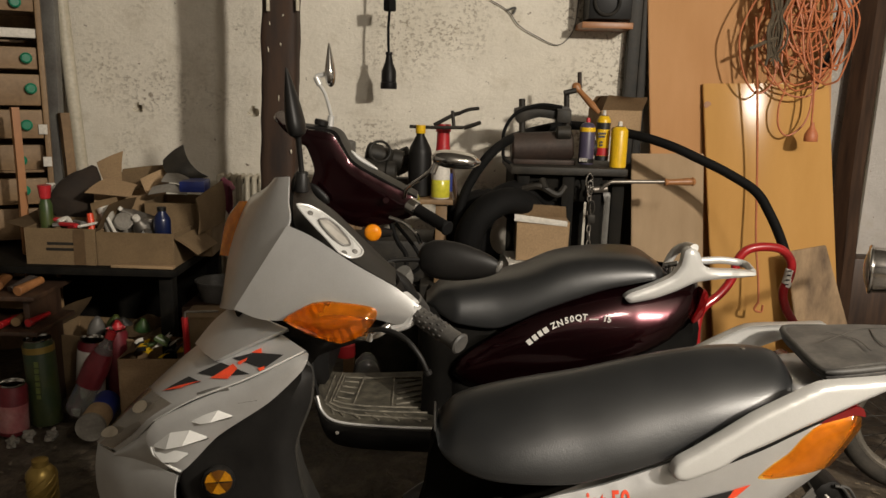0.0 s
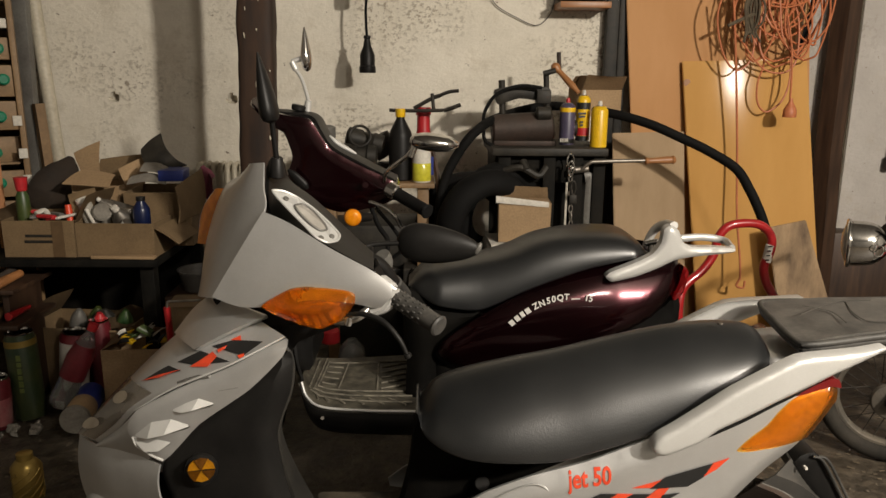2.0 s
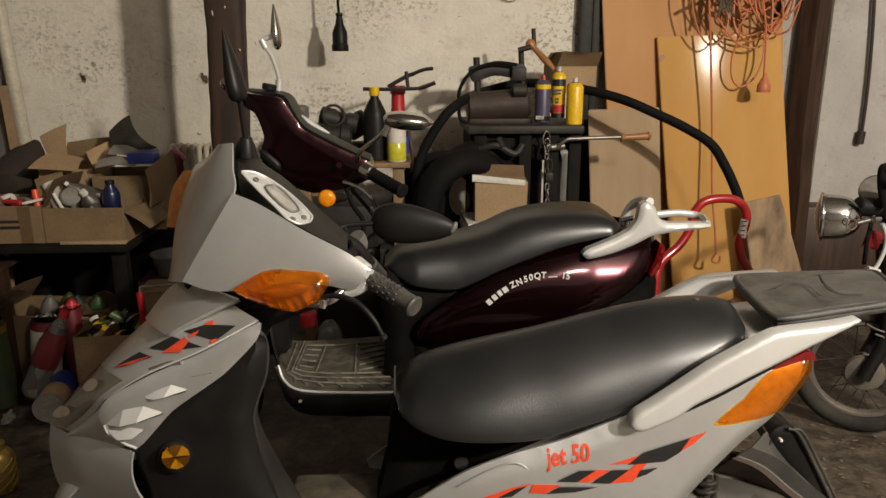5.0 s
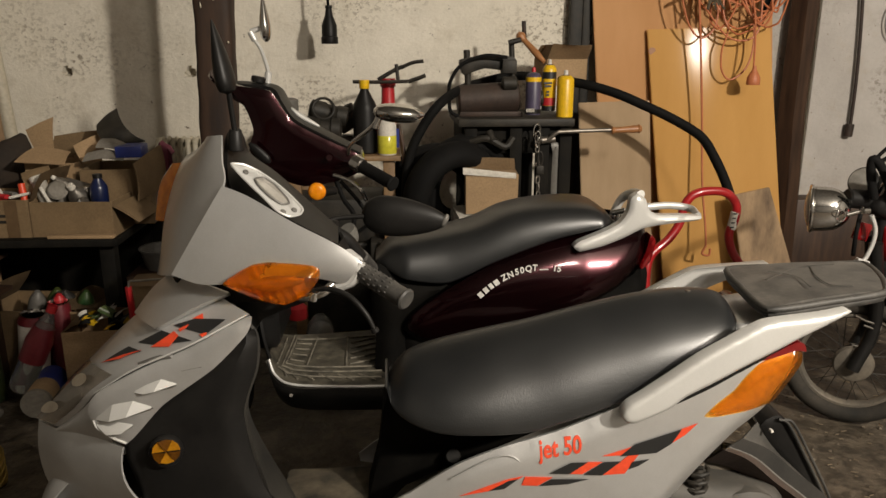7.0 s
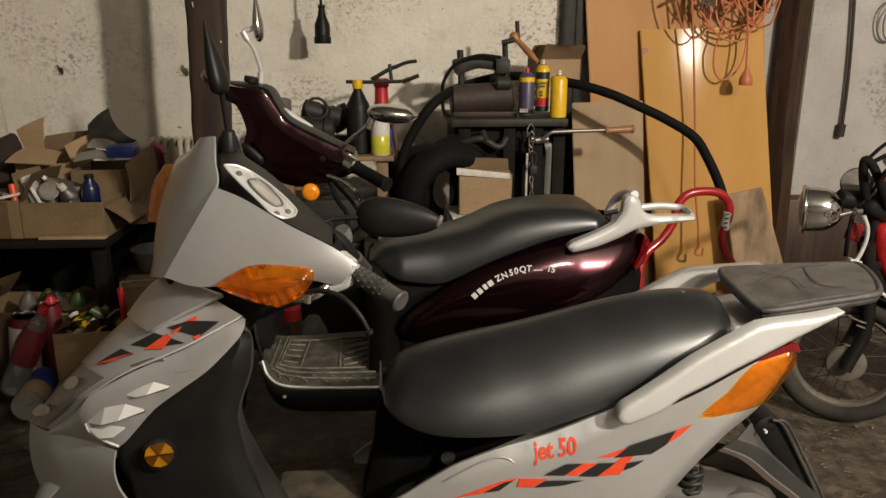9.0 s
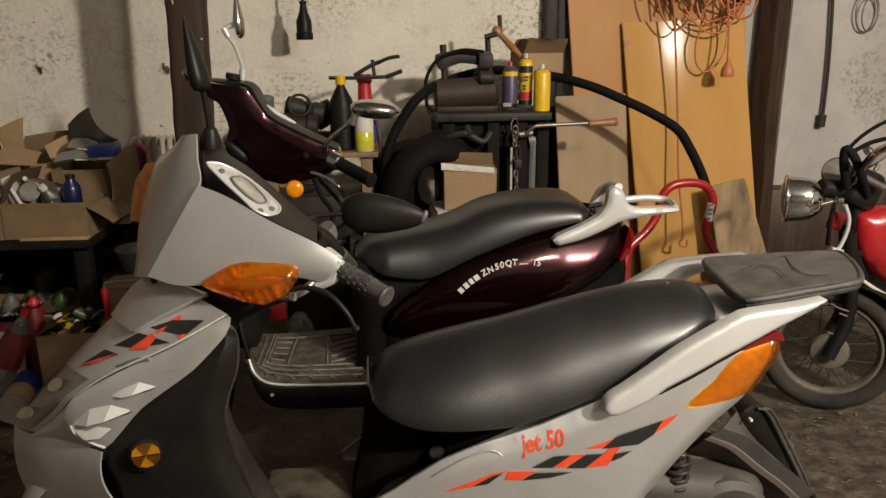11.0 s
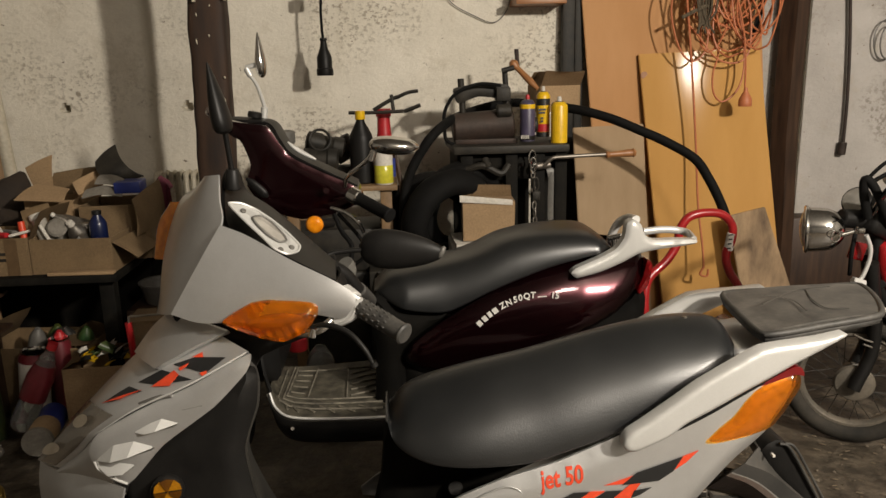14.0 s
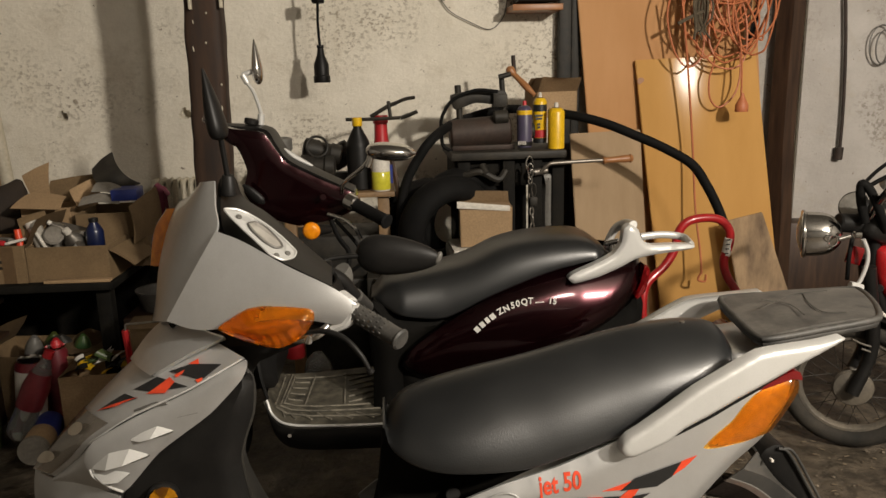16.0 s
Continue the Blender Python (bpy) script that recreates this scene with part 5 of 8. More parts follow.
box(bm, (0.04, 0.03, 0.03), pose(*(0.797, 2.260, 0.764)), 0.006)
part("latch", bm, chrome, mar, "chrome seat latch")
# footboard
fa = [(-0.309, 2.160, 0.388), (-0.289, 2.140, 0.346), (-0.238, 2.120, 0.323), (-0.100, 2.120, 0.312), (0.063, 2.120, 0.309)]
fb = [(-0.352, 2.500, 0.338), (-0.291, 2.520, 0.323), (-0.212, 2.530, 0.319), (-0.112, 2.540, 0.320), (0.061, 2.540, 0.329)]
bm = B()
skin(bm, fa, fb, (0, 0, 0), 6, 10, 0.012)
foot = part("footboard", bm, material("scuffed_footboard", (0.018, 0.017, 0.014), 0.5, 0, (0.15, 0.135, 0.10), 19, 0.6, 0.3, 60), mar, "dusty ribbed black footboard")


def on_foot(s, r):
    a, b = spline(fa, 6), spline(fb, 6)
    i = min(len(a) - 1.001, s * (len(a) - 1))
    k, f = int(i), i - int(i)
    return a[k].lerp(a[k + 1], f).lerp(b[k].lerp(b[k + 1], f), r) + Vector((0, 0, 0.003))


rib_dust = material("rib_dust", (0.24, 0.215, 0.165), 0.8, 0, (0.06, 0.055, 0.045), 30, 0.5, 0.1, 150)
ribs = [((0.30, 0.95), (0.30, 0.22)), ((0.30, 0.22), (0.95, 0.22)), ((0.34, 0.90), (0.34, 0.30)), ((0.34, 0.30), (0.92, 0.30)), ((0.55, 0.90), (0.55, 0.30)), ((0.78, 0.90), (0.78, 0.30)), ((0.36, 0.86), (0.92, 0.86)),
        ((0.22, 0.9), (0.22, 0.2)), ((0.25, 0.15), (0.95, 0.12))]
ribs += [((0.34 + 0.1 * k, 0.18), (0.42 + 0.1 * k, 0.08)) for k in range(6)] + [((0.80, 0.35 + 0.1 * k), (0.92, 0.42 + 0.1 * k)) for k in range(5)] + [((0.37, 0.4 + 0.12 * k), (0.52, 0.4 + 0.12 * k)) for k in range(4)]
bm = B()
for (s0, r0), (s1, r1) in ribs:
    tube(bm, [on_foot(s0 + (s1 - s0) * k / 4, r0 + (r1 - r0) * k / 4) for k in range(5)], 0.0032, 6, 1)
part("ribs", bm, rib_dust, foot)
bm = B()
tube(bm, [Vector(p) + Vector((0, -0.004, 0.0)) for p in fa], 0.004, 8, 6)
part("edge_trim", bm, rail_paint, foot, "worn bright edge trim")
bm = B()
skin(bm, [Vector(p) + Vector((0, -0.006, -0.008)) for p in fa], [Vector(p) + Vector((0.01, 0.02, -0.085)) for p in fa], (0, -0.012, 0), 6, 5, 0.006)
skirt = part("side_skirt", bm, black_plastic, mar)
bm = B()
rod(bm, (-0.242, 2.115, 0.288), (-0.239, 2.090, 0.300), 0.006, 12)
part("bolt", bm, chrome, skirt)
bm = B()
skin(bm, [(-0.309, 2.160, 0.388), (-0.325, 2.160, 0.461), (-0.338, 2.180, 0.563), (-0.354, 2.220, 0.694), (-0.367, 2.250, 0.829)], [(-0.352, 2.500, 0.338), (-0.371, 2.520, 0.424), (-0.378, 2.520, 0.528), (-0.376, 2.520, 0.691), (-0.372, 2.500, 0.815)], (-0.02, 0, 0), 6, 8, 0.008)
part("leg_shield", bm, black_plastic, mar)
# Black in place of maroon: the shadow here is in the colour.
bm = B()
panel(bm, [(-0.367, 0.829), (-0.323, 0.847), (-0.299, 0.695), (-0.286, 0.407), (-0.347, 0.387), (-0.512, 0.385), (-0.574, 0.532), (-0.492, 0.742)], 2.22, 0.26, 0.03, 0.05, 3, 0.03)
part("shaded_apron", bm, black_plastic, mar)
# wheels, engine
for wx, nm in ((-0.62, "front_wheel"), (0.86, "rear_wheel")):
    bm = B()
    ring(bm, Matrix.Translation((wx, MY, 0.225)) @ pose(0, 0, 0, 90, 0, 0), 0.17, 0.055, 48, 16)
    w = part(nm, bm, rubber, mar)
    bm = B()
    lathe(bm, [(0.02, -0.035), (0.125, -0.03), (0.13, 0.03), (0.02, 0.035)], Matrix.Translation((wx, MY, 0.225)) @ pose(0, 0, 0, 90, 0, 0), 30)
    part("rim", bm, steel, w)
bm = B()
skin(bm, [(-0.85, MY - .07, 0.30), (-0.72, MY - .07, 0.45), (-0.55, MY - .07, 0.46), (-0.42, MY - .07, 0.36)], [(-0.85, MY + .07, 0.30), (-0.72, MY + .07, 0.45), (-0.55, MY + .07, 0.46), (-0.42, MY + .07, 0.36)], (0, 0, 0.02), 5, 6, 0.005)
part("front_mudguard", bm, maroon, mar)
bm = B()
tube(bm, [(-0.61, MY, 0.24), (-0.50, MY, 0.55), (-0.36, MY, 0.95)], 0.035, 12, 4)
part("steering_column", bm, dark_iron, mar)
bm = B()
box(bm, (0.50, 0.2, 0.2), pose(0.66, MY, 0.33, 0, 8, 0), 0.05, 3)
part("engine", bm, dark_iron, mar)
# handlebar cowl
mc_out = [(-0.405, 1.193), (-0.356, 1.187), (-0.283, 1.175), (-0.253, 1.131), (-0.217, 1.083), (-0.125, 1.033), (-0.025, 0.984), (-0.019, 0.938), (-0.086, 0.908), (-0.195, 0.891), (-0.302, 0.930), (-0.351, 1.000), (-0.336, 1.062), (-0.357, 1.128)]
bm = B()
panel(bm, mc_out, lambda x, z: 2.290 + 0.02 * max(0, z - 0.98), 0.16, 0.008, 0.03, 4, 0.018)
mc = part("handlebar_cowl", bm, maroon, mar, "dark maroon handlebar cowl", 60)
bm = B()
skin(bm, [(-0.472, 2.500, 1.235), (-0.410, 2.460, 1.187), (-0.352, 2.440, 1.193), (-0.294, 2.420, 1.167)], [(-0.452, 2.400, 1.187), (-0.400, 2.360, 1.147), (-0.362, 2.340, 1.128), (-0.326, 2.330, 1.099)], (-0.02, -0.02, 0.01), 5, 6, 0.01)
part("visor", bm, maroon, mc)
bm = B()
tube(bm, [(-0.235, 2.400, 1.118), (-0.205, 2.400, 1.090), (-0.150, 2.390, 1.062)], lambda s: 0.003 + 0.007 * math.sin(3.1 * s), 8, 5, 1.2, (0, 1, 0))
part("dial_bezel", bm, rail_paint, mc, "grey dial bezel edge")
bm = B()
skin(bm, [(-0.420, 2.365, 1.196), (-0.356, 2.360, 1.192), (-0.281, 2.355, 1.181), (-0.250, 2.340, 1.136), (-0.214, 2.325, 1.089), (-0.122, 2.310, 1.040), (-0.020, 2.297, 0.991)], [(-0.420, 2.52, 1.192), (-0.356, 2.52, 1.188), (-0.281, 2.51, 1.177), (-0.250, 2.50, 1.132), (-0.214, 2.49, 1.085), (-0.122, 2.47, 1.036), (-0.020, 2.45, 0.987)], (0, 0, 0.006), 5, 6, 0.006)
part("dash_cover", bm, black_plastic, mc, "black dashboard cover")
bm = B()
blob(bm, (-0.344, 2.260, 1.028), (-0.286, 2.260, 0.969), [(0, 0.004), (0.3, 0.013), (0.8, 0.014), (1, 0.004)], 0.6)
part("switch", bm, black_plastic, mc)
bm = B()
rod(bm, (-0.331, 2.400, 1.195), (-0.327, 2.400, 1.213), 0.022, 16)
part("cap", bm, black_plastic, mc)
bm = B()
rod(bm, (-0.113, 2.262, 0.982), (-0.114, 2.270, 0.981), 0.011, 14)
part("badge", bm, maroon, mc)
bm = B()
rod(bm, (-0.042, 2.240, 0.975), (-0.014, 2.220, 0.962), 0.024, 18)
part("grip_collar", bm, chrome, mar)
bm = B()
mg0, mg1 = Vector((-0.021, 2.230, 0.963)), Vector((0.071, 2.130, 0.927))
rod(bm, mg0, mg1, 0.019, 20, 0.019)
rod(bm, mg1, mg1 + (mg1 - mg0) * 0.06, 0.022, 20)
part("grip", bm, rubber, mar)
bm = B()
tube(bm, [(-0.098, 2.220, 0.937), (-0.054, 2.190, 0.927), (-0.019, 2.170, 0.902), (-0.002, 2.160, 0.871)], 0.006, 8, 5)
part("brake_lever", bm, chrome, mar)
bm = B()
tube(bm, [(-0.057, 2.260, 0.992), (-0.046, 2.240, 1.026), (0.011, 2.200, 1.073), (0.034, 2.190, 1.101)], 0.006, 10, 5)
rod(bm, (0.025, 2.190, 1.074), (0.040, 2.190, 1.114), 0.010, 12)
ms = part("mirror_stem", bm, chrome, mar)
bm = B()
blob(bm, (0.023, 2.200, 1.123), (0.166, 2.200, 1.110), [(0, 0.006), (0.1, 0.020), (0.4, 0.027), (0.8, 0.022), (1, 0.006)], 2.0, (0.1, 0, 1))
part("mirror_head", bm, chrome, ms, "chrome oval mirror")
bm = B()
tube(bm, [(-0.304, 2.440, 1.207), (-0.308, 2.455, 1.233), (-0.330, 2.490, 1.290), (-0.349, 2.5, 1.319)], 0.006, 10, 4)
rod(bm, (-0.349, 2.5, 1.319), (-0.362, 2.5, 1.346), 0.010, 12)
rod(bm, (-0.362, 2.5, 1.346), (-0.329, 2.5, 1.356), 0.008, 12)
rod(bm, (-0.310, 2.440, 1.176), (-0.304, 2.440, 1.225), 0.011, 12)
# Pale paint in place of chrome: the bright reflection is in the colour.
ms = part("mirror_stem", bm, rail_paint, mar, "chrome mirror stem, its lit look put into pale paint")
bm = B()
blob(bm, (-0.313, 2.500, 1.315), (-0.319, 2.500, 1.453), [(0, 0.004), (0.10, 0.014), (0.35, 0.0175), (0.8, 0.008), (1, 0.002)], 1.6, (1, 0, 0))
part("mirror_head", bm, chrome, ms, "chrome mirror seen edge on")
bm = B()
lathe(bm, [(0.004, -0.014), (0.020, -0.010), (0.026, 0.0), (0.022, 0.012), (0.008, 0.018)], Matrix.Translation((-0.144, 2.170, 0.899)) @ pose(0, 0, 0, 90, 0, 0), 24, 3)
mi = part("turn_signal", bm, orange_lens, mar, "round amber turn signal")
bm = B()
rod(bm, (-0.138, 2.180, 0.897), (-0.098, 2.240, 0.887), 0.017, 16, 0.012)
part("signal_stem", bm, black_plastic, mi)
bm = B()
tube(bm, [(-0.151, 2.500, 0.994), (-0.093, 2.450, 0.832), (-0.053, 2.420, 0.763), (-0.088, 2.400, 0.651)], 0.008, 8, 5)
tube(bm, [(-0.085, 2.300, 0.906), (-0.022, 2.300, 0.827), (-0.004, 2.320, 0.768), (-0.085, 2.350, 0.703)], 0.006, 8, 5)
part("cables", bm, rubber, mar)

# ---- the workbench at the back wall ----
bench = base_of("workbench", (0.692, 3.500, 0.254), "dark greasy iron workbench against the wall", "workbench")
bz = (0.597, 3.280, 0.998)[2]
bx0, bx1 = (0.362, 3.280, 0.984)[0], (0.875, 3.280, 0.998)[0]
bm = B()
box(bm, (bx1 - bx0, 0.50, 0.035), pose((bx0 + bx1) / 2, 3.53, bz - 0.0175), 0.006)
part("top", bm, dark_iron, bench)
for x in (bx0 + 0.06, bx0 + 0.26, bx1 - 0.13, bx1 - 0.03):
    for y in (3.34, 3.72):
        bm = B()
        box(bm, (0.055, 0.055, bz - 0.035), pose(x, y, (bz - 0.035) / 2), 0.004)
        part("leg", bm, black_iron_and_shade, bench)
bm = B()
box(bm, (bx1 - bx0 - 0.04, 0.40, 0.12), pose((bx0 + bx1) / 2, 3.55, bz - 0.10), 0.006)
part("apron", bm, black_iron_and_shade, bench)
bm = B()
box(bm, (bx1 - bx0 - 0.06, 0.42, 0.025), pose((bx0 + bx1) / 2, 3.53, 0.36), 0.004)
part("shelf", bm, dark_iron, bench)
bm = B()
tube(bm, [(0.786, 3.330, 0.864), (0.812, 3.330, 0.859), (0.811, 3.330, 0.735), (0.812, 3.330, 0.652)], 0.022, 8, 4, 0.3, (0, 1, 0))
part("bracket", bm, lead_grey, bench)
bm = B()
rod(bm, (0.499, 3.300, 0.941), (0.514, 3.270, 0.902), 0.018, 12)
tube(bm, [(0.418, 3.300, 0.896), (0.490, 3.280, 0.913), (0.567, 3.280, 0.877), (0.605, 3.300, 0.913)], 0.016, 8, 4)
part("clamp_gear", bm, dark_iron, bench)

# padlock and shackle hanging at the bench front
lk = base_of("padlock", (0.715, 3.250, 0.885), "steel shackle with a dark padlock hanging from the bench", "padlock")
bm = B()
lc = Vector((0.706, 3.250, 0.912))
tube(bm, [lc + Vector((0.012 * math.cos(a), 0, 0.034 * math.sin(a))) for a in (2 * math.pi * k / 14 for k in range(14))], 0.0045, 8, 2, 1, (0, 1, 0), True)
part("shackle", bm, chrome, lk, "bright steel shackle")
bm = B()
lc = Vector((0.719, 3.250, 0.828))
tube(bm, [lc + Vector((0.011 * math.cos(a), 0, 0.030 * math.sin(a))) for a in (2 * math.pi * k / 14 for k in range(14))], 0.0045, 8, 2, 1, (0, 1, 0), True)
box(bm, (0.034, 0.018, 0.04), pose(*(0.720, 3.250, 0.778)), 0.005)
part("lock_body", bm, dark_iron, lk)
# vice with a lever on the bench
vice = base_of("press_vice", (0.521, 3.450, 0.991), "old brown iron press with a wooden lever", "press")
bm = B()
rod(bm, (0.372, 3.450, 1.065), (0.651, 3.450, 1.083), 0.068, 28)
part("cylinder", bm, rust_iron, vice, "brown iron cylinder")
bm = B()
box(bm, ((0.656, 3.450, 1.000)[0] - (0.375, 3.450, 0.993)[0], 0.13, 0.022), pose((0.520, 3.450, 1.004)[0], 3.45, bz + 0.011), 0.004)
part("base", bm, rust_iron, vice)
bm = B()
rod(bm, (0.418, 3.500, 1.287), (0.429, 3.500, 1.063), 0.015, 16)
part("column", bm, dark_iron, vice)
bm = B()
rod(bm, (0.620, 3.500, 1.325), (0.636, 3.500, 1.079), 0.013, 16)
part("column", bm, dark_iron, vice)
bm = B()
panel(bm, [(0.385, 1.243), (0.494, 1.261), (0.631, 1.255), (0.635, 1.192), (0.497, 1.206), (0.403, 1.178)], 3.46, 0.05, 0.006, 0.01, 4, 0.02)
part("bridge", bm, dark_iron, vice)
bm = B()
box(bm, (0.065, 0.06, 0.06), pose(*(0.605, 3.460, 1.214)), 0.005)
part("head", bm, dark_iron, vice)
bm = B()
rod(bm, (0.603, 3.470, 1.317), (0.659, 3.470, 1.331), 0.012, 12)
part("head", bm, dark_iron, vice)
bm = B()
tube(bm, [(0.333, 3.420, 1.066), (0.337, 3.420, 1.147), (0.389, 3.420, 1.224), (0.489, 3.420, 1.262), (0.591, 3.420, 1.255)], 0.008, 8, 6)
tube(bm, [(0.373, 3.400, 0.997), (0.338, 3.400, 1.022), (0.333, 3.420, 1.071)], 0.008, 8, 5)
part("hose", bm, rubber, vice)
bm = B()
rod(bm, (0.683, 3.550, 1.414), (0.689, 3.550, 1.332), 0.010, 12)
part("pin", bm, rust_iron, vice)
bm = B()
lathe(bm, [(0.010, 0), (0.012, 0.02), (0.016, 0.05), (0.013, 0.11), (0.013, 0.14), (0.020, 0.155), (0.021, 0.168), (0.012, 0.182)], axis((0.758, 3.420, 1.234), (0.647, 3.500, 1.361))[0], 18, 3)
part("handle", bm, handle_wood, vice, "turned wooden lever handle")
bm = B()
rod(bm, (0.701, 3.400, 1.078), (0.752, 3.400, 1.079), 0.035, 18)
part("knob", bm, dark_iron, vice)
bm = B()
rod(bm, (0.569, 3.400, 1.142), (0.633, 3.400, 1.144), 0.03, 18)
part("knob", bm, dark_iron, vice)


def spray_can(px, h, r, mat, cap, label, bands=()):
    can = base_of("spray_can", px, label, "spray can", "spray cans on the bench")
    m = Matrix.Translation(px)
    bm = B()
    lathe(bm, [(r * 0.9, 0), (r, 0.004), (r, h * 0.80), (r * 0.97, h * 0.815), (r * 0.72, h * 0.875), (r * 0.55, h * 0.89)], m, 24)
    body = part("body", bm, mat, can)
    bm = B()
    lathe(bm, [(r * 0.5, h * 0.885), (r * 0.5, h * 0.905), (r * 0.26, h * 0.91)], m, 18)
    part("collar", bm, chrome, can)
    bm = B()
    lathe(bm, [(r * 0.27, h * 0.90), (r * 0.27, h * 0.96), (r * 0.20, h)], m, 14)
    part("nozzle", bm, cap, can)
    for lo, hi, bmat in bands:
        bm = B()
        lathe(bm, [(r * 0.98, h * lo), (r * 1.012, h * lo + 0.001), (r * 1.012, h * hi - 0.001), (r * 0.98, h * hi)], m, 24)
        part("band", bm, bmat, body)
    return can, body


purple = material("violet_print", (0.075, 0.06, 0.11), 0.4, 0, (0.05, 0.045, 0.075), 30, 0.6, 0.0)
_, sb = spray_can((0.701, 3.360, 1.008), 0.205, 0.034, purple, red_plastic, "violet and yellow spray can with a red cap", [(0.70, 0.80, yellow_paint), (0.03, 0.13, black_plastic)])
bm = B()
q = Vector((0.680, 3.325, 1.030))
for k in range(7):
    box(bm, (0.0022 if k % 2 else 0.0035, 0.001, 0.016), Matrix.Translation(q + Vector((0.0052 * k - 0.012, -0.0005 + 0.0004 * abs(k - 3), 0))), 0)
part("bar", bm, paper_white, sb)
_, wb = spray_can((0.783, 3.420, 1.022), 0.225, 0.031, yellow_paint, paper_white, "yellow spray can with dark label and red foot", [(0.62, 0.76, decal_black), (0.0, 0.10, decal_black), (0.10, 0.26, red_plastic)])
for k, (w, z) in enumerate(((0.036, 0.53), (0.030, 0.47), (0.012, 0.36), (0.012, 0.30))):
    bm = B()
    box(bm, (w, 0.003, 0.009), Matrix.Translation(Vector((0.772, 3.389, 1.025)) + Vector((0, 0, 0.225 * z))), 0)
    part("bar", bm, decal_black, wb)
spray_can((0.844, 3.360, 0.996), 0.205, 0.037, yellow_paint, paper_white, "plain yellow spray can with a white nozzle")


def carton_box(name, place, size, turn, label, mat=carton, flaps=(), tilt=0, open_top=True):
    """A cardboard box with real walls, and flaps: (side, degrees opened, length)."""
    w, d, h = size
    t = 0.004
    root = base_of(name, place, label, "box")
    m = Matrix.Translation(place) @ pose(0, 0, 0, tilt, 0, turn)
    bm = B()
    box(bm, (w, d, t), m @ pose(0, 0, t / 2), 0)
    for sx in (-1, 1):
        box(bm, (t, d, h), m @ pose(sx * (w - t) / 2, 0, h / 2), 0.001, 1)
        box(bm, (w - 2 * t, t, h), m @ pose(0, sx * (d - t) / 2, h / 2), 0.001, 1)
    if not open_top:
        box(bm, (w, d, t), m @ pose(0, 0, h - t / 2), 0)
    for v in bm.verts:
        v.co += Vector((noise.noise(v.co * 7), noise.noise(v.co * 7 + Vector((9, 0, 0))), 0)) * 0.004
    part("carton_body", bm, mat, root)
    for s, deg, ln in flaps:
        bm = B()
        span = w if s in "fb" else d
        mm = m @ {"f": pose(0, -d / 2, h, 0, 0, 0), "b": pose(0, d / 2, h, 0, 0, 180), "l": pose(-w / 2, 0, h, 0, 0, -90), "r": pose(w / 2, 0, h, 0, 0, 90)}[s] @ pose(0, 0, 0, deg - 90, 0, 0)
        n = 6
        g = [[bm.verts.new(mm @ Vector((span * (i / n - 0.5) * (1 - 0.05 * j / 3), 0.010 * math.sin(j * 0.9 + i * 0.5) * j / 3, ln * j / 3))) for j in range(4)] for i in range(n + 1)]
        fs = [bm.faces.new((g[i][j], g[i + 1][j], g[i + 1][j + 1], g[i][j + 1])) for i in range(n) for j in range(3)]
        bmesh.ops.solidify(bm, geom=fs, thickness=t)
        part("flap", bm, mat, root)
    return root


carton_box("cardboard_box", (0.875, 3.620, 1.125), (0.20, 0.16, 0.12), 12, "open brown cardboard box on the bench", carton_light, [("f", 128, 0.085), ("b", 40, 0.09), ("l", 60, 0.07)])
# carton and papers on the lower stack
carton_box("cardboard_box", (0.484, 3.100, 0.632), (0.215, 0.13, 0.165), -3, "light brown cardboard box with a white paper strip", carton_light, [("b", 80, 0.05)], 0, False)
bm = B()
sp = [Vector((0.360, 3.030, 0.827)), Vector((0.578, 3.030, 0.802))]
skin(bm, [sp[0], sp[1]], [sp[0] + Vector((0, -0.001, -0.028)), sp[1] + Vector((0, -0.001, -0.022))], (0, -0.002, 0), 6, 3, 0.001)
thing("paper_strip", bm, paper_white, "white paper strip taped along the box", "paper")
stack_z = (0.485, 3.100, 0.629)[2]
bm = B()
box(bm, (0.34, 0.28, stack_z - 0.02), pose((0.497, 3.120, 0.625)[0], 3.13, (stack_z - 0.02) / 2), 0.01)
thing("storage_crate", bm, paper_white, "pale closed crate under the cardboard box", "crate")
bm = B()
box(bm, (0.32, 0.24, 0.018), pose((0.497, 3.120, 0.625)[0], 3.12, stack_z - 0.010, 0, 0, 2), 0.002)
thing("paper_stack", bm, paper_white, "white stack of papers under a box", "papers")

# tyres
for c, r, w, tilt in (((0.330, 3.220, 0.690), 0.175, 0.055, 14), ((0.265, 3.320, 0.640), 0.200, 0.05, -10), ((0.400, 3.380, 0.700), 0.185, 0.05, 12)):
    t = base_of("scooter_tyre", (c[0], c[1], 0), "worn black scooter tyre leaning at the bench", "tyre", "old tyres")
    bm = B()
    ring(bm, Matrix.Translation(c) @ pose(0, 0, 0, 90 + tilt, 0, tilt * 2), r, w, 48, 16, 1.25)
    part("carcass", bm, rubber, t)
bm = B()
box(bm, (0.62, 0.30, (0.294, 3.250, 0.479)[2]), pose((0.282, 3.250, 0.478)[0], 3.34, (0.294, 3.250, 0.479)[2] / 2), 0.01)
thing("tyre_chest", bm, dark_iron, "dark low chest carrying old tyres", "chest")

# thick black hose in an arc
bm = B()
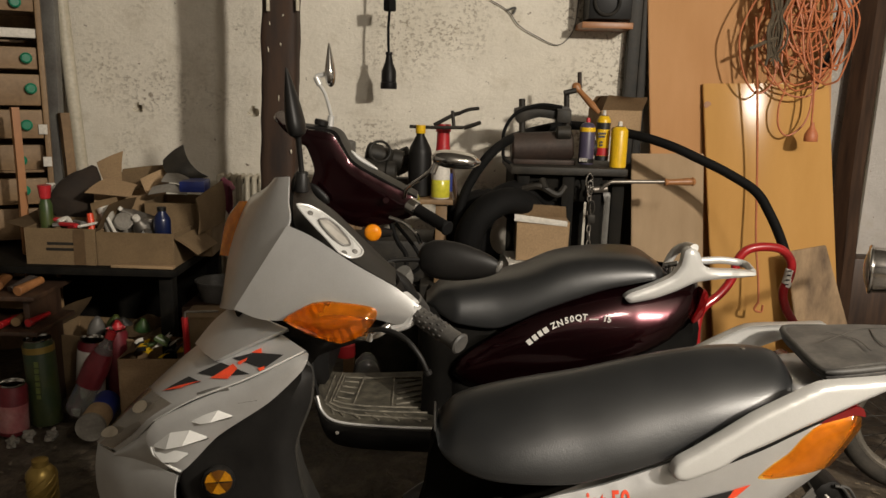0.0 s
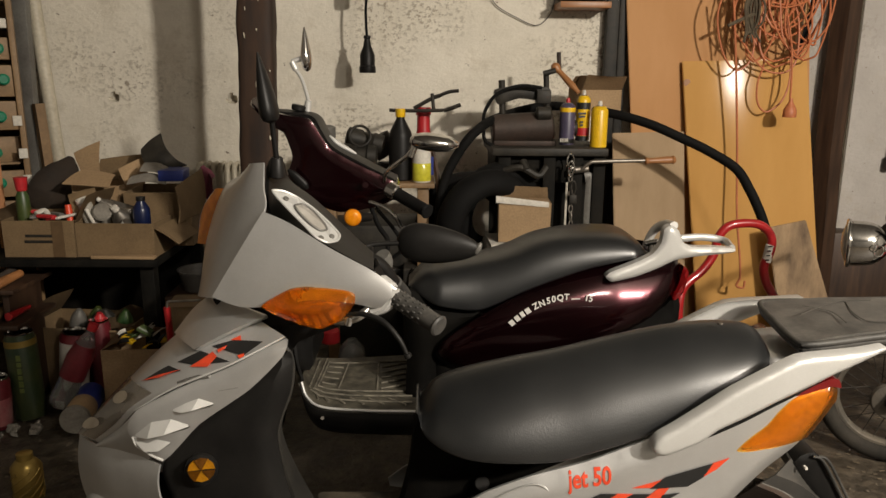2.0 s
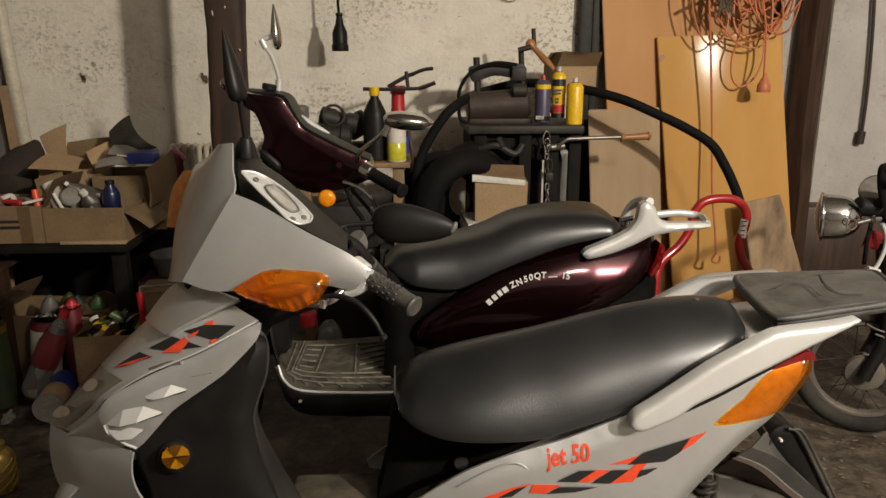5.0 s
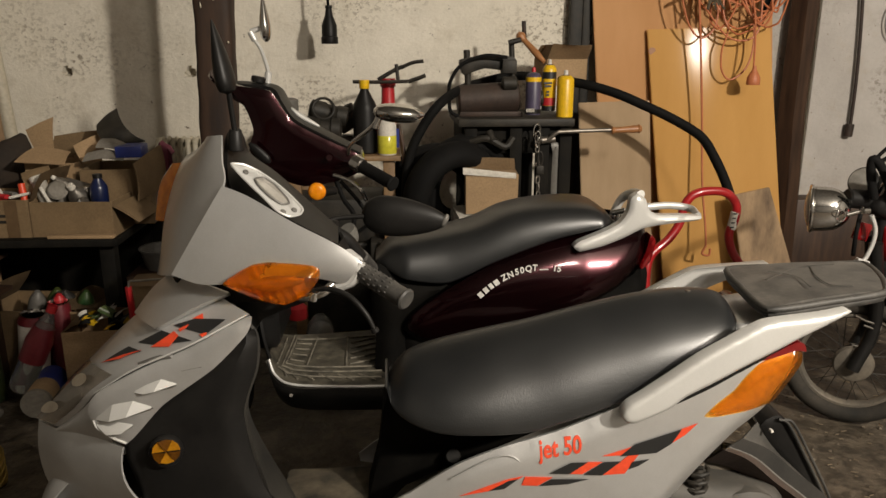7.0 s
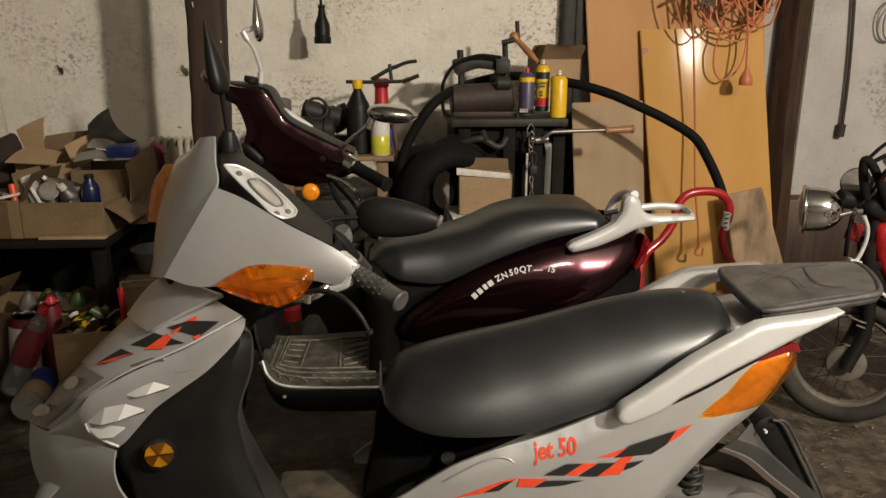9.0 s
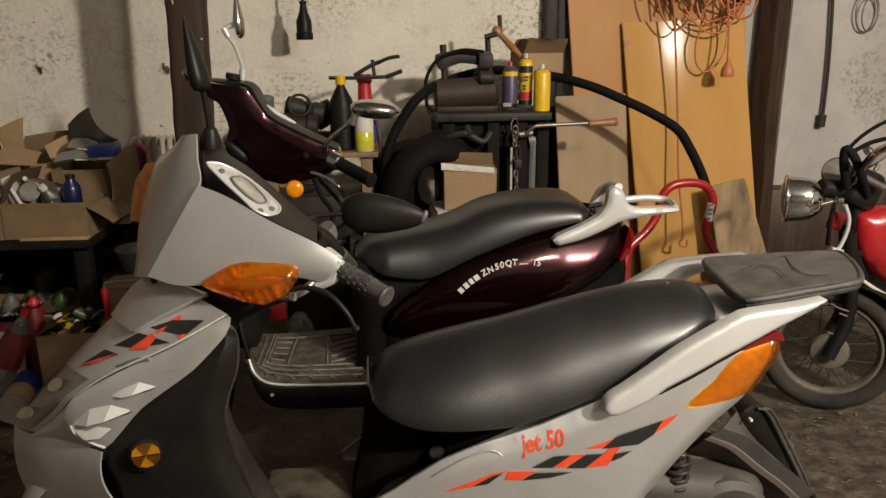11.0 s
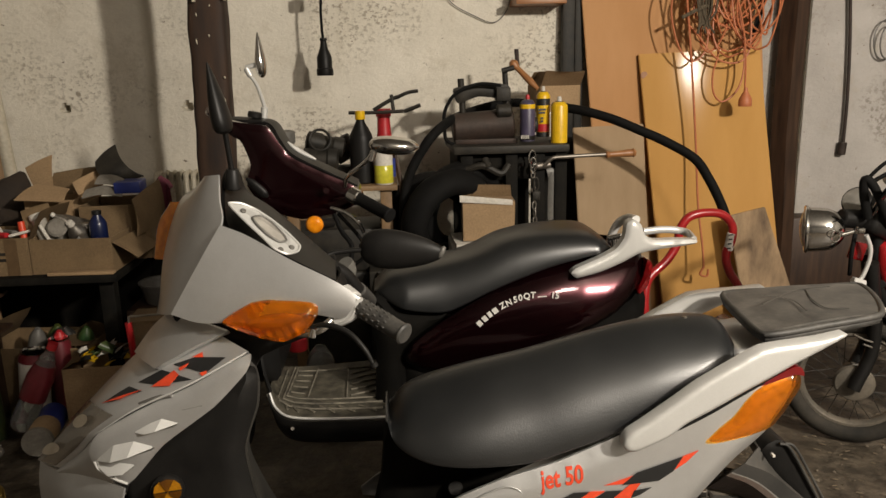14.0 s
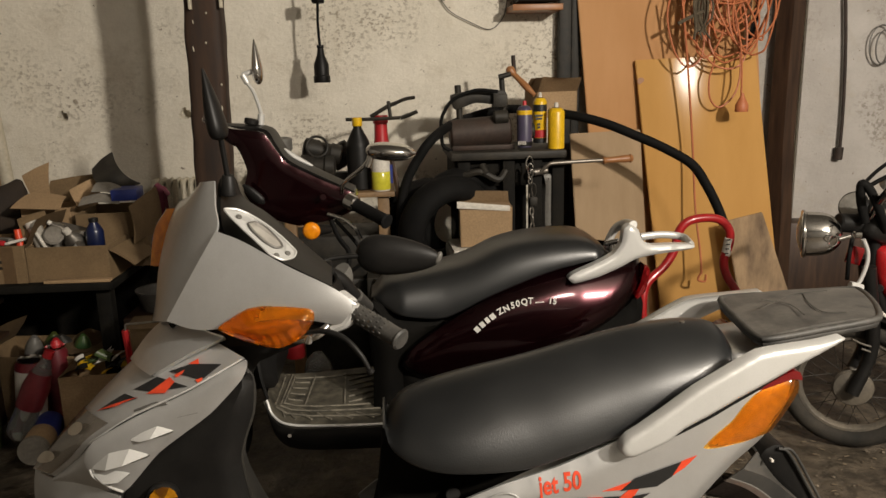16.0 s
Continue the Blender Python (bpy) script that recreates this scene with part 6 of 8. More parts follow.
tube(bm, [(0.127, 3.220, 0.636), (0.143, 3.220, 0.825), (0.199, 3.220, 0.961), (0.294, 3.250, 1.078), (0.453, 3.600, 1.125), (0.683, 3.700, 1.164), (0.912, 3.500, 1.143), (1.070, 3.400, 1.103), (1.212, 3.350, 1.043), (1.333, 3.320, 0.986), (1.446, 3.280, 0.914), (1.499, 3.240, 0.826), (1.537, 3.200, 0.733), (1.553, 3.160, 0.662)], 0.0245, 14, 7, 0.85)
thing("rubber_hose", bm, rubber, "thick black rubber hose bent in an arc", "hose")
# red bent pipe
redp = base_of("bent_pipe", (1.328, 3.050, 0.309), "red painted bent steel pipe with a sticker", "pipe rack")
bm = B()
tube(bm, [(1.153, 3.000, 0.221), (1.142, 3.000, 0.358), (1.164, 3.020, 0.444), (1.243, 3.040, 0.510), (1.289, 3.050, 0.577), (1.303, 3.050, 0.650), (1.338, 3.050, 0.697), (1.402, 3.050, 0.713), (1.479, 3.050, 0.704), (1.527, 3.050, 0.656), (1.530, 3.050, 0.593), (1.510, 3.050, 0.526), (1.529, 3.050, 0.452), (1.583, 3.050, 0.366), (1.644, 3.050, 0.215)], 0.0185, 14, 6)
part("pipe", bm, red_paint, redp)
bm = B()
rod(bm, (1.529, 3.050, 0.622), (1.517, 3.050, 0.544), 0.0196, 14)
stk = part("sticker", bm, paper_white, redp, "white sticker")
bm = B()
for k in range(4):
    box(bm, (0.016, 0.002, 0.005), Matrix.Translation(Vector((1.518, 3.029, 0.618)).lerp(Vector((1.511, 3.029, 0.559)), k / 3)), 0)
part("bar", bm, decal_black, stk)
bm = B()
for p in ((1.153, 3.000, 0.221), (1.644, 3.050, 0.215)):
    rod(bm, p, (p[0], p[1], 0), 0.0185, 14)
part("foot", bm, red_paint, redp)

# chain, padlock, bench lever
chain = base_of("chain", (0.706, 3.240, 0.924), "steel chain hanging from the bench edge", "chain")
for k in range(9):
    bm = B()
    p = Vector((0.704, 3.260, 0.941)).lerp(Vector((0.717, 3.260, 0.664)), k / 8.0)
    big = 1.9 if k == 0 else 1.0
    m = Matrix.Translation(p) @ pose(0, 0, 0, 90, 0, 90 * (k % 2) + 20)
    loop = [m @ Vector((0.009 * big * math.cos(a), 0.019 * big * math.sin(a), 0)) for a in (2 * math.pi * i / 14 for i in range(14))]
    tube(bm, loop, 0.0035, 8, 1, 1, (0, 0.3, 1), True)
    part("link", bm, chrome if k < 2 else steel, chain)
lev = base_of("bench_lever", (0.968, 3.260, 0.943), "steel rod with a turned wooden handle", "lever")
bm = B()
rod(bm, (0.727, 3.280, 0.904), (0.789, 3.280, 0.911), 0.016, 12)
tube(bm, [(0.755, 3.270, 0.906), (0.790, 3.260, 0.938), (0.832, 3.260, 0.944), (1.042, 3.260, 0.950)], 0.009, 10, 4)
part("rod", bm, steel, lev)
bm = B()
lathe(bm, [(0.010, 0), (0.017, 0.006), (0.013, 0.02), (0.014, 0.06), (0.017, 0.10), (0.016, 0.118), (0.020, 0.125), (0.012, 0.136)], axis((1.030, 3.260, 0.947), (1.170, 3.260, 0.954))[0], 18, 3)
part("handle", bm, handle_wood, lev, "turned wooden handle")

# wooden shelf with bottles and old iron
shelf_z = (0.032, 3.200, 0.854)[2]
sh = base_of("side_shelf", (-0.144, 3.300, 0.835), "rough wooden bench shelf with iron clutter", "shelf")
sx0, sx1 = (-0.382, 3.200, 0.843)[0], (0.110, 3.200, 0.856)[0]
bm = B()
box(bm, (sx1 - sx0, 0.42, 0.022), pose((sx0 + sx1) / 2, 3.40, shelf_z - 0.011), 0.003)
part("plank", bm, pale_wood, sh)
for x in (sx0 + 0.04, sx1 - 0.05):
    for y in (3.24, 3.56):
        bm = B()
        box(bm, (0.05, 0.05, shelf_z - 0.022), pose(x, y, (shelf_z - 0.022) / 2), 0.004)
        part("leg", bm, pale_wood, sh)
bm = B()
tube(bm, [(0.103, 3.280, 0.977), (0.125, 3.240, 0.853), (0.139, 3.200, 0.691)], 0.012, 6, 3)
part("brace", bm, beam_wood, sh)


def bottle(name, place, h, r, mat, cap, label, neck=0.35, group=""):
    root = base_of(name, place, label, "bottle", group)
    m = Matrix.Translation(place)
    bm = B()
    lathe(bm, [(r * 0.9, 0), (r, 0.006), (r, h * 0.60), (r * 0.9, h * 0.68), (r * neck, h * 0.86), (r * neck, h * 0.90)], m, 24)
    body = part("body", bm, mat, root)
    bm = B()
    lathe(bm, [(r * neck * 1.15, h * 0.885), (r * neck * 1.2, h * 0.89), (r * neck * 1.15, h)], m, 18)
    part("cap", bm, cap, root)
    return root, body


bottle("oil_bottle", ((-0.039, 3.300, 0.840)[0], 3.30, shelf_z), 0.31, 0.052, black_plastic, yellow_paint, "black plastic oil bottle with a yellow cap")
_, ob = bottle("fluid_bottle", ((0.054, 3.240, 0.852)[0], 3.24, shelf_z), 0.20, 0.040, paper_white, red_plastic, "translucent bottle half full of yellow fluid", 0.5)
bm = B()
lathe(bm, [(0.0385, 0.004), (0.0408, 0.008), (0.0408, 0.082), (0.0385, 0.085)], Matrix.Translation(((0.054, 3.240, 0.852)[0], 3.24, shelf_z)), 24)
part("fluid", bm, oil_yellow, ob, "yellow fluid")
bm = B()
box(bm, (0.020, 0.001, 0.08), Matrix.Translation(((0.095, 3.230, 0.884)[0], 3.235, shelf_z + 0.07)), 0)
part("bar", bm, blue_plastic, ob)
bottle("red_bottle", ((0.061, 3.450, 0.958)[0], 3.45, shelf_z), 0.31, 0.034, red_plastic, red_plastic, "red bottle with a grey label band", 0.85)
cl = base_of("pipe_tongs", (0.049, 3.400, 1.136), "black forged tongs lying across bottles", "tongs")
bm = B()
tube(bm, [(-0.090, 3.360, 1.154), (0.023, 3.360, 1.152), (0.148, 3.360, 1.155)], 0.010, 8, 3, 0.8)
tube(bm, [(0.149, 3.360, 1.153), (0.188, 3.360, 1.166), (0.225, 3.360, 1.180)], 0.018, 8, 3, 0.5)
part("lower_jaw", bm, dark_iron, cl)
bm = B()
tube(bm, [(0.018, 3.380, 1.161), (0.097, 3.380, 1.205), (0.134, 3.380, 1.218)], 0.009, 8, 3)
tube(bm, [(0.127, 3.380, 1.216), (0.172, 3.380, 1.234), (0.217, 3.380, 1.240)], 0.016, 8, 3, 0.5)
rod(bm, (0.099, 3.380, 1.227), (0.106, 3.370, 1.159), 0.008, 10)
part("upper_jaw", bm, dark_iron, cl)
# rough iron parts on the shelf
for a, b, r, mt, nm in (((-0.377, 3.400, 1.084), (-0.377, 3.400, 0.951), 0.045, lead_grey, "iron_tin"), ((-0.282, 3.360, 1.039), (-0.120, 3.360, 1.001), 0.045, dark_iron, "motor_casing"), ((-0.295, 3.300, 0.964), (-0.146, 3.300, 0.956), 0.05, dark_iron, "iron_block"), ((-0.156, 3.450, 1.030), (-0.098, 3.450, 0.954), 0.06, dark_iron, "iron_drum")):
    root = base_of(nm, (a[0], a[1], shelf_z), "greasy dark iron machine part on the shelf", "machine part")
    bm = B()
    m, ln = axis(a, b)
    lathe(bm, [(r * 0.6, 0), (r, 0.008), (r, ln * 0.4), (r * 0.86, ln * 0.45), (r * 0.86, ln * 0.7), (r, ln * 0.75), (r * 0.95, ln), (r * 0.4, ln + 0.006)], m, 20)
    part("casing", bm, mt, root)
    bm = B()
    box(bm, (0.09, 0.10, max(0.02, min(a[2], b[2]) - r - shelf_z + 0.02)), pose((a[0] + b[0]) / 2, a[1], (shelf_z + min(a[2], b[2]) - r + 0.02) / 2), 0.006)
    part("stand", bm, dark_iron, root)
bm = B()
ring(bm, Matrix.Translation((-0.216, 3.300, 1.045)) @ pose(0, 0, 0, 70, 10, 0), 0.045, 0.006, 28, 8)
thing("gasket_ring", bm, dark_iron, "dark iron ring leaning on the casing", "ring")
bm = B()
box(bm, (sx1 - sx0 - 0.05, 0.30, 0.20), pose((sx0 + sx1) / 2 - 0.03, 3.45, 0.55), 0.02)
box(bm, (sx1 - sx0 - 0.15, 0.30, 0.45), pose((sx0 + sx1) / 2 - 0.03, 3.45, 0.225), 0.02)
thing("iron_chest", bm, dark_iron, "dark iron chest below the shelf", "chest")

# hanging socket
hs = base_of("hanging_socket", (-0.215, 3.740, 1.729), "black hanging lamp socket on a cable", "lamp socket")
bm = B()
tube(bm, [(-0.210, 3.74, 3.3), (-0.210, 3.74, 2.4), (-0.210, 3.740, 1.70), (-0.216, 3.740, 1.60), (-0.215, 3.740, 1.53), (-0.211, 3.740, 1.465)], 0.0065, 8, 1)
part("cable", bm, rubber, hs)
bm = B()
rod(bm, (-0.210, 3.735, 1.729), (-0.209, 3.735, 1.677), 0.033, 6)
part("junction", bm, rubber, hs)
bm = B()
lathe(bm, [(0.038, -0.075), (0.040, -0.07), (0.040, -0.045), (0.036, -0.04), (0.036, 0.01), (0.020, 0.05), (0.014, 0.085), (0.018, 0.09), (0.016, 0.10)], Matrix.Translation((-0.211, 3.740, 1.388)), 22)
part("socket", bm, black_plastic, hs, "black bottle-shaped socket")

# small wall shelf with a dark box
ws = base_of("wall_shelf", (0.856, 3.900, 1.655), "small brown wooden wall shelf", "wall shelf")
bm = B()
box(bm, (0.25, 0.20, 0.03), pose((0.851, 3.900, 1.647)[0], 3.9, (0.851, 3.900, 1.647)[2]), 0.003)
part("plank", bm, handle_wood, ws)
spk = base_of("loudspeaker", (0.859, 3.880, 1.673), "small black loudspeaker on the wall shelf", "speaker")
bm = B()
box(bm, (0.21, 0.16, 0.26), Matrix.Translation(Vector((0.859, 3.880, 1.673)) + Vector((0, 0, 0.132))), 0.006)
part("cabinet", bm, black_plastic, spk)
bm = B()
ring(bm, Matrix.Translation(Vector((0.840, 3.790, 1.664)) + Vector((0, 0, 0.09))) @ pose(0, 0, 0, 90, 0, 0), 0.06, 0.008, 28, 8)
part("cone_ring", bm, dark_iron, spk)

# thin wire on the wall
bm = B()
tube(bm, [(0.284, 3.985, 1.771), (0.379, 3.985, 1.718), (0.434, 3.985, 1.651), (0.530, 3.985, 1.598), (0.634, 3.985, 1.558), (0.698, 3.985, 1.602), (0.727, 3.985, 1.687), (0.737, 3.985, 1.893)], 0.0025, 6, 6)
tube(bm, [(0.372, 3.980, 1.723), (0.412, 3.975, 1.735), (0.402, 3.980, 1.702)], 0.006, 6, 4)
thing("wall_wire", bm, lead_grey, "thin loose wire pinned on the wall", "wire")

# orange cable bundle
rng = random.Random(4)
cb = base_of("extension_cable", (1.655, 3.700, 1.928), "tangled orange extension cable hung on a nail", "cable")
for k in range(18):
    bm = B()
    cx, cy = 1408 + rng.uniform(-28, 28), -30 + rng.uniform(-25, 20)
    w, h = rng.uniform(20, 62), rng.uniform(60, 165)
    lean = rng.uniform(-0.25, 0.25)
    pts = []
    for i in range(12):
        a = 2 * math.pi * i / 12 + rng.uniform(-0.08, 0.08)
        u = cx + w * math.cos(a) * (1 + 0.07 * rng.random())
        v = cy + h * 0.5 + h * 0.5 * math.sin(a)
        u += lean * (v - cy)
        s = 3.72 / 1317
        pts.append((1.35 + (u - 1253) * s * 1.02, 3.70 + rng.uniform(-0.03, 0.02), 1.36 - (v - 150) * s))
    tube(bm, pts, 0.0048, 7, 5, 1, (0, 1, 0), True)
    part("loop", bm, orange_cable, cb)
for pts in ([(1.654, 3.700, 1.518), (1.709, 3.700, 1.387), (1.689, 3.700, 1.279), (1.700, 3.700, 1.184), (1.752, 3.700, 1.144), (1.827, 3.700, 1.215), (1.843, 3.700, 1.364), (1.787, 3.700, 1.626)],
            [(1.464, 3.700, 1.617), (1.500, 3.700, 1.434), (1.571, 3.700, 1.343), (1.640, 3.700, 1.385), (1.647, 3.700, 1.491), (1.575, 3.700, 1.594)],
            [(1.537, 3.700, 1.567), (1.604, 3.700, 1.463), (1.713, 3.700, 1.347), (1.825, 3.700, 1.336), (1.869, 3.700, 1.418), (1.841, 3.700, 1.627)],
            [(1.783, 3.680, 1.624), (1.815, 3.660, 1.468), (1.823, 3.640, 1.337), (1.810, 3.600, 1.200)],
            [(1.825, 3.680, 1.677), (1.896, 3.680, 1.549), (1.910, 3.680, 1.445), (1.861, 3.680, 1.401), (1.781, 3.680, 1.494), (1.744, 3.680, 1.674)]):
    pts = [(1.62, 3.69, 1.90), (pts[0][0] * 0.6 + 1.64 * 0.4, 3.69, 1.80)] + pts + ([(1.70, 3.69, 1.80), (1.66, 3.69, 1.90)] if pts[-1][2] > 1.4 else [])
    bm = B()
    tube(bm, pts, 0.0048, 7, 7, 1, (0, 1, 0))
    part("strand", bm, orange_cable, cb)
bm = B()
lathe(bm, [(0.030, -0.04), (0.032, -0.036), (0.031, -0.008), (0.022, 0.012), (0.011, 0.03), (0.008, 0.05)], Matrix.Translation((1.815, 3.600, 1.163)), 20)
part("plug", bm, orange_cable, cb, "orange rubber socket end")
bm = B()
tube(bm, [(1.522, 3.680, 1.694), (1.564, 3.680, 1.382), (1.602, 3.660, 0.978), (1.609, 3.600, 0.652), (1.620, 3.540, 0.439), (1.623, 3.520, 0.336)], 0.0055, 7, 6)
tube(bm, [(1.622, 3.520, 0.344), (1.607, 3.520, 0.306), (1.642, 3.520, 0.296), (1.646, 3.520, 0.330)], 0.006, 7, 4)
part("hanging_end", bm, orange_cable, cb)
bm = B()
rng = random.Random(31)
for k in range(9):
    off = Vector((rng.uniform(-0.03, 0.03), rng.uniform(-0.015, 0.015), 0))
    tube(bm, [Vector((1.615 + 0.012 * math.sin(3.1 * z + k), 3.655, z)) + off * (0.35 if i in (3, 6) else 1) + Vector((rng.uniform(-0.008, 0.008), 0, 0)) for i, z in enumerate((1.92, 1.84, 1.77, 1.70, 1.64, 1.57, 1.52, 1.47 + 0.02 * (k % 3)))], rng.uniform(0.004, 0.008), 6, 5)
tube(bm, [(1.620, 3.650, 1.60), (1.560, 3.650, 1.575), (1.500, 3.655, 1.545)], 0.009, 6, 5)
thing("old_rope", bm, material("rope_grey", (0.115, 0.088, 0.055), 0.95, 0, (0.06, 0.045, 0.028), 40, 0.6, 0.5, 150), "grey-green old rope hung with the cable", "rope")
bm = B()
tube(bm, [(1.966, 3.760, 1.895), (1.953, 3.780, 1.609), (1.916, 3.800, 1.399)], 0.022, 6, 3, 0.35)
thing("rubber_strap", bm, rubber, "black flat rubber strap hanging behind the cable", "strap")
bm = B()
tube(bm, [(1.910, 3.800, 1.899), (1.923, 3.800, 1.637), (1.909, 3.820, 1.399)], 0.032, 6, 3, 0.2)
thing("white_strip", bm, paper_white, "white plastic strip hanging behind the cable", "strip")
bm = B()
rod(bm, (1.757, 3.930, 1.953), (1.611, 3.600, 1.911), 0.008, 8)
thing("wall_nail", bm, dark_iron, "iron nail carrying the cables", "nail")

# ---- the left side: drawers, table with boxes, floor clutter ----
cab = base_of("drawer_cabinet", (-1.887, 3.350, 0.395), "pale wooden drawer cabinet with green knobs", "cabinet")
cxr = (-1.647, 3.300, 1.051)[0]
bm = B()
box(bm, (0.022, 0.40, 2.05), pose(cxr - 0.011, 3.50, 1.025), 0.002)
part("side_board", bm, pale_wood, cab)
bm = B()
box(bm, (0.022, 0.40, 2.05), pose(cxr - 0.72, 3.50, 1.025), 0.002)
part("side_board", bm, pale_wood, cab)
bm = B()
box(bm, (0.70, 0.012, 2.05), pose(cxr - 0.37, 3.70, 1.025), 0.002)
part("back_board", bm, pale_wood, cab)
for z0, z1, push, knob_px, mt in (((-1.727, 3.300, 1.585)[2], (-1.714, 3.300, 1.728)[2], 0.0, (-1.737, 3.270, 1.623), pale_wood), ((-1.736, 3.300, 1.477)[2], (-1.732, 3.300, 1.523)[2], -0.02, None, paper_white), ((-1.748, 3.300, 1.350)[2], (-1.739, 3.300, 1.449)[2], 0.03, (-1.714, 3.290, 1.400), pale_wood),
                             ((-1.761, 3.300, 1.198)[2], (-1.749, 3.300, 1.336)[2], 0.0, (-1.705, 3.270, 1.274), pale_wood), ((-1.774, 3.300, 1.060)[2], (-1.762, 3.300, 1.188)[2], -0.01, (-1.732, 3.260, 1.121), pale_wood), ((-1.788, 3.300, 0.904)[2], (-1.776, 3.300, 1.033)[2], 0.08, (-1.767, 3.340, 0.963), pale_wood), ((-1.800, 3.300, 0.773)[2], (-1.789, 3.300, 0.894)[2], 0.0, (-1.762, 3.270, 0.841), pale_wood), ((-1.813, 3.300, 0.619)[2], (-1.801, 3.300, 0.763)[2], 0.0, None, pale_wood)):
    bm = B()
    box(bm, (0.66, 0.018, z1 - z0 - 0.008), pose(cxr - 0.355, 3.305 + push, (z0 + z1) / 2, 0, 0, 0.4), 0.003)
    box(bm, (0.64, 0.32, 0.01), pose(cxr - 0.355, 3.47 + push * 0.5, z0 + 0.012), 0)
    dr = part("drawer", bm, mt, cab)
    if knob_px:
        bm = B()
        lathe(bm, [(0.010, -0.02), (0.009, 0.004), (0.020, 0.012), (0.023, 0.022), (0.016, 0.028)], Matrix.Translation((knob_px[0], 3.296 + push, knob_px[2])) @ pose(0, 0, 0, 90, 0, 0), 20)
        part("knob", bm, green_plastic, dr, "green plastic knob")
for px in ((-1.669, 3.285, 1.102), (-1.661, 3.285, 0.963), (-1.656, 3.285, 0.849)):
    bm = B()
    box(bm, (0.034, 0.012, 0.042), pose(px[0] - 0.004, px[1], px[2]), 0.002)
    part("tag", bm, paper_white, cab)
corner = Vector((cxr, 3.29, 0))
cab.matrix_basis = Matrix.Translation(corner) @ pose(0, 0, 0, 0, 0, 27) @ Matrix.Translation(-corner) @ cab.matrix_basis
bm = B()
tube(bm, [(-1.658, 3.050, 1.201), (-1.656, 3.050, 0.953), (-1.657, 3.050, 0.528), ((-1.639, 3.050, 0.230)[0], 3.05, 0)], 0.020, 4, 2)
thing("wooden_lath", bm, handle_wood, "brown wooden lath standing before the drawers", "lath")
bm = B()
tube(bm, [(-1.850, 3.880, 1.911), (-1.845, 3.880, 1.700), (-1.827, 3.880, 1.319), (-1.809, 3.880, 0.979), (-1.797, 3.880, 0.746), ((-1.766, 3.880, 0.567)[0], 3.88, 0)], 0.033, 14, 5)
thing("drain_pipe", bm, cream_enamel, "cream painted upright drain pipe", "pipe")
bm = B()
box(bm, (0.075, 0.05, 2.3), pose((-1.858, 3.750, 1.276)[0], 3.75, 1.15, 0, 1.5, 0), 0.004)
thing("grey_plank", bm, lead_grey, "dark grey plank standing behind the drawers", "plank")
bm = B()
tube(bm, [(-1.787, 3.700, 1.157), (-1.775, 3.700, 0.883), ((-1.752, 3.700, 0.600)[0], 3.7, 0)], 0.03, 4, 2)
thing("wood_batten", bm, pale_wood, "pale wooden batten behind the boxes", "batten")

# radiator
rad = base_of("radiator", (-0.952, 3.860, 0.287), "cream ribbed cast-iron radiator", "radiator")
rz = (-0.937, 3.860, 0.851)[2]
for k in range(11):
    x = (-1.078, 3.860, 0.797)[0] + 0.036 * k
    bm = B()
    pts = [(x, 3.82, 0.09), (x, 3.81, 0.3), (x, 3.81, rz - 0.05), (x, 3.835, rz - 0.008), (x, 3.86, rz), (x, 3.885, rz - 0.008), (x, 3.91, rz - 0.05), (x, 3.91, 0.3), (x, 3.90, 0.09)]
    tube(bm, pts, 0.0135, 8, 4)
    part("rib", bm, cream_enamel, rad)
bm = B()
rod(bm, ((-1.084, 3.860, 0.797)[0], 3.86, 0.13), ((-0.716, 3.860, 0.807)[0], 3.86, 0.13), 0.022)
for x in ((-1.055, 3.860, 0.798)[0], (-0.745, 3.860, 0.806)[0]):
    box(bm, (0.03, 0.10, 0.13), pose(x, 3.86, 0.065), 0.005)
part("foot_pipe", bm, cream_enamel, rad)

# table
TY = 2.85
tz = (-1.239, 2.850, 0.601)[2]
tx0, tx1 = -1.963, -0.968
tab = base_of("side_table", ((tx0 + tx1) / 2, 3.05, 0), "dark wooden table loaded with cardboard boxes", "table")
# Top and legs are near-black: the table's shade is in the colour.
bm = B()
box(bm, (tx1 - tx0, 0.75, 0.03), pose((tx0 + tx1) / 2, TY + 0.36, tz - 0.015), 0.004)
part("tabletop", bm, black_iron_and_shade, tab)
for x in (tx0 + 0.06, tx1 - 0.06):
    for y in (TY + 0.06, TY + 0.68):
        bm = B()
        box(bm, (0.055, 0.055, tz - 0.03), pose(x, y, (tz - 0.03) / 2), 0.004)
        part("leg", bm, black_iron_and_shade, tab)


# Added black sheet standing in for the deep shade under the table.
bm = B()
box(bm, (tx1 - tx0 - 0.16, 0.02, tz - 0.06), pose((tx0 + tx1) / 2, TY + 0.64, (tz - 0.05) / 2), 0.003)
part("shade_panel", bm, black_iron_and_shade, tab, "black panel standing in for the shade under the table")
ax0, ax1 = (-1.568, 2.880, 0.594)[0], (-1.294, 2.880, 0.602)[0]
bx_0, bx_1 = (-1.286, 2.870, 0.595)[0], (-0.980, 2.870, 0.603)[0]
abox = carton_box("cardboard_box", ((ax0 + ax1) / 2, TY + 0.03 + 0.13, tz), (ax1 - ax0, 0.26, 0.145), 0, "open printed cardboard box full of small bottles", carton, [("l", 160, 0.08)])
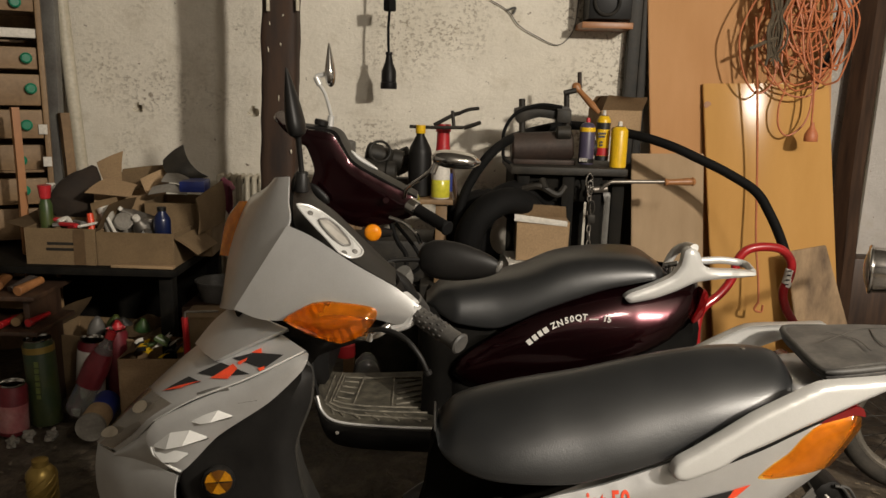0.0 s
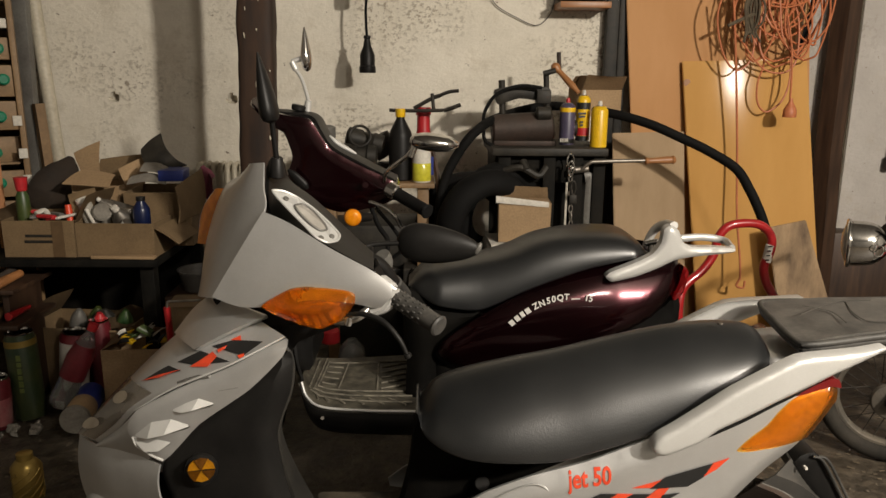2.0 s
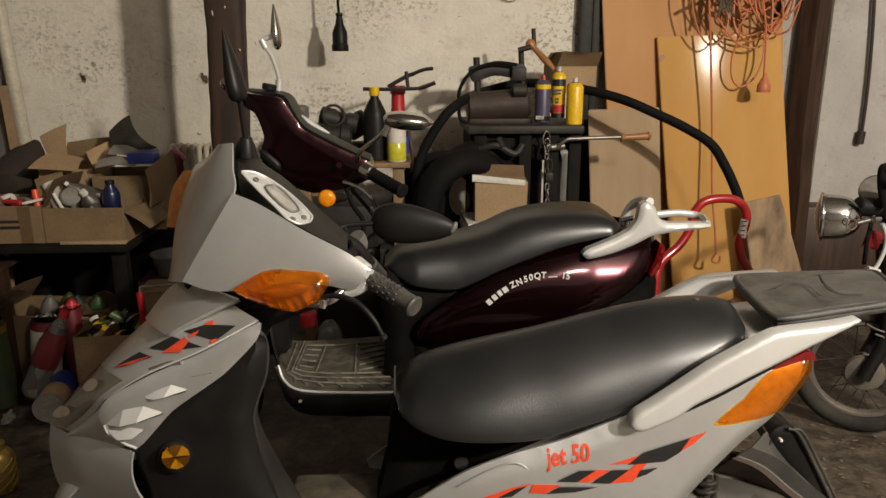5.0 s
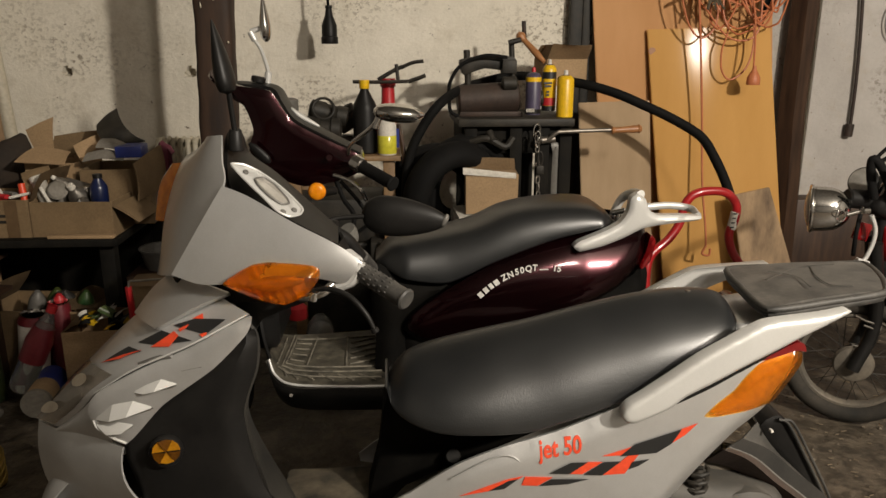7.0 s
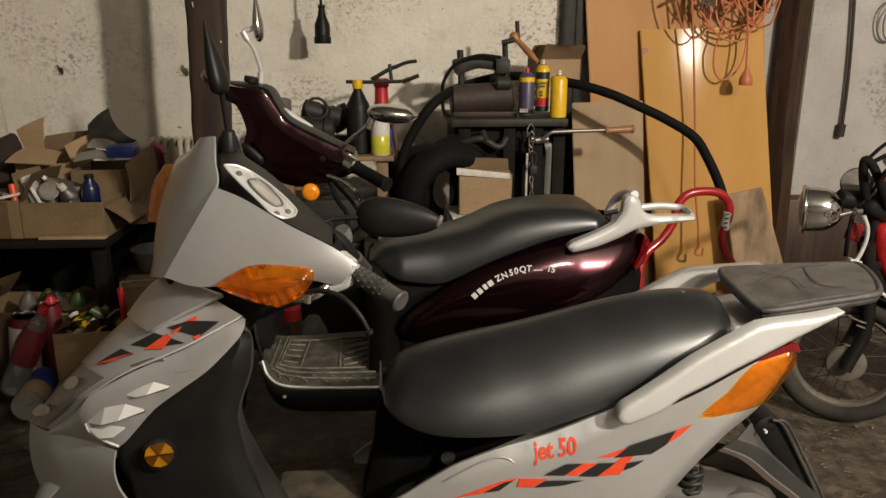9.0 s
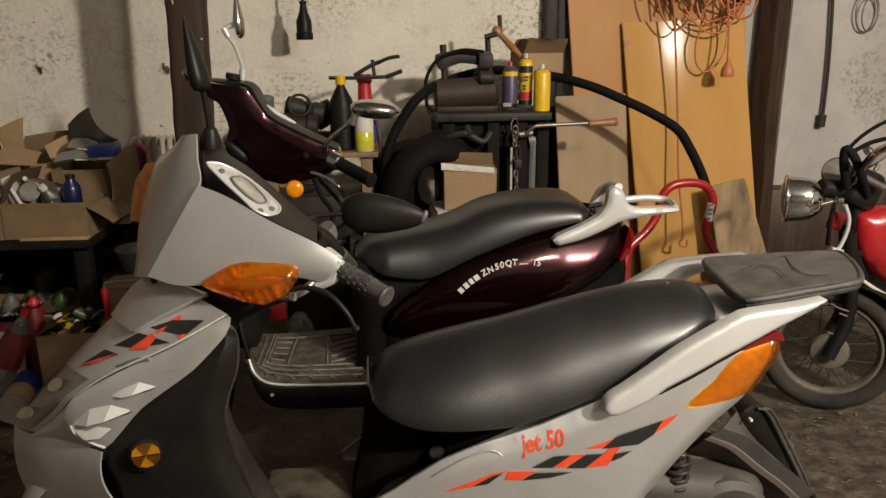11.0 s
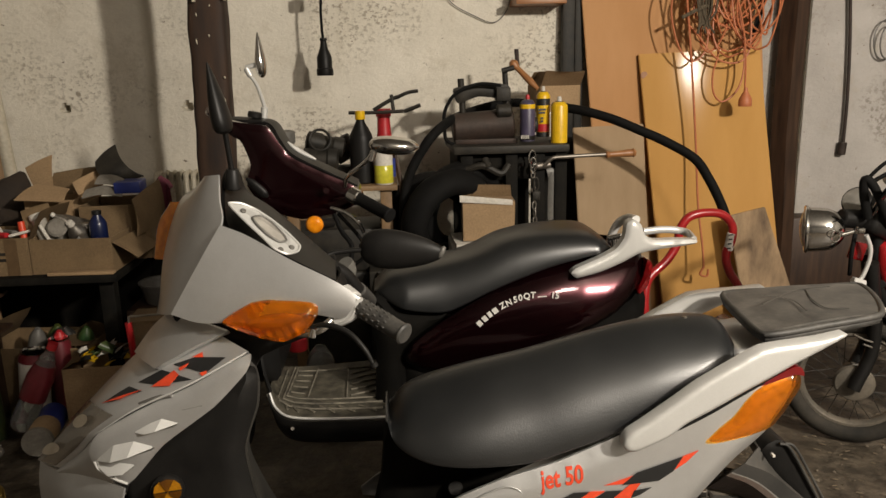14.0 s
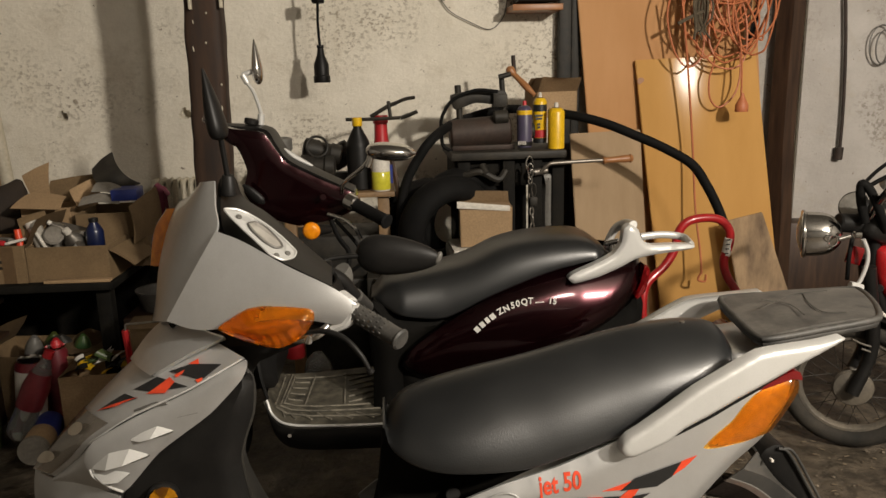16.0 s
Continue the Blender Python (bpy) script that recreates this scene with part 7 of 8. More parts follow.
for k, (w, z) in enumerate(((0.11, 0.085), (0.12, 0.062))):
    bm = B()
    box(bm, (w, 0.001, 0.011), pose((ax0 + ax1) / 2 + 0.005, TY + 0.0285, tz + z), 0)
    part("bar", bm, dark_iron, abox)
bm = B()
box(bm, (0.045, 0.0012, 0.142), pose((ax0 + ax1) / 2 + 0.075, TY + 0.0285, tz + 0.072), 0)
part("tape", bm, material("brown_tape", (0.13, 0.08, 0.04), 0.35, 0, None, 12, 0.4, 0.05), abox)
bbox = carton_box("cardboard_box", ((bx_0 + bx_1) / 2, TY + 0.02 + 0.16, tz), (bx_1 - bx_0, 0.30, 0.135), -2, "open cardboard box full of jars and spray cans", carton, [("l", 60, 0.12)])
bm = B()
skin(bm, [(-0.979, 2.870, 0.717), (-0.955, 3.080, 0.724)], [(-0.884, 2.850, 0.660), (-0.877, 3.080, 0.658)], (0, 0, 0.004), 6, 5, 0.004)
part("flap", bm, carton, bbox)


def loose_flap(root, a, b, c, d, mat, curl=(0, -0.008, 0.004)):
    """A bent cardboard flap between four corners."""
    bm = B()
    skin(bm, [a, tuple((Vector(a) + Vector(b)) / 2 + Vector((0, 0, 0.003))), b], [d, tuple((Vector(d) + Vector(c)) / 2), c], curl, 4, 5, 0.004)
    part("flap", bm, mat, root)


loose_flap(bbox, (-1.358, 3.000, 0.825), (-1.267, 3.040, 0.849), (-1.244, 3.020, 0.816), (-1.293, 2.920, 0.726), carton)
cbox = carton_box("cardboard_box", (-1.300, 3.265, tz), (0.20, 0.26, 0.245), -4, "open cardboard box with folded flaps", carton_light)
loose_flap(cbox, (-1.493, 3.380, 0.954), (-1.373, 3.380, 1.008), (-1.378, 3.360, 0.873), (-1.450, 3.360, 0.852), carton_light)
loose_flap(cbox, (-1.354, 3.160, 0.909), (-1.229, 3.160, 0.885), (-1.217, 3.060, 0.848), (-1.406, 3.060, 0.861), carton_light, (0, 0, 0.008))
loose_flap(cbox, (-1.395, 3.420, 0.922), (-1.183, 3.420, 0.948), (-1.188, 3.395, 0.837), (-1.401, 3.395, 0.831), carton)
dbox = carton_box("cardboard_box", (-1.045, 3.215, tz), (0.27, 0.27, 0.225), 4, "large open cardboard box behind the jars", carton)
loose_flap(dbox, (-1.232, 3.200, 0.906), (-1.135, 3.300, 0.956), (-1.142, 3.280, 0.856), (-1.195, 3.180, 0.830), carton_light)
loose_flap(dbox, (-0.935, 3.000, 0.859), (-0.884, 3.200, 0.910), (-0.881, 3.200, 0.733), (-0.930, 3.000, 0.713), carton, (0.01, 0, 0))
bm = B()
box(bm, (bx_1 - bx_0 - 0.06, 0.03, 0.012), pose((bx_0 + bx_1) / 2 + 0.03, 2.862, tz + 0.006, 0, 0, -2), 0.002)
thing("cardboard_strip", bm, carton_light, "folded cardboard strip lying under the box", "cardboard")

# things in the boxes
bm = B()
a, b = (-1.250, 2.950, 0.725), (-1.286, 2.965, 0.818)
m, ln = axis(a, b)
lathe(bm, [(0.025, -0.03), (0.027, 0), (0.027, ln * 0.8), (0.024, ln * 0.9), (0.024, ln)], m, 20)
jar = base_of("plastic_jar", a, "clear plastic jar with a white lid", "jar")
part("jar_body", bm, material("milky_plastic", (0.34, 0.32, 0.28), 0.25, 0, (0.36, 0.33, 0.28), 10, 0.5, 0.0), jar)
bm = B()
lathe(bm, [(0.028, ln * 0.82), (0.029, ln * 0.83), (0.029, ln * 1.02), (0.025, ln * 1.04)], m, 20)
part("lid", bm, paper_white, jar)
for a, b, r in (((-1.131, 2.965, 0.732), (-1.146, 2.925, 0.786), 0.038), ((-1.200, 3.000, 0.780), (-1.232, 2.985, 0.812), 0.024)):
    c = base_of("spray_can", a, "silver spray can lying among the jars", "spray can")
    bm = B()
    m, ln = axis(a, b)
    lathe(bm, [(r, -0.05), (r, 0), (r * 0.93, ln * 0.4), (r * 0.5, ln * 0.75), (r * 0.42, ln * 0.9)], m, 20, 1)
    part("body", bm, steel, c)
    bm = B()
    lathe(bm, [(r * 0.4, ln * 0.88), (r * 0.36, ln * 1.15), (r * 0.15, ln * 1.2)], m, 14)
    part("cap", bm, paper_white, c)
bm = B()
a = Vector((-1.198, 2.930, 0.772))
lathe(bm, [(0.036, 0), (0.038, 0.004), (0.030, 0.012)], Matrix.Translation(a) @ pose(0, 0, 0, 60, 20, 0), 24)
thing("plastic_saucer", bm, grey_paper, "round grey plastic saucer in the box", "saucer")
bm = B()
skin(bm, [(-1.204, 3.030, 0.806), (-1.069, 3.010, 0.770)], [(-1.180, 2.985, 0.700), (-1.058, 2.975, 0.695)], (0, -0.01, 0), 5, 5, 0.002)
thing("metal_sheet", bm, steel, "small grey metal sheet in the box", "sheet")
bm = B()
rod(bm, (-1.217, 2.905, 0.715), (-1.257, 2.920, 0.786), 0.007, 12)
thing("white_tube", bm, paper_white, "thin white plastic tube leaning in the box", "tube")
for a, b, r, mt, lb in (((-1.112, 2.980, 0.691), (-1.112, 2.980, 0.775), 0.024, steel, "small steel tin standing in the box"), ((-1.216, 3.000, 0.694), (-1.216, 3.000, 0.759), 0.026, grey_paper, "grey plastic pot standing in the box"), ((-1.139, 2.920, 0.684), (-1.092, 2.900, 0.739), 0.018, rail_paint, "pale spray can lying in the box"), ((-1.327, 3.020, 0.677), (-1.332, 3.020, 0.739), 0.022, dark_iron, "dark tin standing in the box")):
    root = base_of("small_tin", a, lb, "tin")
    bm = B()
    m, ln = axis(a, b)
    lathe(bm, [(r, -0.03), (r, ln * 0.9), (r * 0.94, ln * 0.95), (r * 0.94, ln)], m, 18)
    part("body", bm, mt, root)
    bm = B()
    lathe(bm, [(r * 0.9, ln * 0.97), (r * 0.96, ln * 0.98), (r * 0.92, ln * 1.03), (r * 0.5, ln * 1.05)], m, 18)
    part("lid", bm, steel, root)
bottle("blue_bottle", (-1.050, 2.940, 0.700), 0.132, 0.033, navy_plastic, black_plastic, "dark blue plastic bottle in the box", 0.45)
fn = base_of("red_funnel_bottle", (-1.512, 2.950, 0.690), "green bottle with a red funnel cap", "bottle")
bm = B()
lathe(bm, [(0.024, -0.08), (0.026, 0.0), (0.024, 0.06), (0.014, 0.085)], Matrix.Translation((-1.512, 2.950, 0.770)), 18)
part("body", bm, leaf_green, fn)
bm = B()
lathe(bm, [(0.010, 0.075), (0.020, 0.085), (0.024, 0.12), (0.026, 0.135)], Matrix.Translation((-1.512, 2.950, 0.770)), 18)
part("funnel", bm, red_plastic, fn)
rng = random.Random(9)
for k in range(12):
    a = Vector((-1.462, 2.935, 0.752)) + Vector((0.0135 * k, rng.uniform(-0.04, 0.08), rng.uniform(-0.01, 0.008)))
    bm = B()
    tube(bm, [a, a + Vector((rng.uniform(-.04, .04), rng.uniform(-.03, .03), rng.uniform(0, .02))), a + Vector((rng.uniform(-.05, .05), rng.uniform(-.03, .03), 0.01))], rng.uniform(0.008, 0.014), 8, 4, 0.7)
    thing("small_packet", bm, (paper_white, red_plastic, leaf_green, lead_grey)[k % 4], ("crumpled white paper packet in the box", "red plastic packet in the box", "green packet in the box", "grey packet in the box")[k % 4], "packet")
bm = B()
rod(bm, (-1.322, 2.925, 0.720), (-1.332, 2.935, 0.800), 0.014, 14, 0.012)
thing("orange_tube", bm, decal_red, "orange plastic tube standing in the box", "tube")
# dark moulded piece, tray, papers, cloth, dark bag
bm = B()
skin(bm, [(-1.163, 3.300, 0.978), (-1.124, 3.320, 1.019), (-1.087, 3.340, 1.044)], [(-1.080, 3.250, 0.904), (-1.014, 3.250, 0.910), (-0.957, 3.250, 0.922)], (0, -0.06, -0.01), 6, 10, 0.006)
thing("mudguard_piece", bm, dark_iron, "dark curved mudguard piece on the boxes", "mudguard")
bm = B()
box(bm, (0.10, 0.12, 0.045), pose(*(-0.972, 3.120, 0.898), 0, 0, 5), 0.004)
thing("blue_tray", bm, blue_plastic, "small blue plastic tray in the box", "tray")
for p, q, r_, sh_ in (((-1.106, 3.100, 0.911), (-0.972, 3.080, 0.884), 0.07, 0), ((-1.143, 3.050, 0.863), (-0.986, 3.050, 0.865), 0.06, 1)):
    bm = B()
    p, q = Vector(p), Vector(q)
    skin(bm, [p, p.lerp(q, 0.5) + Vector((0, 0, 0.012)), q], [p + Vector((0.01, r_, 0.03)), p.lerp(q, .5) + Vector((0, r_, 0.04)), q + Vector((0, r_, 0.02))], (0, 0, 0.01), 5, 5, 0.002)
    thing("paper_sheet", bm, grey_paper, "crumpled grey paper lying in the box", "paper")
bm = B()
cl = [Vector((-0.915 + 0.012 * k, 3.225 + 0.014 * math.sin(k * 1.9), 0.915 - 0.012 * abs(k - 2))) for k in range(7)]
loft(bm, [[p + Vector((0, 0.05, 0.004)) for p in cl], cl, [p + Vector((0.004, -0.018, -0.05)) for p in cl], [p + Vector((0.008 * math.sin(3 * i), -0.016, -0.13 + 0.02 * math.sin(i * 2.2))) for i, p in enumerate(cl)]], 4, 0.004)
thing("wine_cloth", bm, cloth_wine, "wine-red rag hanging over the box edge", "rag")
bm = B()
blob(bm, (-1.573, 3.200, 0.732), (-1.476, 3.300, 0.932), [(0, 0.03), (0.2, 0.085), (0.5, 0.09), (0.8, 0.06), (1.0, 0.02)], 0.8)
for v in bm.verts:
    v.co += Vector((1, 1, 1)) * 0.02 * noise.noise(v.co * 14)
thing("dark_bag", bm, material("brown_bag", (0.016, 0.010, 0.006), 0.9, 0, (0.030, 0.019, 0.011), 12, 0.6, 0.4, 60), "dark brown crumpled bag behind the boxes", "bag")

# boxes and cans on the floor
carton_box("cardboard_box", ((-1.009, 2.720, 0.084)[0], 2.80, 0), (0.30, 0.20, (-0.991, 2.700, 0.286)[2]), 4, "brown cardboard box holding yellow packaging", carton_light, [("l", 20, 0.07), ("b", 30, 0.07), ("r", 40, 0.08)])
rng = random.Random(5)
for k in range(14):
    a = Vector((-1.125, 2.780, 0.271)) + Vector((0.0128 * k, rng.uniform(-0.03, 0.04), 0.015 * (k % 4)))
    bm = B()
    d = Vector((rng.uniform(-.05, .05), rng.uniform(-.03, .03), rng.uniform(-.01, .04)))
    skin(bm, [a, a + d], [a + Vector((rng.uniform(0, .04), 0.02, rng.uniform(0, .03))), a + d + Vector((0.02, 0.03, 0.01))], (0, -0.008, 0.006), 4, 4, 0.003)
    mt = (yellow_paint, decal_black, paper_white, leaf_green)[k % 4]
    thing("packaging_scrap", bm, mt, ("yellow plastic packaging scrap in the box", "black plastic scrap in the box", "white paper scrap in the box", "green plastic scrap in the box")[k % 4], "scrap")
carton_box("cardboard_box", ((-1.357, 3.050, 0.136)[0], 3.08, 0), (0.42, 0.26, (-1.326, 3.000, 0.280)[2]), -6, "open cardboard box of bottles beneath the table", carton, [("l", 55, 0.12), ("r", 15, 0.10)])
rng = random.Random(6)
for k, (u, v) in enumerate(((190,560), (235,556), (215,570), (165,575), (250,572), (205,560))):
    a = Vector(((-1.326, 3.000, 0.280)[0] + (u - 200) * 0.0023, 3.06 + rng.uniform(-.05, .05), (-1.326, 3.000, 0.280)[2] - 0.06))
    bm = B()
    blob(bm, a, a + Vector((rng.uniform(-.06, .06), -0.03, 0.12)), [(0, 0.02), (0.3, 0.035), (0.7, 0.03), (1, 0.01)], 1.0)
    thing("dark_bottle", bm, (leaf_green, dark_iron, red_plastic, lead_grey)[k % 4], ("green glass bottle in the box", "black bottle in the box", "red bottle in the box", "grey bottle in the box")[k % 4], "bottle")
carton_box("cardboard_box", ((-0.836, 2.750, 0.262)[0], 2.80, 0), (0.16, 0.16, (-0.820, 2.720, 0.450)[2]), 3, "small brown box beside the red handle", carton, [], 0, False)


def drink_can(place, h, r, mat, label, lean=(0, 0), band=None, name="drink_can"):
    c = base_of(name, place, label, "can", "cans on the floor")
    m = Matrix.Translation(place) @ pose(0, 0, 0, lean[0], lean[1], 0)
    bm = B()
    lathe(bm, [(r * 0.82, 0), (r, 0.008), (r, h * 0.92), (r * 0.86, h * 0.975), (r * 0.86, h), (r * 0.80, h - 0.004)], m, 26)
    body = part("body", bm, mat, c)
    bm = B()
    lathe(bm, [(r * 0.80, h - 0.010), (r * 0.86, h - 0.003), (r * 0.885, h + 0.002), (r * 0.82, h + 0.004), (r * 0.79, h - 0.003)], m, 26)
    part("lid", bm, chrome, c)
    if band:
        bm = B()
        lathe(bm, [(r * 0.99, h * band[0]), (r * 1.008, h * band[0] + 0.001), (r * 1.008, h * band[1]), (r * 0.99, h * band[1] + 0.001)], m, 26)
        part("band", bm, band[2], body)
    return c, body


pinkish = material("pink_print", (0.46, 0.24, 0.23), 0.4, 0.2, (0.34, 0.05, 0.06), 12, 0.6, 0.0)
green_tin = material("green_tin", (0.018, 0.038, 0.020), 0.35, 0.1, (0.055, 0.06, 0.018), 10, 0.5, 0.0)
green_bar = material("yellow_green_print", (0.16, 0.19, 0.05), 0.4, 0, (0.11, 0.14, 0.04), 20, 0.4, 0.0)
dull_red = material("dull_red_print", (0.17, 0.016, 0.022), 0.4, 0.1, (0.11, 0.012, 0.018), 14, 0.5, 0.0)
fz = (-1.459, 2.732, 0.000)
_, gcan = drink_can((fz[0], fz[1], 0), 0.345, 0.056, green_tin, "tall green and yellow tin can", (0, -2), (0.86, 0.93, gold))
bm = B()
for k in range(6):
    box(bm, (0.016, 0.004, 0.016 + 0.006 * (k % 2)), Matrix.Translation((fz[0] + 0.006, fz[1] - 0.057, 0.13 + 0.026 * k)), 0)
part("bar", bm, green_bar, gcan)
fz = (-1.539, 2.759, 0.000)
drink_can((fz[0], fz[1] - 0.12, 0), 0.20, 0.052, dull_red, "red and white printed drink can", (0, 3), (0.10, 0.62, pinkish))
fz = (-1.367, 2.843, 0.000)
drink_can((fz[0] + 0.01, fz[1] + 0.03, 0.03), 0.27, 0.055, dull_red, "red can with a white paper label", (0, 6), (0.15, 0.86, paper_white))
fz = (-1.263, 2.893, 0.000)
drink_can((fz[0], fz[1] + 0.05, 0.0), 0.32, 0.045, dull_red, "tall red drink can")
pet = base_of("soda_bottle", (-1.326, 2.755, 0.000), "clear plastic soda bottle with a red label", "bottle")
a, b = Vector((-1.295, 2.620, 0.087)), Vector((-1.155, 2.660, 0.394))
m, ln = axis(a, b)
bm = B()
lathe(bm, [(0.020, 0), (0.040, 0.02), (0.044, 0.05), (0.042, ln * 0.35), (0.045, ln * 0.45), (0.045, ln * 0.62), (0.030, ln * 0.82), (0.015, ln * 0.93), (0.015, ln)], m, 22, 3)
body = part("bottle_body", bm, clear_plastic, pet)
bm = B()
lathe(bm, [(0.0455, ln * 0.38), (0.0462, ln * 0.39), (0.0470, ln * 0.62), (0.036, ln * 0.78)], m, 22)
part("wrap_label", bm, dull_red, body, "red wrap label")
bm = B()
lathe(bm, [(0.017, ln * 0.95), (0.018, ln * 0.96), (0.017, ln * 1.03)], m, 16)
part("cap", bm, red_plastic, pet)
tb = base_of("paper_tube", (-1.198, 2.547, 0.000), "blue and brown paper tube with a white lid", "tube")
a, b = Vector((-1.180, 2.500, 0.097)), Vector((-1.225, 2.740, 0.088))
m, ln = axis(a, b)
bm = B()
lathe(bm, [(0.047, 0.004), (0.049, 0.008), (0.049, ln * 0.55), (0.047, ln * 0.56)], m, 26)
part("wrap", bm, carton_light, tb)
bm = B()
lathe(bm, [(0.0485, ln * 0.5), (0.0495, ln * 0.51), (0.049, ln), (0.04, ln + 0.004)], m, 26)
part("wrap", bm, blue_plastic, tb)
bm = B()
lathe(bm, [(0.046, -0.004), (0.051, -0.004), (0.052, 0.0), (0.052, 0.012), (0.049, 0.013)], m, 26)
part("lid", bm, grey_paper, tb, "round white lid")
fz = (-1.168, 2.132, 0.000)
gt = base_of("gold_can", (fz[0], fz[1], 0), "golden tin can with raised flutes", "can")
gm = Matrix.Translation(((-1.172, 2.150, 0.067)[0], 2.15, 0))
gh = (-1.169, 2.150, 0.160)[2]
bm = B()
lathe(bm, [(0.040, 0), (0.044, 0.006), (0.044, gh * 0.72), (0.032, gh * 0.82), (0.024, gh * 0.86), (0.024, gh * 0.98), (0.018, gh)], gm, 26)
part("body", bm, gold, gt)
bm = B()
for k in range(8):
    tube(bm, [gm @ Vector((0.044 * math.cos(k * .8 + h * 3), 0.044 * math.sin(k * .8 + h * 3), gh * (0.05 + 0.62 * h))) for h in (0, .2, .4, .6, .8, 1)], 0.003, 6, 3)
part("flutes", bm, gold, gt)
rng = random.Random(3)
for k, (u, v) in enumerate(((30, 770), (66, 765), (15, 785))):
    c = Vector((-1.466, 2.490, 0.000)) + Vector(((u - 20) * 0.0021, (790 - v) * 0.003 + 0.02, 0.022))
    bm = B()
    bmesh.ops.create_icosphere(bm, subdivisions=3, radius=0.027, matrix=Matrix.Translation(c))
    for vert in bm.verts:
        d = vert.co - c
        vert.co = c + d * (0.72 + 0.9 * noise.noise(vert.co * 48))
        vert.co.z = max(vert.co.z, 0.001)
    thing("crumpled_paper", bm, grey_paper, "crumpled ball of white paper on the floor", "paper ball", angle=10)
# red handle tool
rt = base_of("red_jack_handle", (-0.879, 2.660, 0.295), "red bar with a bent steel rod", "tool")
bm = B()
tube(bm, [((-0.863, 2.620, 0.311)[0], 2.62, 0.0), (-0.861, 2.620, 0.354), (-0.866, 2.620, 0.480)], 0.012, 6, 3)
part("red_bar", bm, red_paint, rt)
bm = B()
tube(bm, [(-0.864, 2.620, 0.463), (-0.863, 2.620, 0.499), (-0.838, 2.620, 0.502), (-0.744, 2.620, 0.507)], 0.004, 8, 2)
part("rod", bm, steel, rt)
# bucket under the radiator
bk = base_of("small_bucket", ((-0.942, 3.300, 0.380)[0], 3.3, 0), "grey plastic bucket on a crate", "bucket")
bm = B()
bb = (-0.943, 3.300, 0.353)
lathe(bm, [(0.075, 0.0), (0.078, 0.004), (0.098, 0.085), (0.104, 0.088), (0.104, 0.094), (0.094, 0.092), (0.072, 0.008)], Matrix.Translation(bb), 26)
part("pail", bm, lead_grey, bk)
bm = B()
box(bm, (0.26, 0.26, bb[2]), pose(bb[0], bb[1], bb[2] / 2), 0.01)
thing("dark_crate", bm, beam_wood, "dark wooden crate beneath the bucket", "crate")
# shelf of clutter at the far left
shf = base_of("low_shelf", ((-1.594, 2.750, 0.425)[0], 2.85, 0), "low wooden shelf piled with tools", "shelf")
lx = (-1.454, 2.700, 0.444)[0]
for zz in ((-1.550, 2.700, 0.370)[2], (-1.537, 2.700, 0.508)[2]):
    bm = B()
    box(bm, (0.50, 0.30, 0.018), pose(lx - 0.25, 2.85, zz), 0.003)
    part("plank", bm, beam_wood, shf)
for x in (lx - 0.06, lx - 0.48):
    bm = B()
    box(bm, (0.025, 0.24, 0.508), pose(x, 2.87, 0.254), 0.003)
    part("upright", bm, beam_wood, shf)
rng = random.Random(12)
for k in range(16):
    zz = ((-1.550, 2.700, 0.370)[2], (-1.537, 2.700, 0.508)[2])[k % 2] + 0.03
    a = Vector((lx - 0.04 - 0.025 * k, 2.76 + rng.uniform(-0.03, 0.05), zz))
    bm = B()
    rod(bm, a + Vector((0, -0.05, rng.uniform(-.01, .02))), a + Vector((rng.uniform(-.04, .04), 0.08, 0.01)), rng.uniform(0.014, 0.022), 12, rng.uniform(0.008, 0.02))
    thing("tool_handle", bm, (red_paint, handle_wood, pale_wood, rust_iron)[k % 4], ("red tool handle lying on the low shelf", "brown wooden tool handle on the shelf", "pale wooden handle on the shelf", "rusty iron handle on the shelf")[k % 4], "tool", "tools on the low shelf")
# red cap and clear bottle behind the silver cowl
rb = base_of("cleaner_bottle", ((-0.235, 2.750, 0.278)[0], 2.75, 0), "clear bottle with a red cap on the floor", "bottle")
bm = B()
lathe(bm, [(0.05, 0), (0.055, 0.01), (0.055, 0.24), (0.045, 0.28), (0.02, 0.31)], Matrix.Translation(((-0.213, 2.750, 0.279)[0], 2.75, 0)), 22)
part("body", bm, clear_plastic, rb)
bm = B()
lathe(bm, [(0.036, 0.30), (0.038, 0.305), (0.036, 0.345), (0.02, 0.36)], Matrix.Translation(((-0.296, 2.750, 0.277)[0], 2.75, 0)), 18)
part("cap", bm, red_plastic, rb)

# ---- the red moped at the right ----
mop = base_of("moped", (1.738, 2.361, 0.000), "red moped with chrome headlight and spoked wheel", "moped")
gy_ = (1.743, 2.369, 0.000)[1]
dull_rim = material("dull_rim", (0.11, 0.10, 0.085), 0.55, 0.4, (0.20, 0.17, 0.13), 16, 0.6, 0.1, 120)
wc = Vector((1.680, 2.369, 0.236))
WR = wc.z
WR = max(0.2, WR)
wc.z = WR
wm = Matrix.Translation(wc) @ pose(0, 0, 0, 90, 0, -28)
bm = B()
ring(bm, wm, WR - 0.033, 0.033, 56, 14, 1.15)
wh = part("front_wheel", bm, material("worn_tyre", (0.016, 0.015, 0.013), 0.8, 0, (0.05, 0.043, 0.034), 10, 0.6, 0.2, 120, spec=0.25), mop, "dusty black tyre on a spoked wheel")
bm = B()
ring(bm, wm, WR - 0.066, 0.014, 56, 10, 1.5)
part("rim", bm, dull_rim, wh)
bm = B()
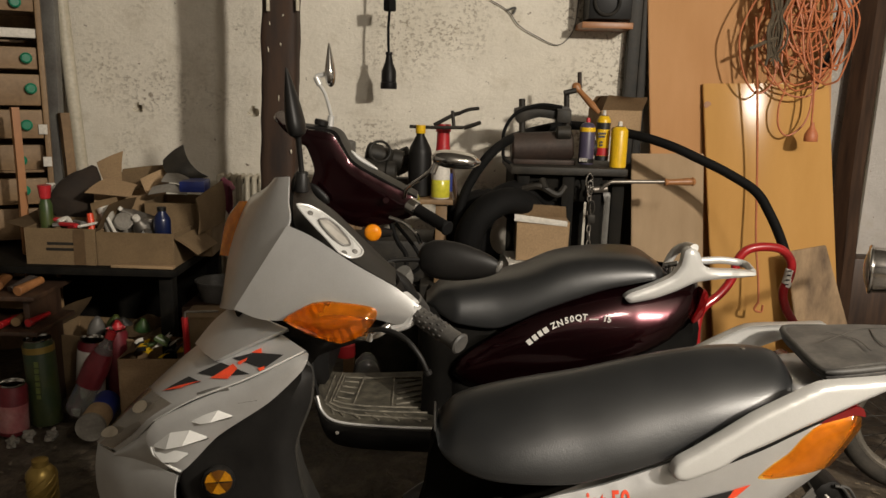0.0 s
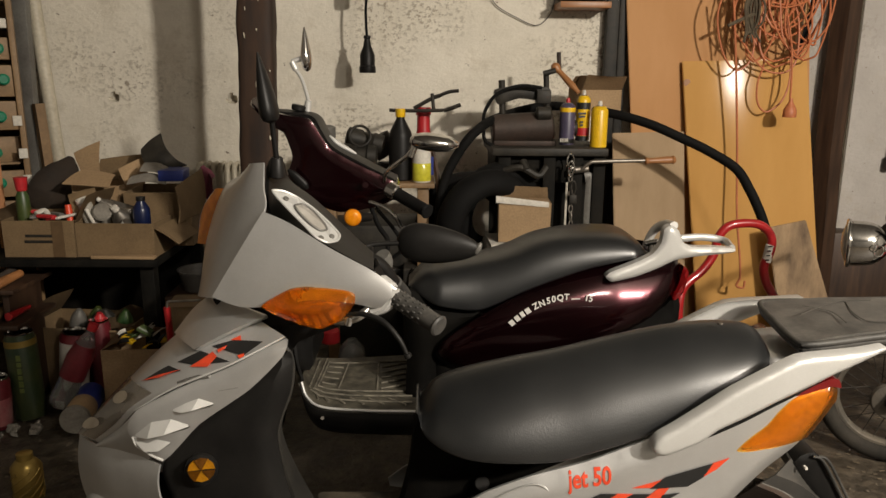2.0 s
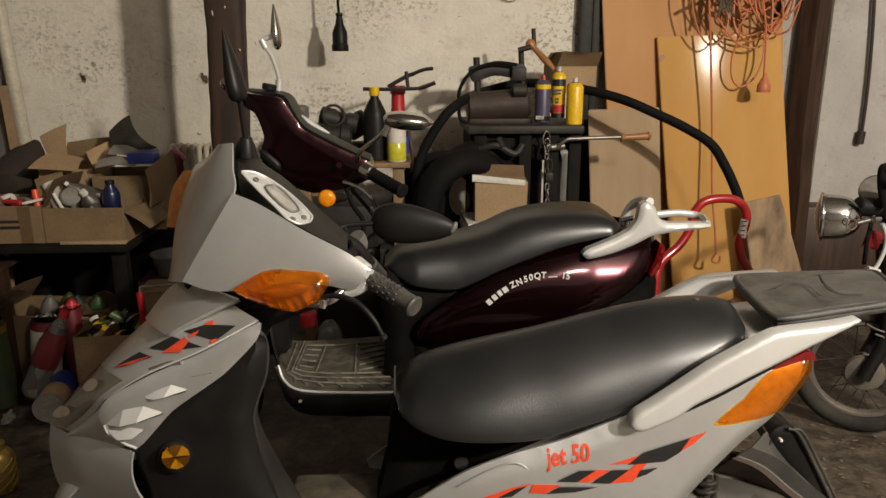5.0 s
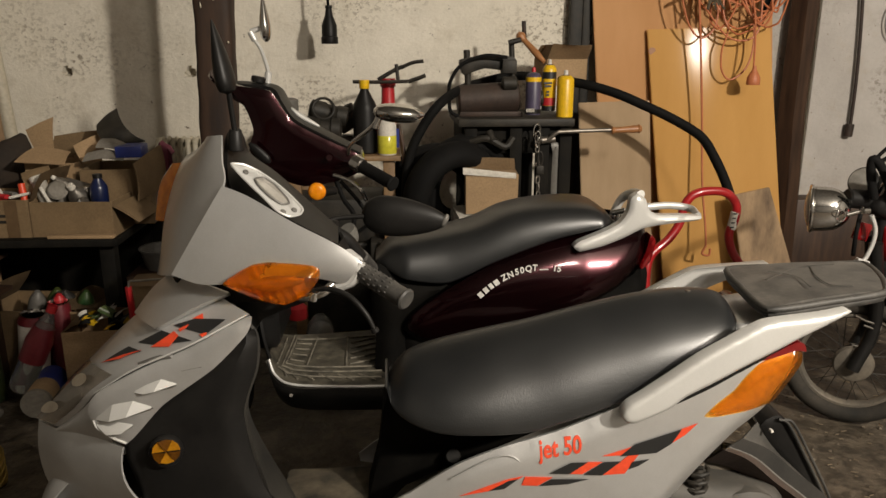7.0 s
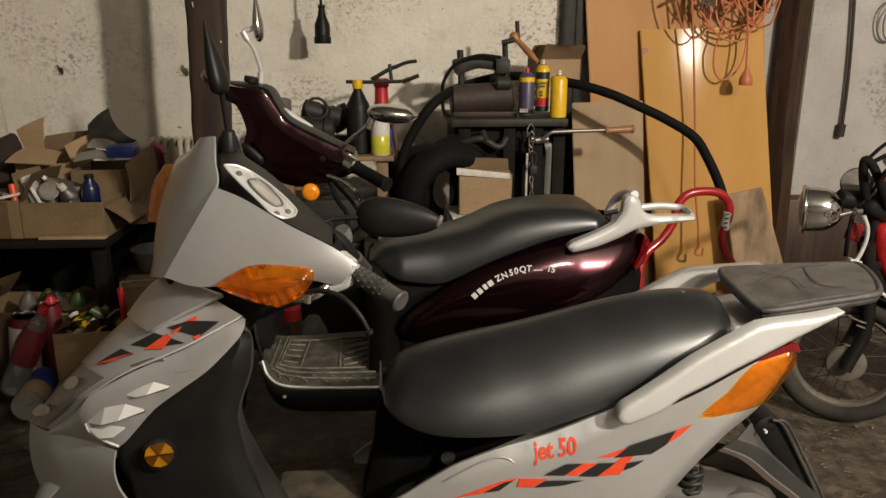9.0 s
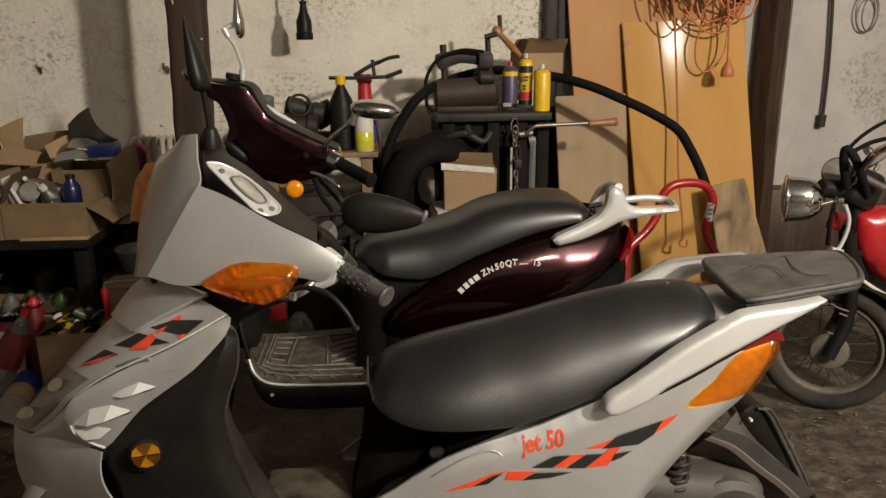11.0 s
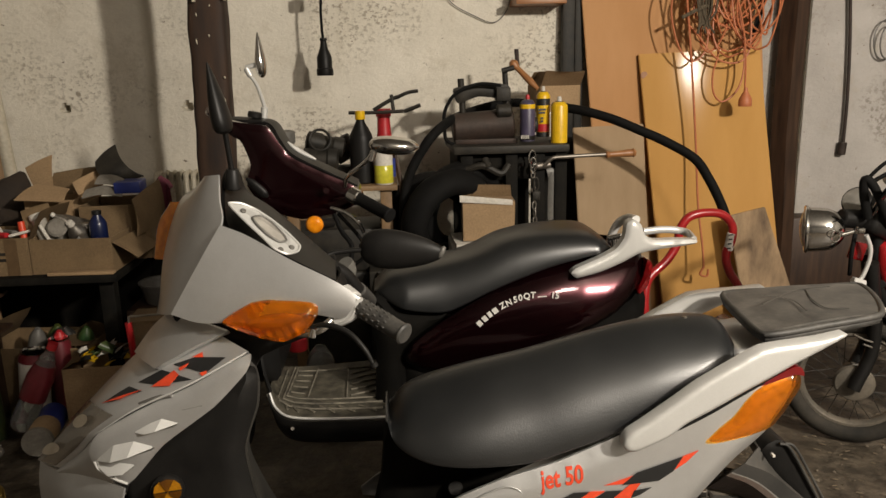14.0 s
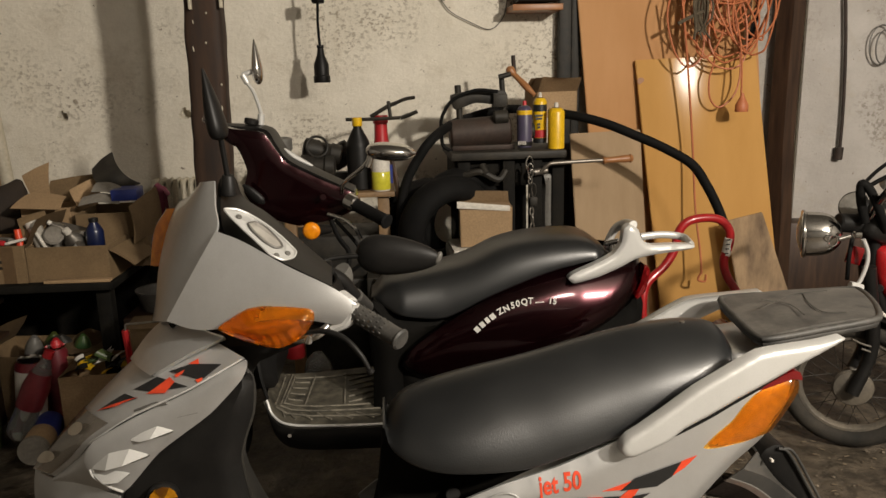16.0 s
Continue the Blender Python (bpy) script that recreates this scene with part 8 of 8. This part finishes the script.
lathe(bm, [(0.02, -0.05), (0.045, -0.045), (0.045, -0.03), (0.022, -0.02), (0.022, 0.02), (0.045, 0.03), (0.045, 0.045), (0.02, 0.05)], wm, 24)
part("hub", bm, dull_rim, wh)
bm = B()
lathe(bm, [(0.02, 0.030), (0.062, 0.032), (0.066, 0.042), (0.060, 0.052), (0.030, 0.058), (0.012, 0.060)], wm, 30)
part("brake_plate", bm, dull_rim, wh)
for k in range(28):
    bm = B()
    a = 2 * math.pi * k / 28
    b = a + (0.55 if k % 4 < 2 else -0.55)
    s = 0.035 if k % 2 else -0.035
    rod(bm, wm @ Vector((0.042 * math.cos(b), 0.042 * math.sin(b), s)), wm @ Vector(((WR - 0.07) * math.cos(a), (WR - 0.07) * math.sin(a), 0)), 0.0014, 6)
    part("spoke", bm, dark_iron, wh)
hl_y = gy_ - 0.02
for off in (-0.075, 0.075):
    bm = B()
    d = wm.to_3x3() @ Vector((0, 0, off))
    tube(bm, [wc + d + Vector((-0.005, 0, -0.01)), wc + d + Vector((0.05, 0, 0.16)), Vector((1.675, 2.349, 0.682)) + d], 0.022, 12, 4)
    part("fork_leg", bm, black_plastic, mop)
bm = B()
pts = [wc + wm.to_3x3() @ Vector(((WR + 0.025) * math.cos(a), 0, 0)) + Vector((0, 0, (WR + 0.025) * math.sin(a))) for a in (math.radians(20 + 14 * k) for k in range(10))]
side_v = wm.to_3x3() @ Vector((0, 0, 0.055))
skin(bm, [p - side_v for p in pts], [p + side_v for p in pts], (0, 0, 0.012), 2, 6, 0.003)
part("mudguard", bm, black_plastic, mop)
bm = B()
tube(bm, [(1.611, 2.289, 0.432), (1.655, 2.289, 0.410), (1.706, 2.289, 0.393), (1.700, 2.289, 0.377), (1.647, 2.289, 0.396)], 0.0035, 8, 3)
part("mudguard_stay", bm, steel, mop)
# headlight
hc = Vector((1.497, 2.349, 0.785))
fwd = Vector((-0.86, 0.46, -0.05)).normalized()
hm = Matrix.Translation(hc) @ fwd.to_track_quat("Z", "Y").to_matrix().to_4x4()
HR = 0.074
bm = B()
lathe(bm, [(0.010, -0.070), (0.030, -0.067), (0.054, -0.048), (HR * 0.93, -0.022), (HR, 0.02), (HR, 0.045), (HR * 0.94, 0.05)], hm, 36, 3)
hl = part("headlight", bm, chrome, mop, "chrome headlight bowl")
bm = B()
ring(bm, hm @ pose(0, 0, 0.045), HR * 0.98, 0.008, 36, 10)
part("headlight_rim", bm, chrome, hl)
bm = B()
lathe(bm, [(HR * 0.93, 0.044), (HR * 0.8, 0.055), (HR * 0.4, 0.064), (0.004, 0.067)], hm, 30)
part("headlight_glass", bm, dial_glass, hl)
bm = B()
ring(bm, Matrix.Translation((1.492, 2.259, 0.781)) @ pose(0, 0, 0, 90, 0, 10), 0.018, 0.003, 24, 8)
rod(bm, (1.512, 2.264, 0.783), (1.553, 2.264, 0.793), 0.008, 12)
rod(bm, (1.564, 2.264, 0.796), (1.587, 2.264, 0.796), 0.012, 12)
part("headlight_bracket", bm, chrome, hl)
bm = B()
tube(bm, [(1.601, 2.269, 0.779), (1.620, 2.269, 0.737), (1.621, 2.269, 0.694), (1.605, 2.269, 0.642), (1.588, 2.269, 0.620)], 0.007, 10, 5)
rod(bm, (1.571, 2.269, 0.628), (1.613, 2.269, 0.615), 0.014, 6)
part("brake_arm", bm, rail_paint, mop, "pale cast lever arm")
# tank and frame
tk_out = [(1.693, 0.724), (1.715, 0.737), (1.807, 0.757), (2.001, 0.791), (2.219, 0.717), (2.300, 0.534), (2.117, 0.398), (1.900, 0.445), (1.785, 0.515), (1.724, 0.587), (1.697, 0.657)]
bm = B()
panel(bm, tk_out, lambda x, z: hl_y - 0.06 - 0.35 * max(0, x - 1.75), 0.05, 0.03, 0.05, 4, 0.02)
tank = part("tank", bm, red_paint, mop, "glossy red tank cover", 60)
bm = B()
tube(bm, [(1.675, 2.294, 0.542), (1.745, 2.289, 0.491), (1.834, 2.289, 0.444), (1.965, 2.289, 0.406)], 0.006, 8, 4)
part("white_stripe", bm, paper_white, tank)
bm = B()
rod(bm, (1.691, 2.294, 0.603), (1.681, 2.281, 0.607), 0.014, 14)
part("badge", bm, black_plastic, tank)
bm = B()
tube(bm, [(1.746, 2.349, 0.477), (1.888, 2.349, 0.377), (2.171, 2.349, 0.245), (2.414, 2.349, 0.143)], 0.022, 10, 4)
tube(bm, [(1.691, 2.349, 0.779), (1.706, 2.349, 0.641), (1.771, 2.349, 0.456)], 0.022, 10, 4)
part("frame", bm, black_plastic, mop)
bm = B()
box(bm, (0.30, 0.20, 0.24), Matrix.Translation(((2.171, 2.349, 0.245)[0], hl_y, 0.30)), 0.05, 3)
part("engine", bm, dark_iron, mop)
bm = B()
rw = Matrix.Translation((wc.x + 1.15, wc.y + 0.05, WR)) @ pose(0, 0, 0, 90, 0, 0)
ring(bm, rw, WR - 0.033, 0.033, 48, 12, 1.15)
part("rear_wheel", bm, rubber, mop)
bm = B()
box(bm, (0.55, 0.22, 0.09), Matrix.Translation((wc.x + 0.95, wc.y + 0.03, 0.74)), 0.04, 3)
part("saddle", bm, seat_leather, mop)
bm = B()
tube(bm, [(wc.x + 0.55, wc.y - 0.05, 0.28), (wc.x + 0.55, wc.y - 0.16, 0.12), (wc.x + 0.52, wc.y - 0.2, 0.002)], 0.012, 8, 4)
part("stand", bm, dark_iron, mop)
# bars, mirror, dials, cables
bm = B()
tube(bm, [(1.656, 2.349, 0.818), (1.687, 2.349, 0.874), (1.805, 2.449, 0.884), (1.959, 2.599, 0.888)], 0.012, 10, 4)
tube(bm, [(1.652, 2.329, 0.822), (1.633, 2.249, 0.910), (1.595, 2.129, 0.978), (1.635, 2.049, 1.024)], 0.012, 10, 4)
part("handlebar", bm, chrome, mop)
bm = B()
lathe(bm, [(0.010, -0.02), (0.045, -0.014), (0.050, 0.0), (0.046, 0.008)], Matrix.Translation((1.628, 2.379, 0.871)) @ pose(0, 0, 0, 60, -25, -50), 26)
dial = part("speedometer", bm, black_plastic, mop)
bm = B()
lathe(bm, [(0.042, 0.006), (0.042, 0.010), (0.03, 0.012)], Matrix.Translation((1.628, 2.379, 0.871)) @ pose(0, 0, 0, 60, -25, -50), 26)
part("dial_glass", bm, dial_glass, dial)
for pts, r in (([(1.621, 2.299, 0.829), (1.592, 2.289, 0.905), (1.584, 2.279, 0.958), (1.609, 2.269, 0.935), (1.651, 2.269, 0.861), (1.694, 2.299, 0.798)], 0.014),
               ([(1.596, 2.289, 0.956), (1.632, 2.269, 1.006), (1.688, 2.249, 1.048), (1.779, 2.249, 1.067)], 0.006),
               ([(1.616, 2.299, 0.943), (1.663, 2.279, 0.977), (1.714, 2.249, 0.998)], 0.007),
               ([(1.606, 2.329, 0.795), (1.585, 2.309, 0.714), (1.599, 2.329, 0.630)], 0.007)):
    bm = B()
    tube(bm, pts, r, 10, 6)
    part("cable", bm, rubber, mop)
bm = B()
box(bm, (0.13, 0.10, 0.13), Matrix.Translation((1.696, 2.349, 0.817)) @ pose(0, 0, 0, 0, 20, 10), 0.03, 3)
rod(bm, (1.560, 2.349, 0.821), (1.677, 2.349, 0.808), 0.032, 16)
part("fork_crown", bm, black_plastic, mop)
bm = B()
rod(bm, (1.694, 2.329, 0.933), (1.704, 2.319, 0.949), 0.022, 16)
rod(bm, (1.707, 2.299, 0.882), (1.719, 2.299, 0.904), 0.007, 10)
rod(bm, (1.654, 2.269, 0.867), (1.729, 2.269, 0.831), 0.012, 10)
part("switch_block", bm, steel, mop)
bm = B()
box(bm, (0.05, 0.02, 0.06), Matrix.Translation((1.609, 2.319, 0.715)) @ pose(0, 0, 0, 0, 15, 0), 0.004)
part("reflector", bm, red_lens, mop)
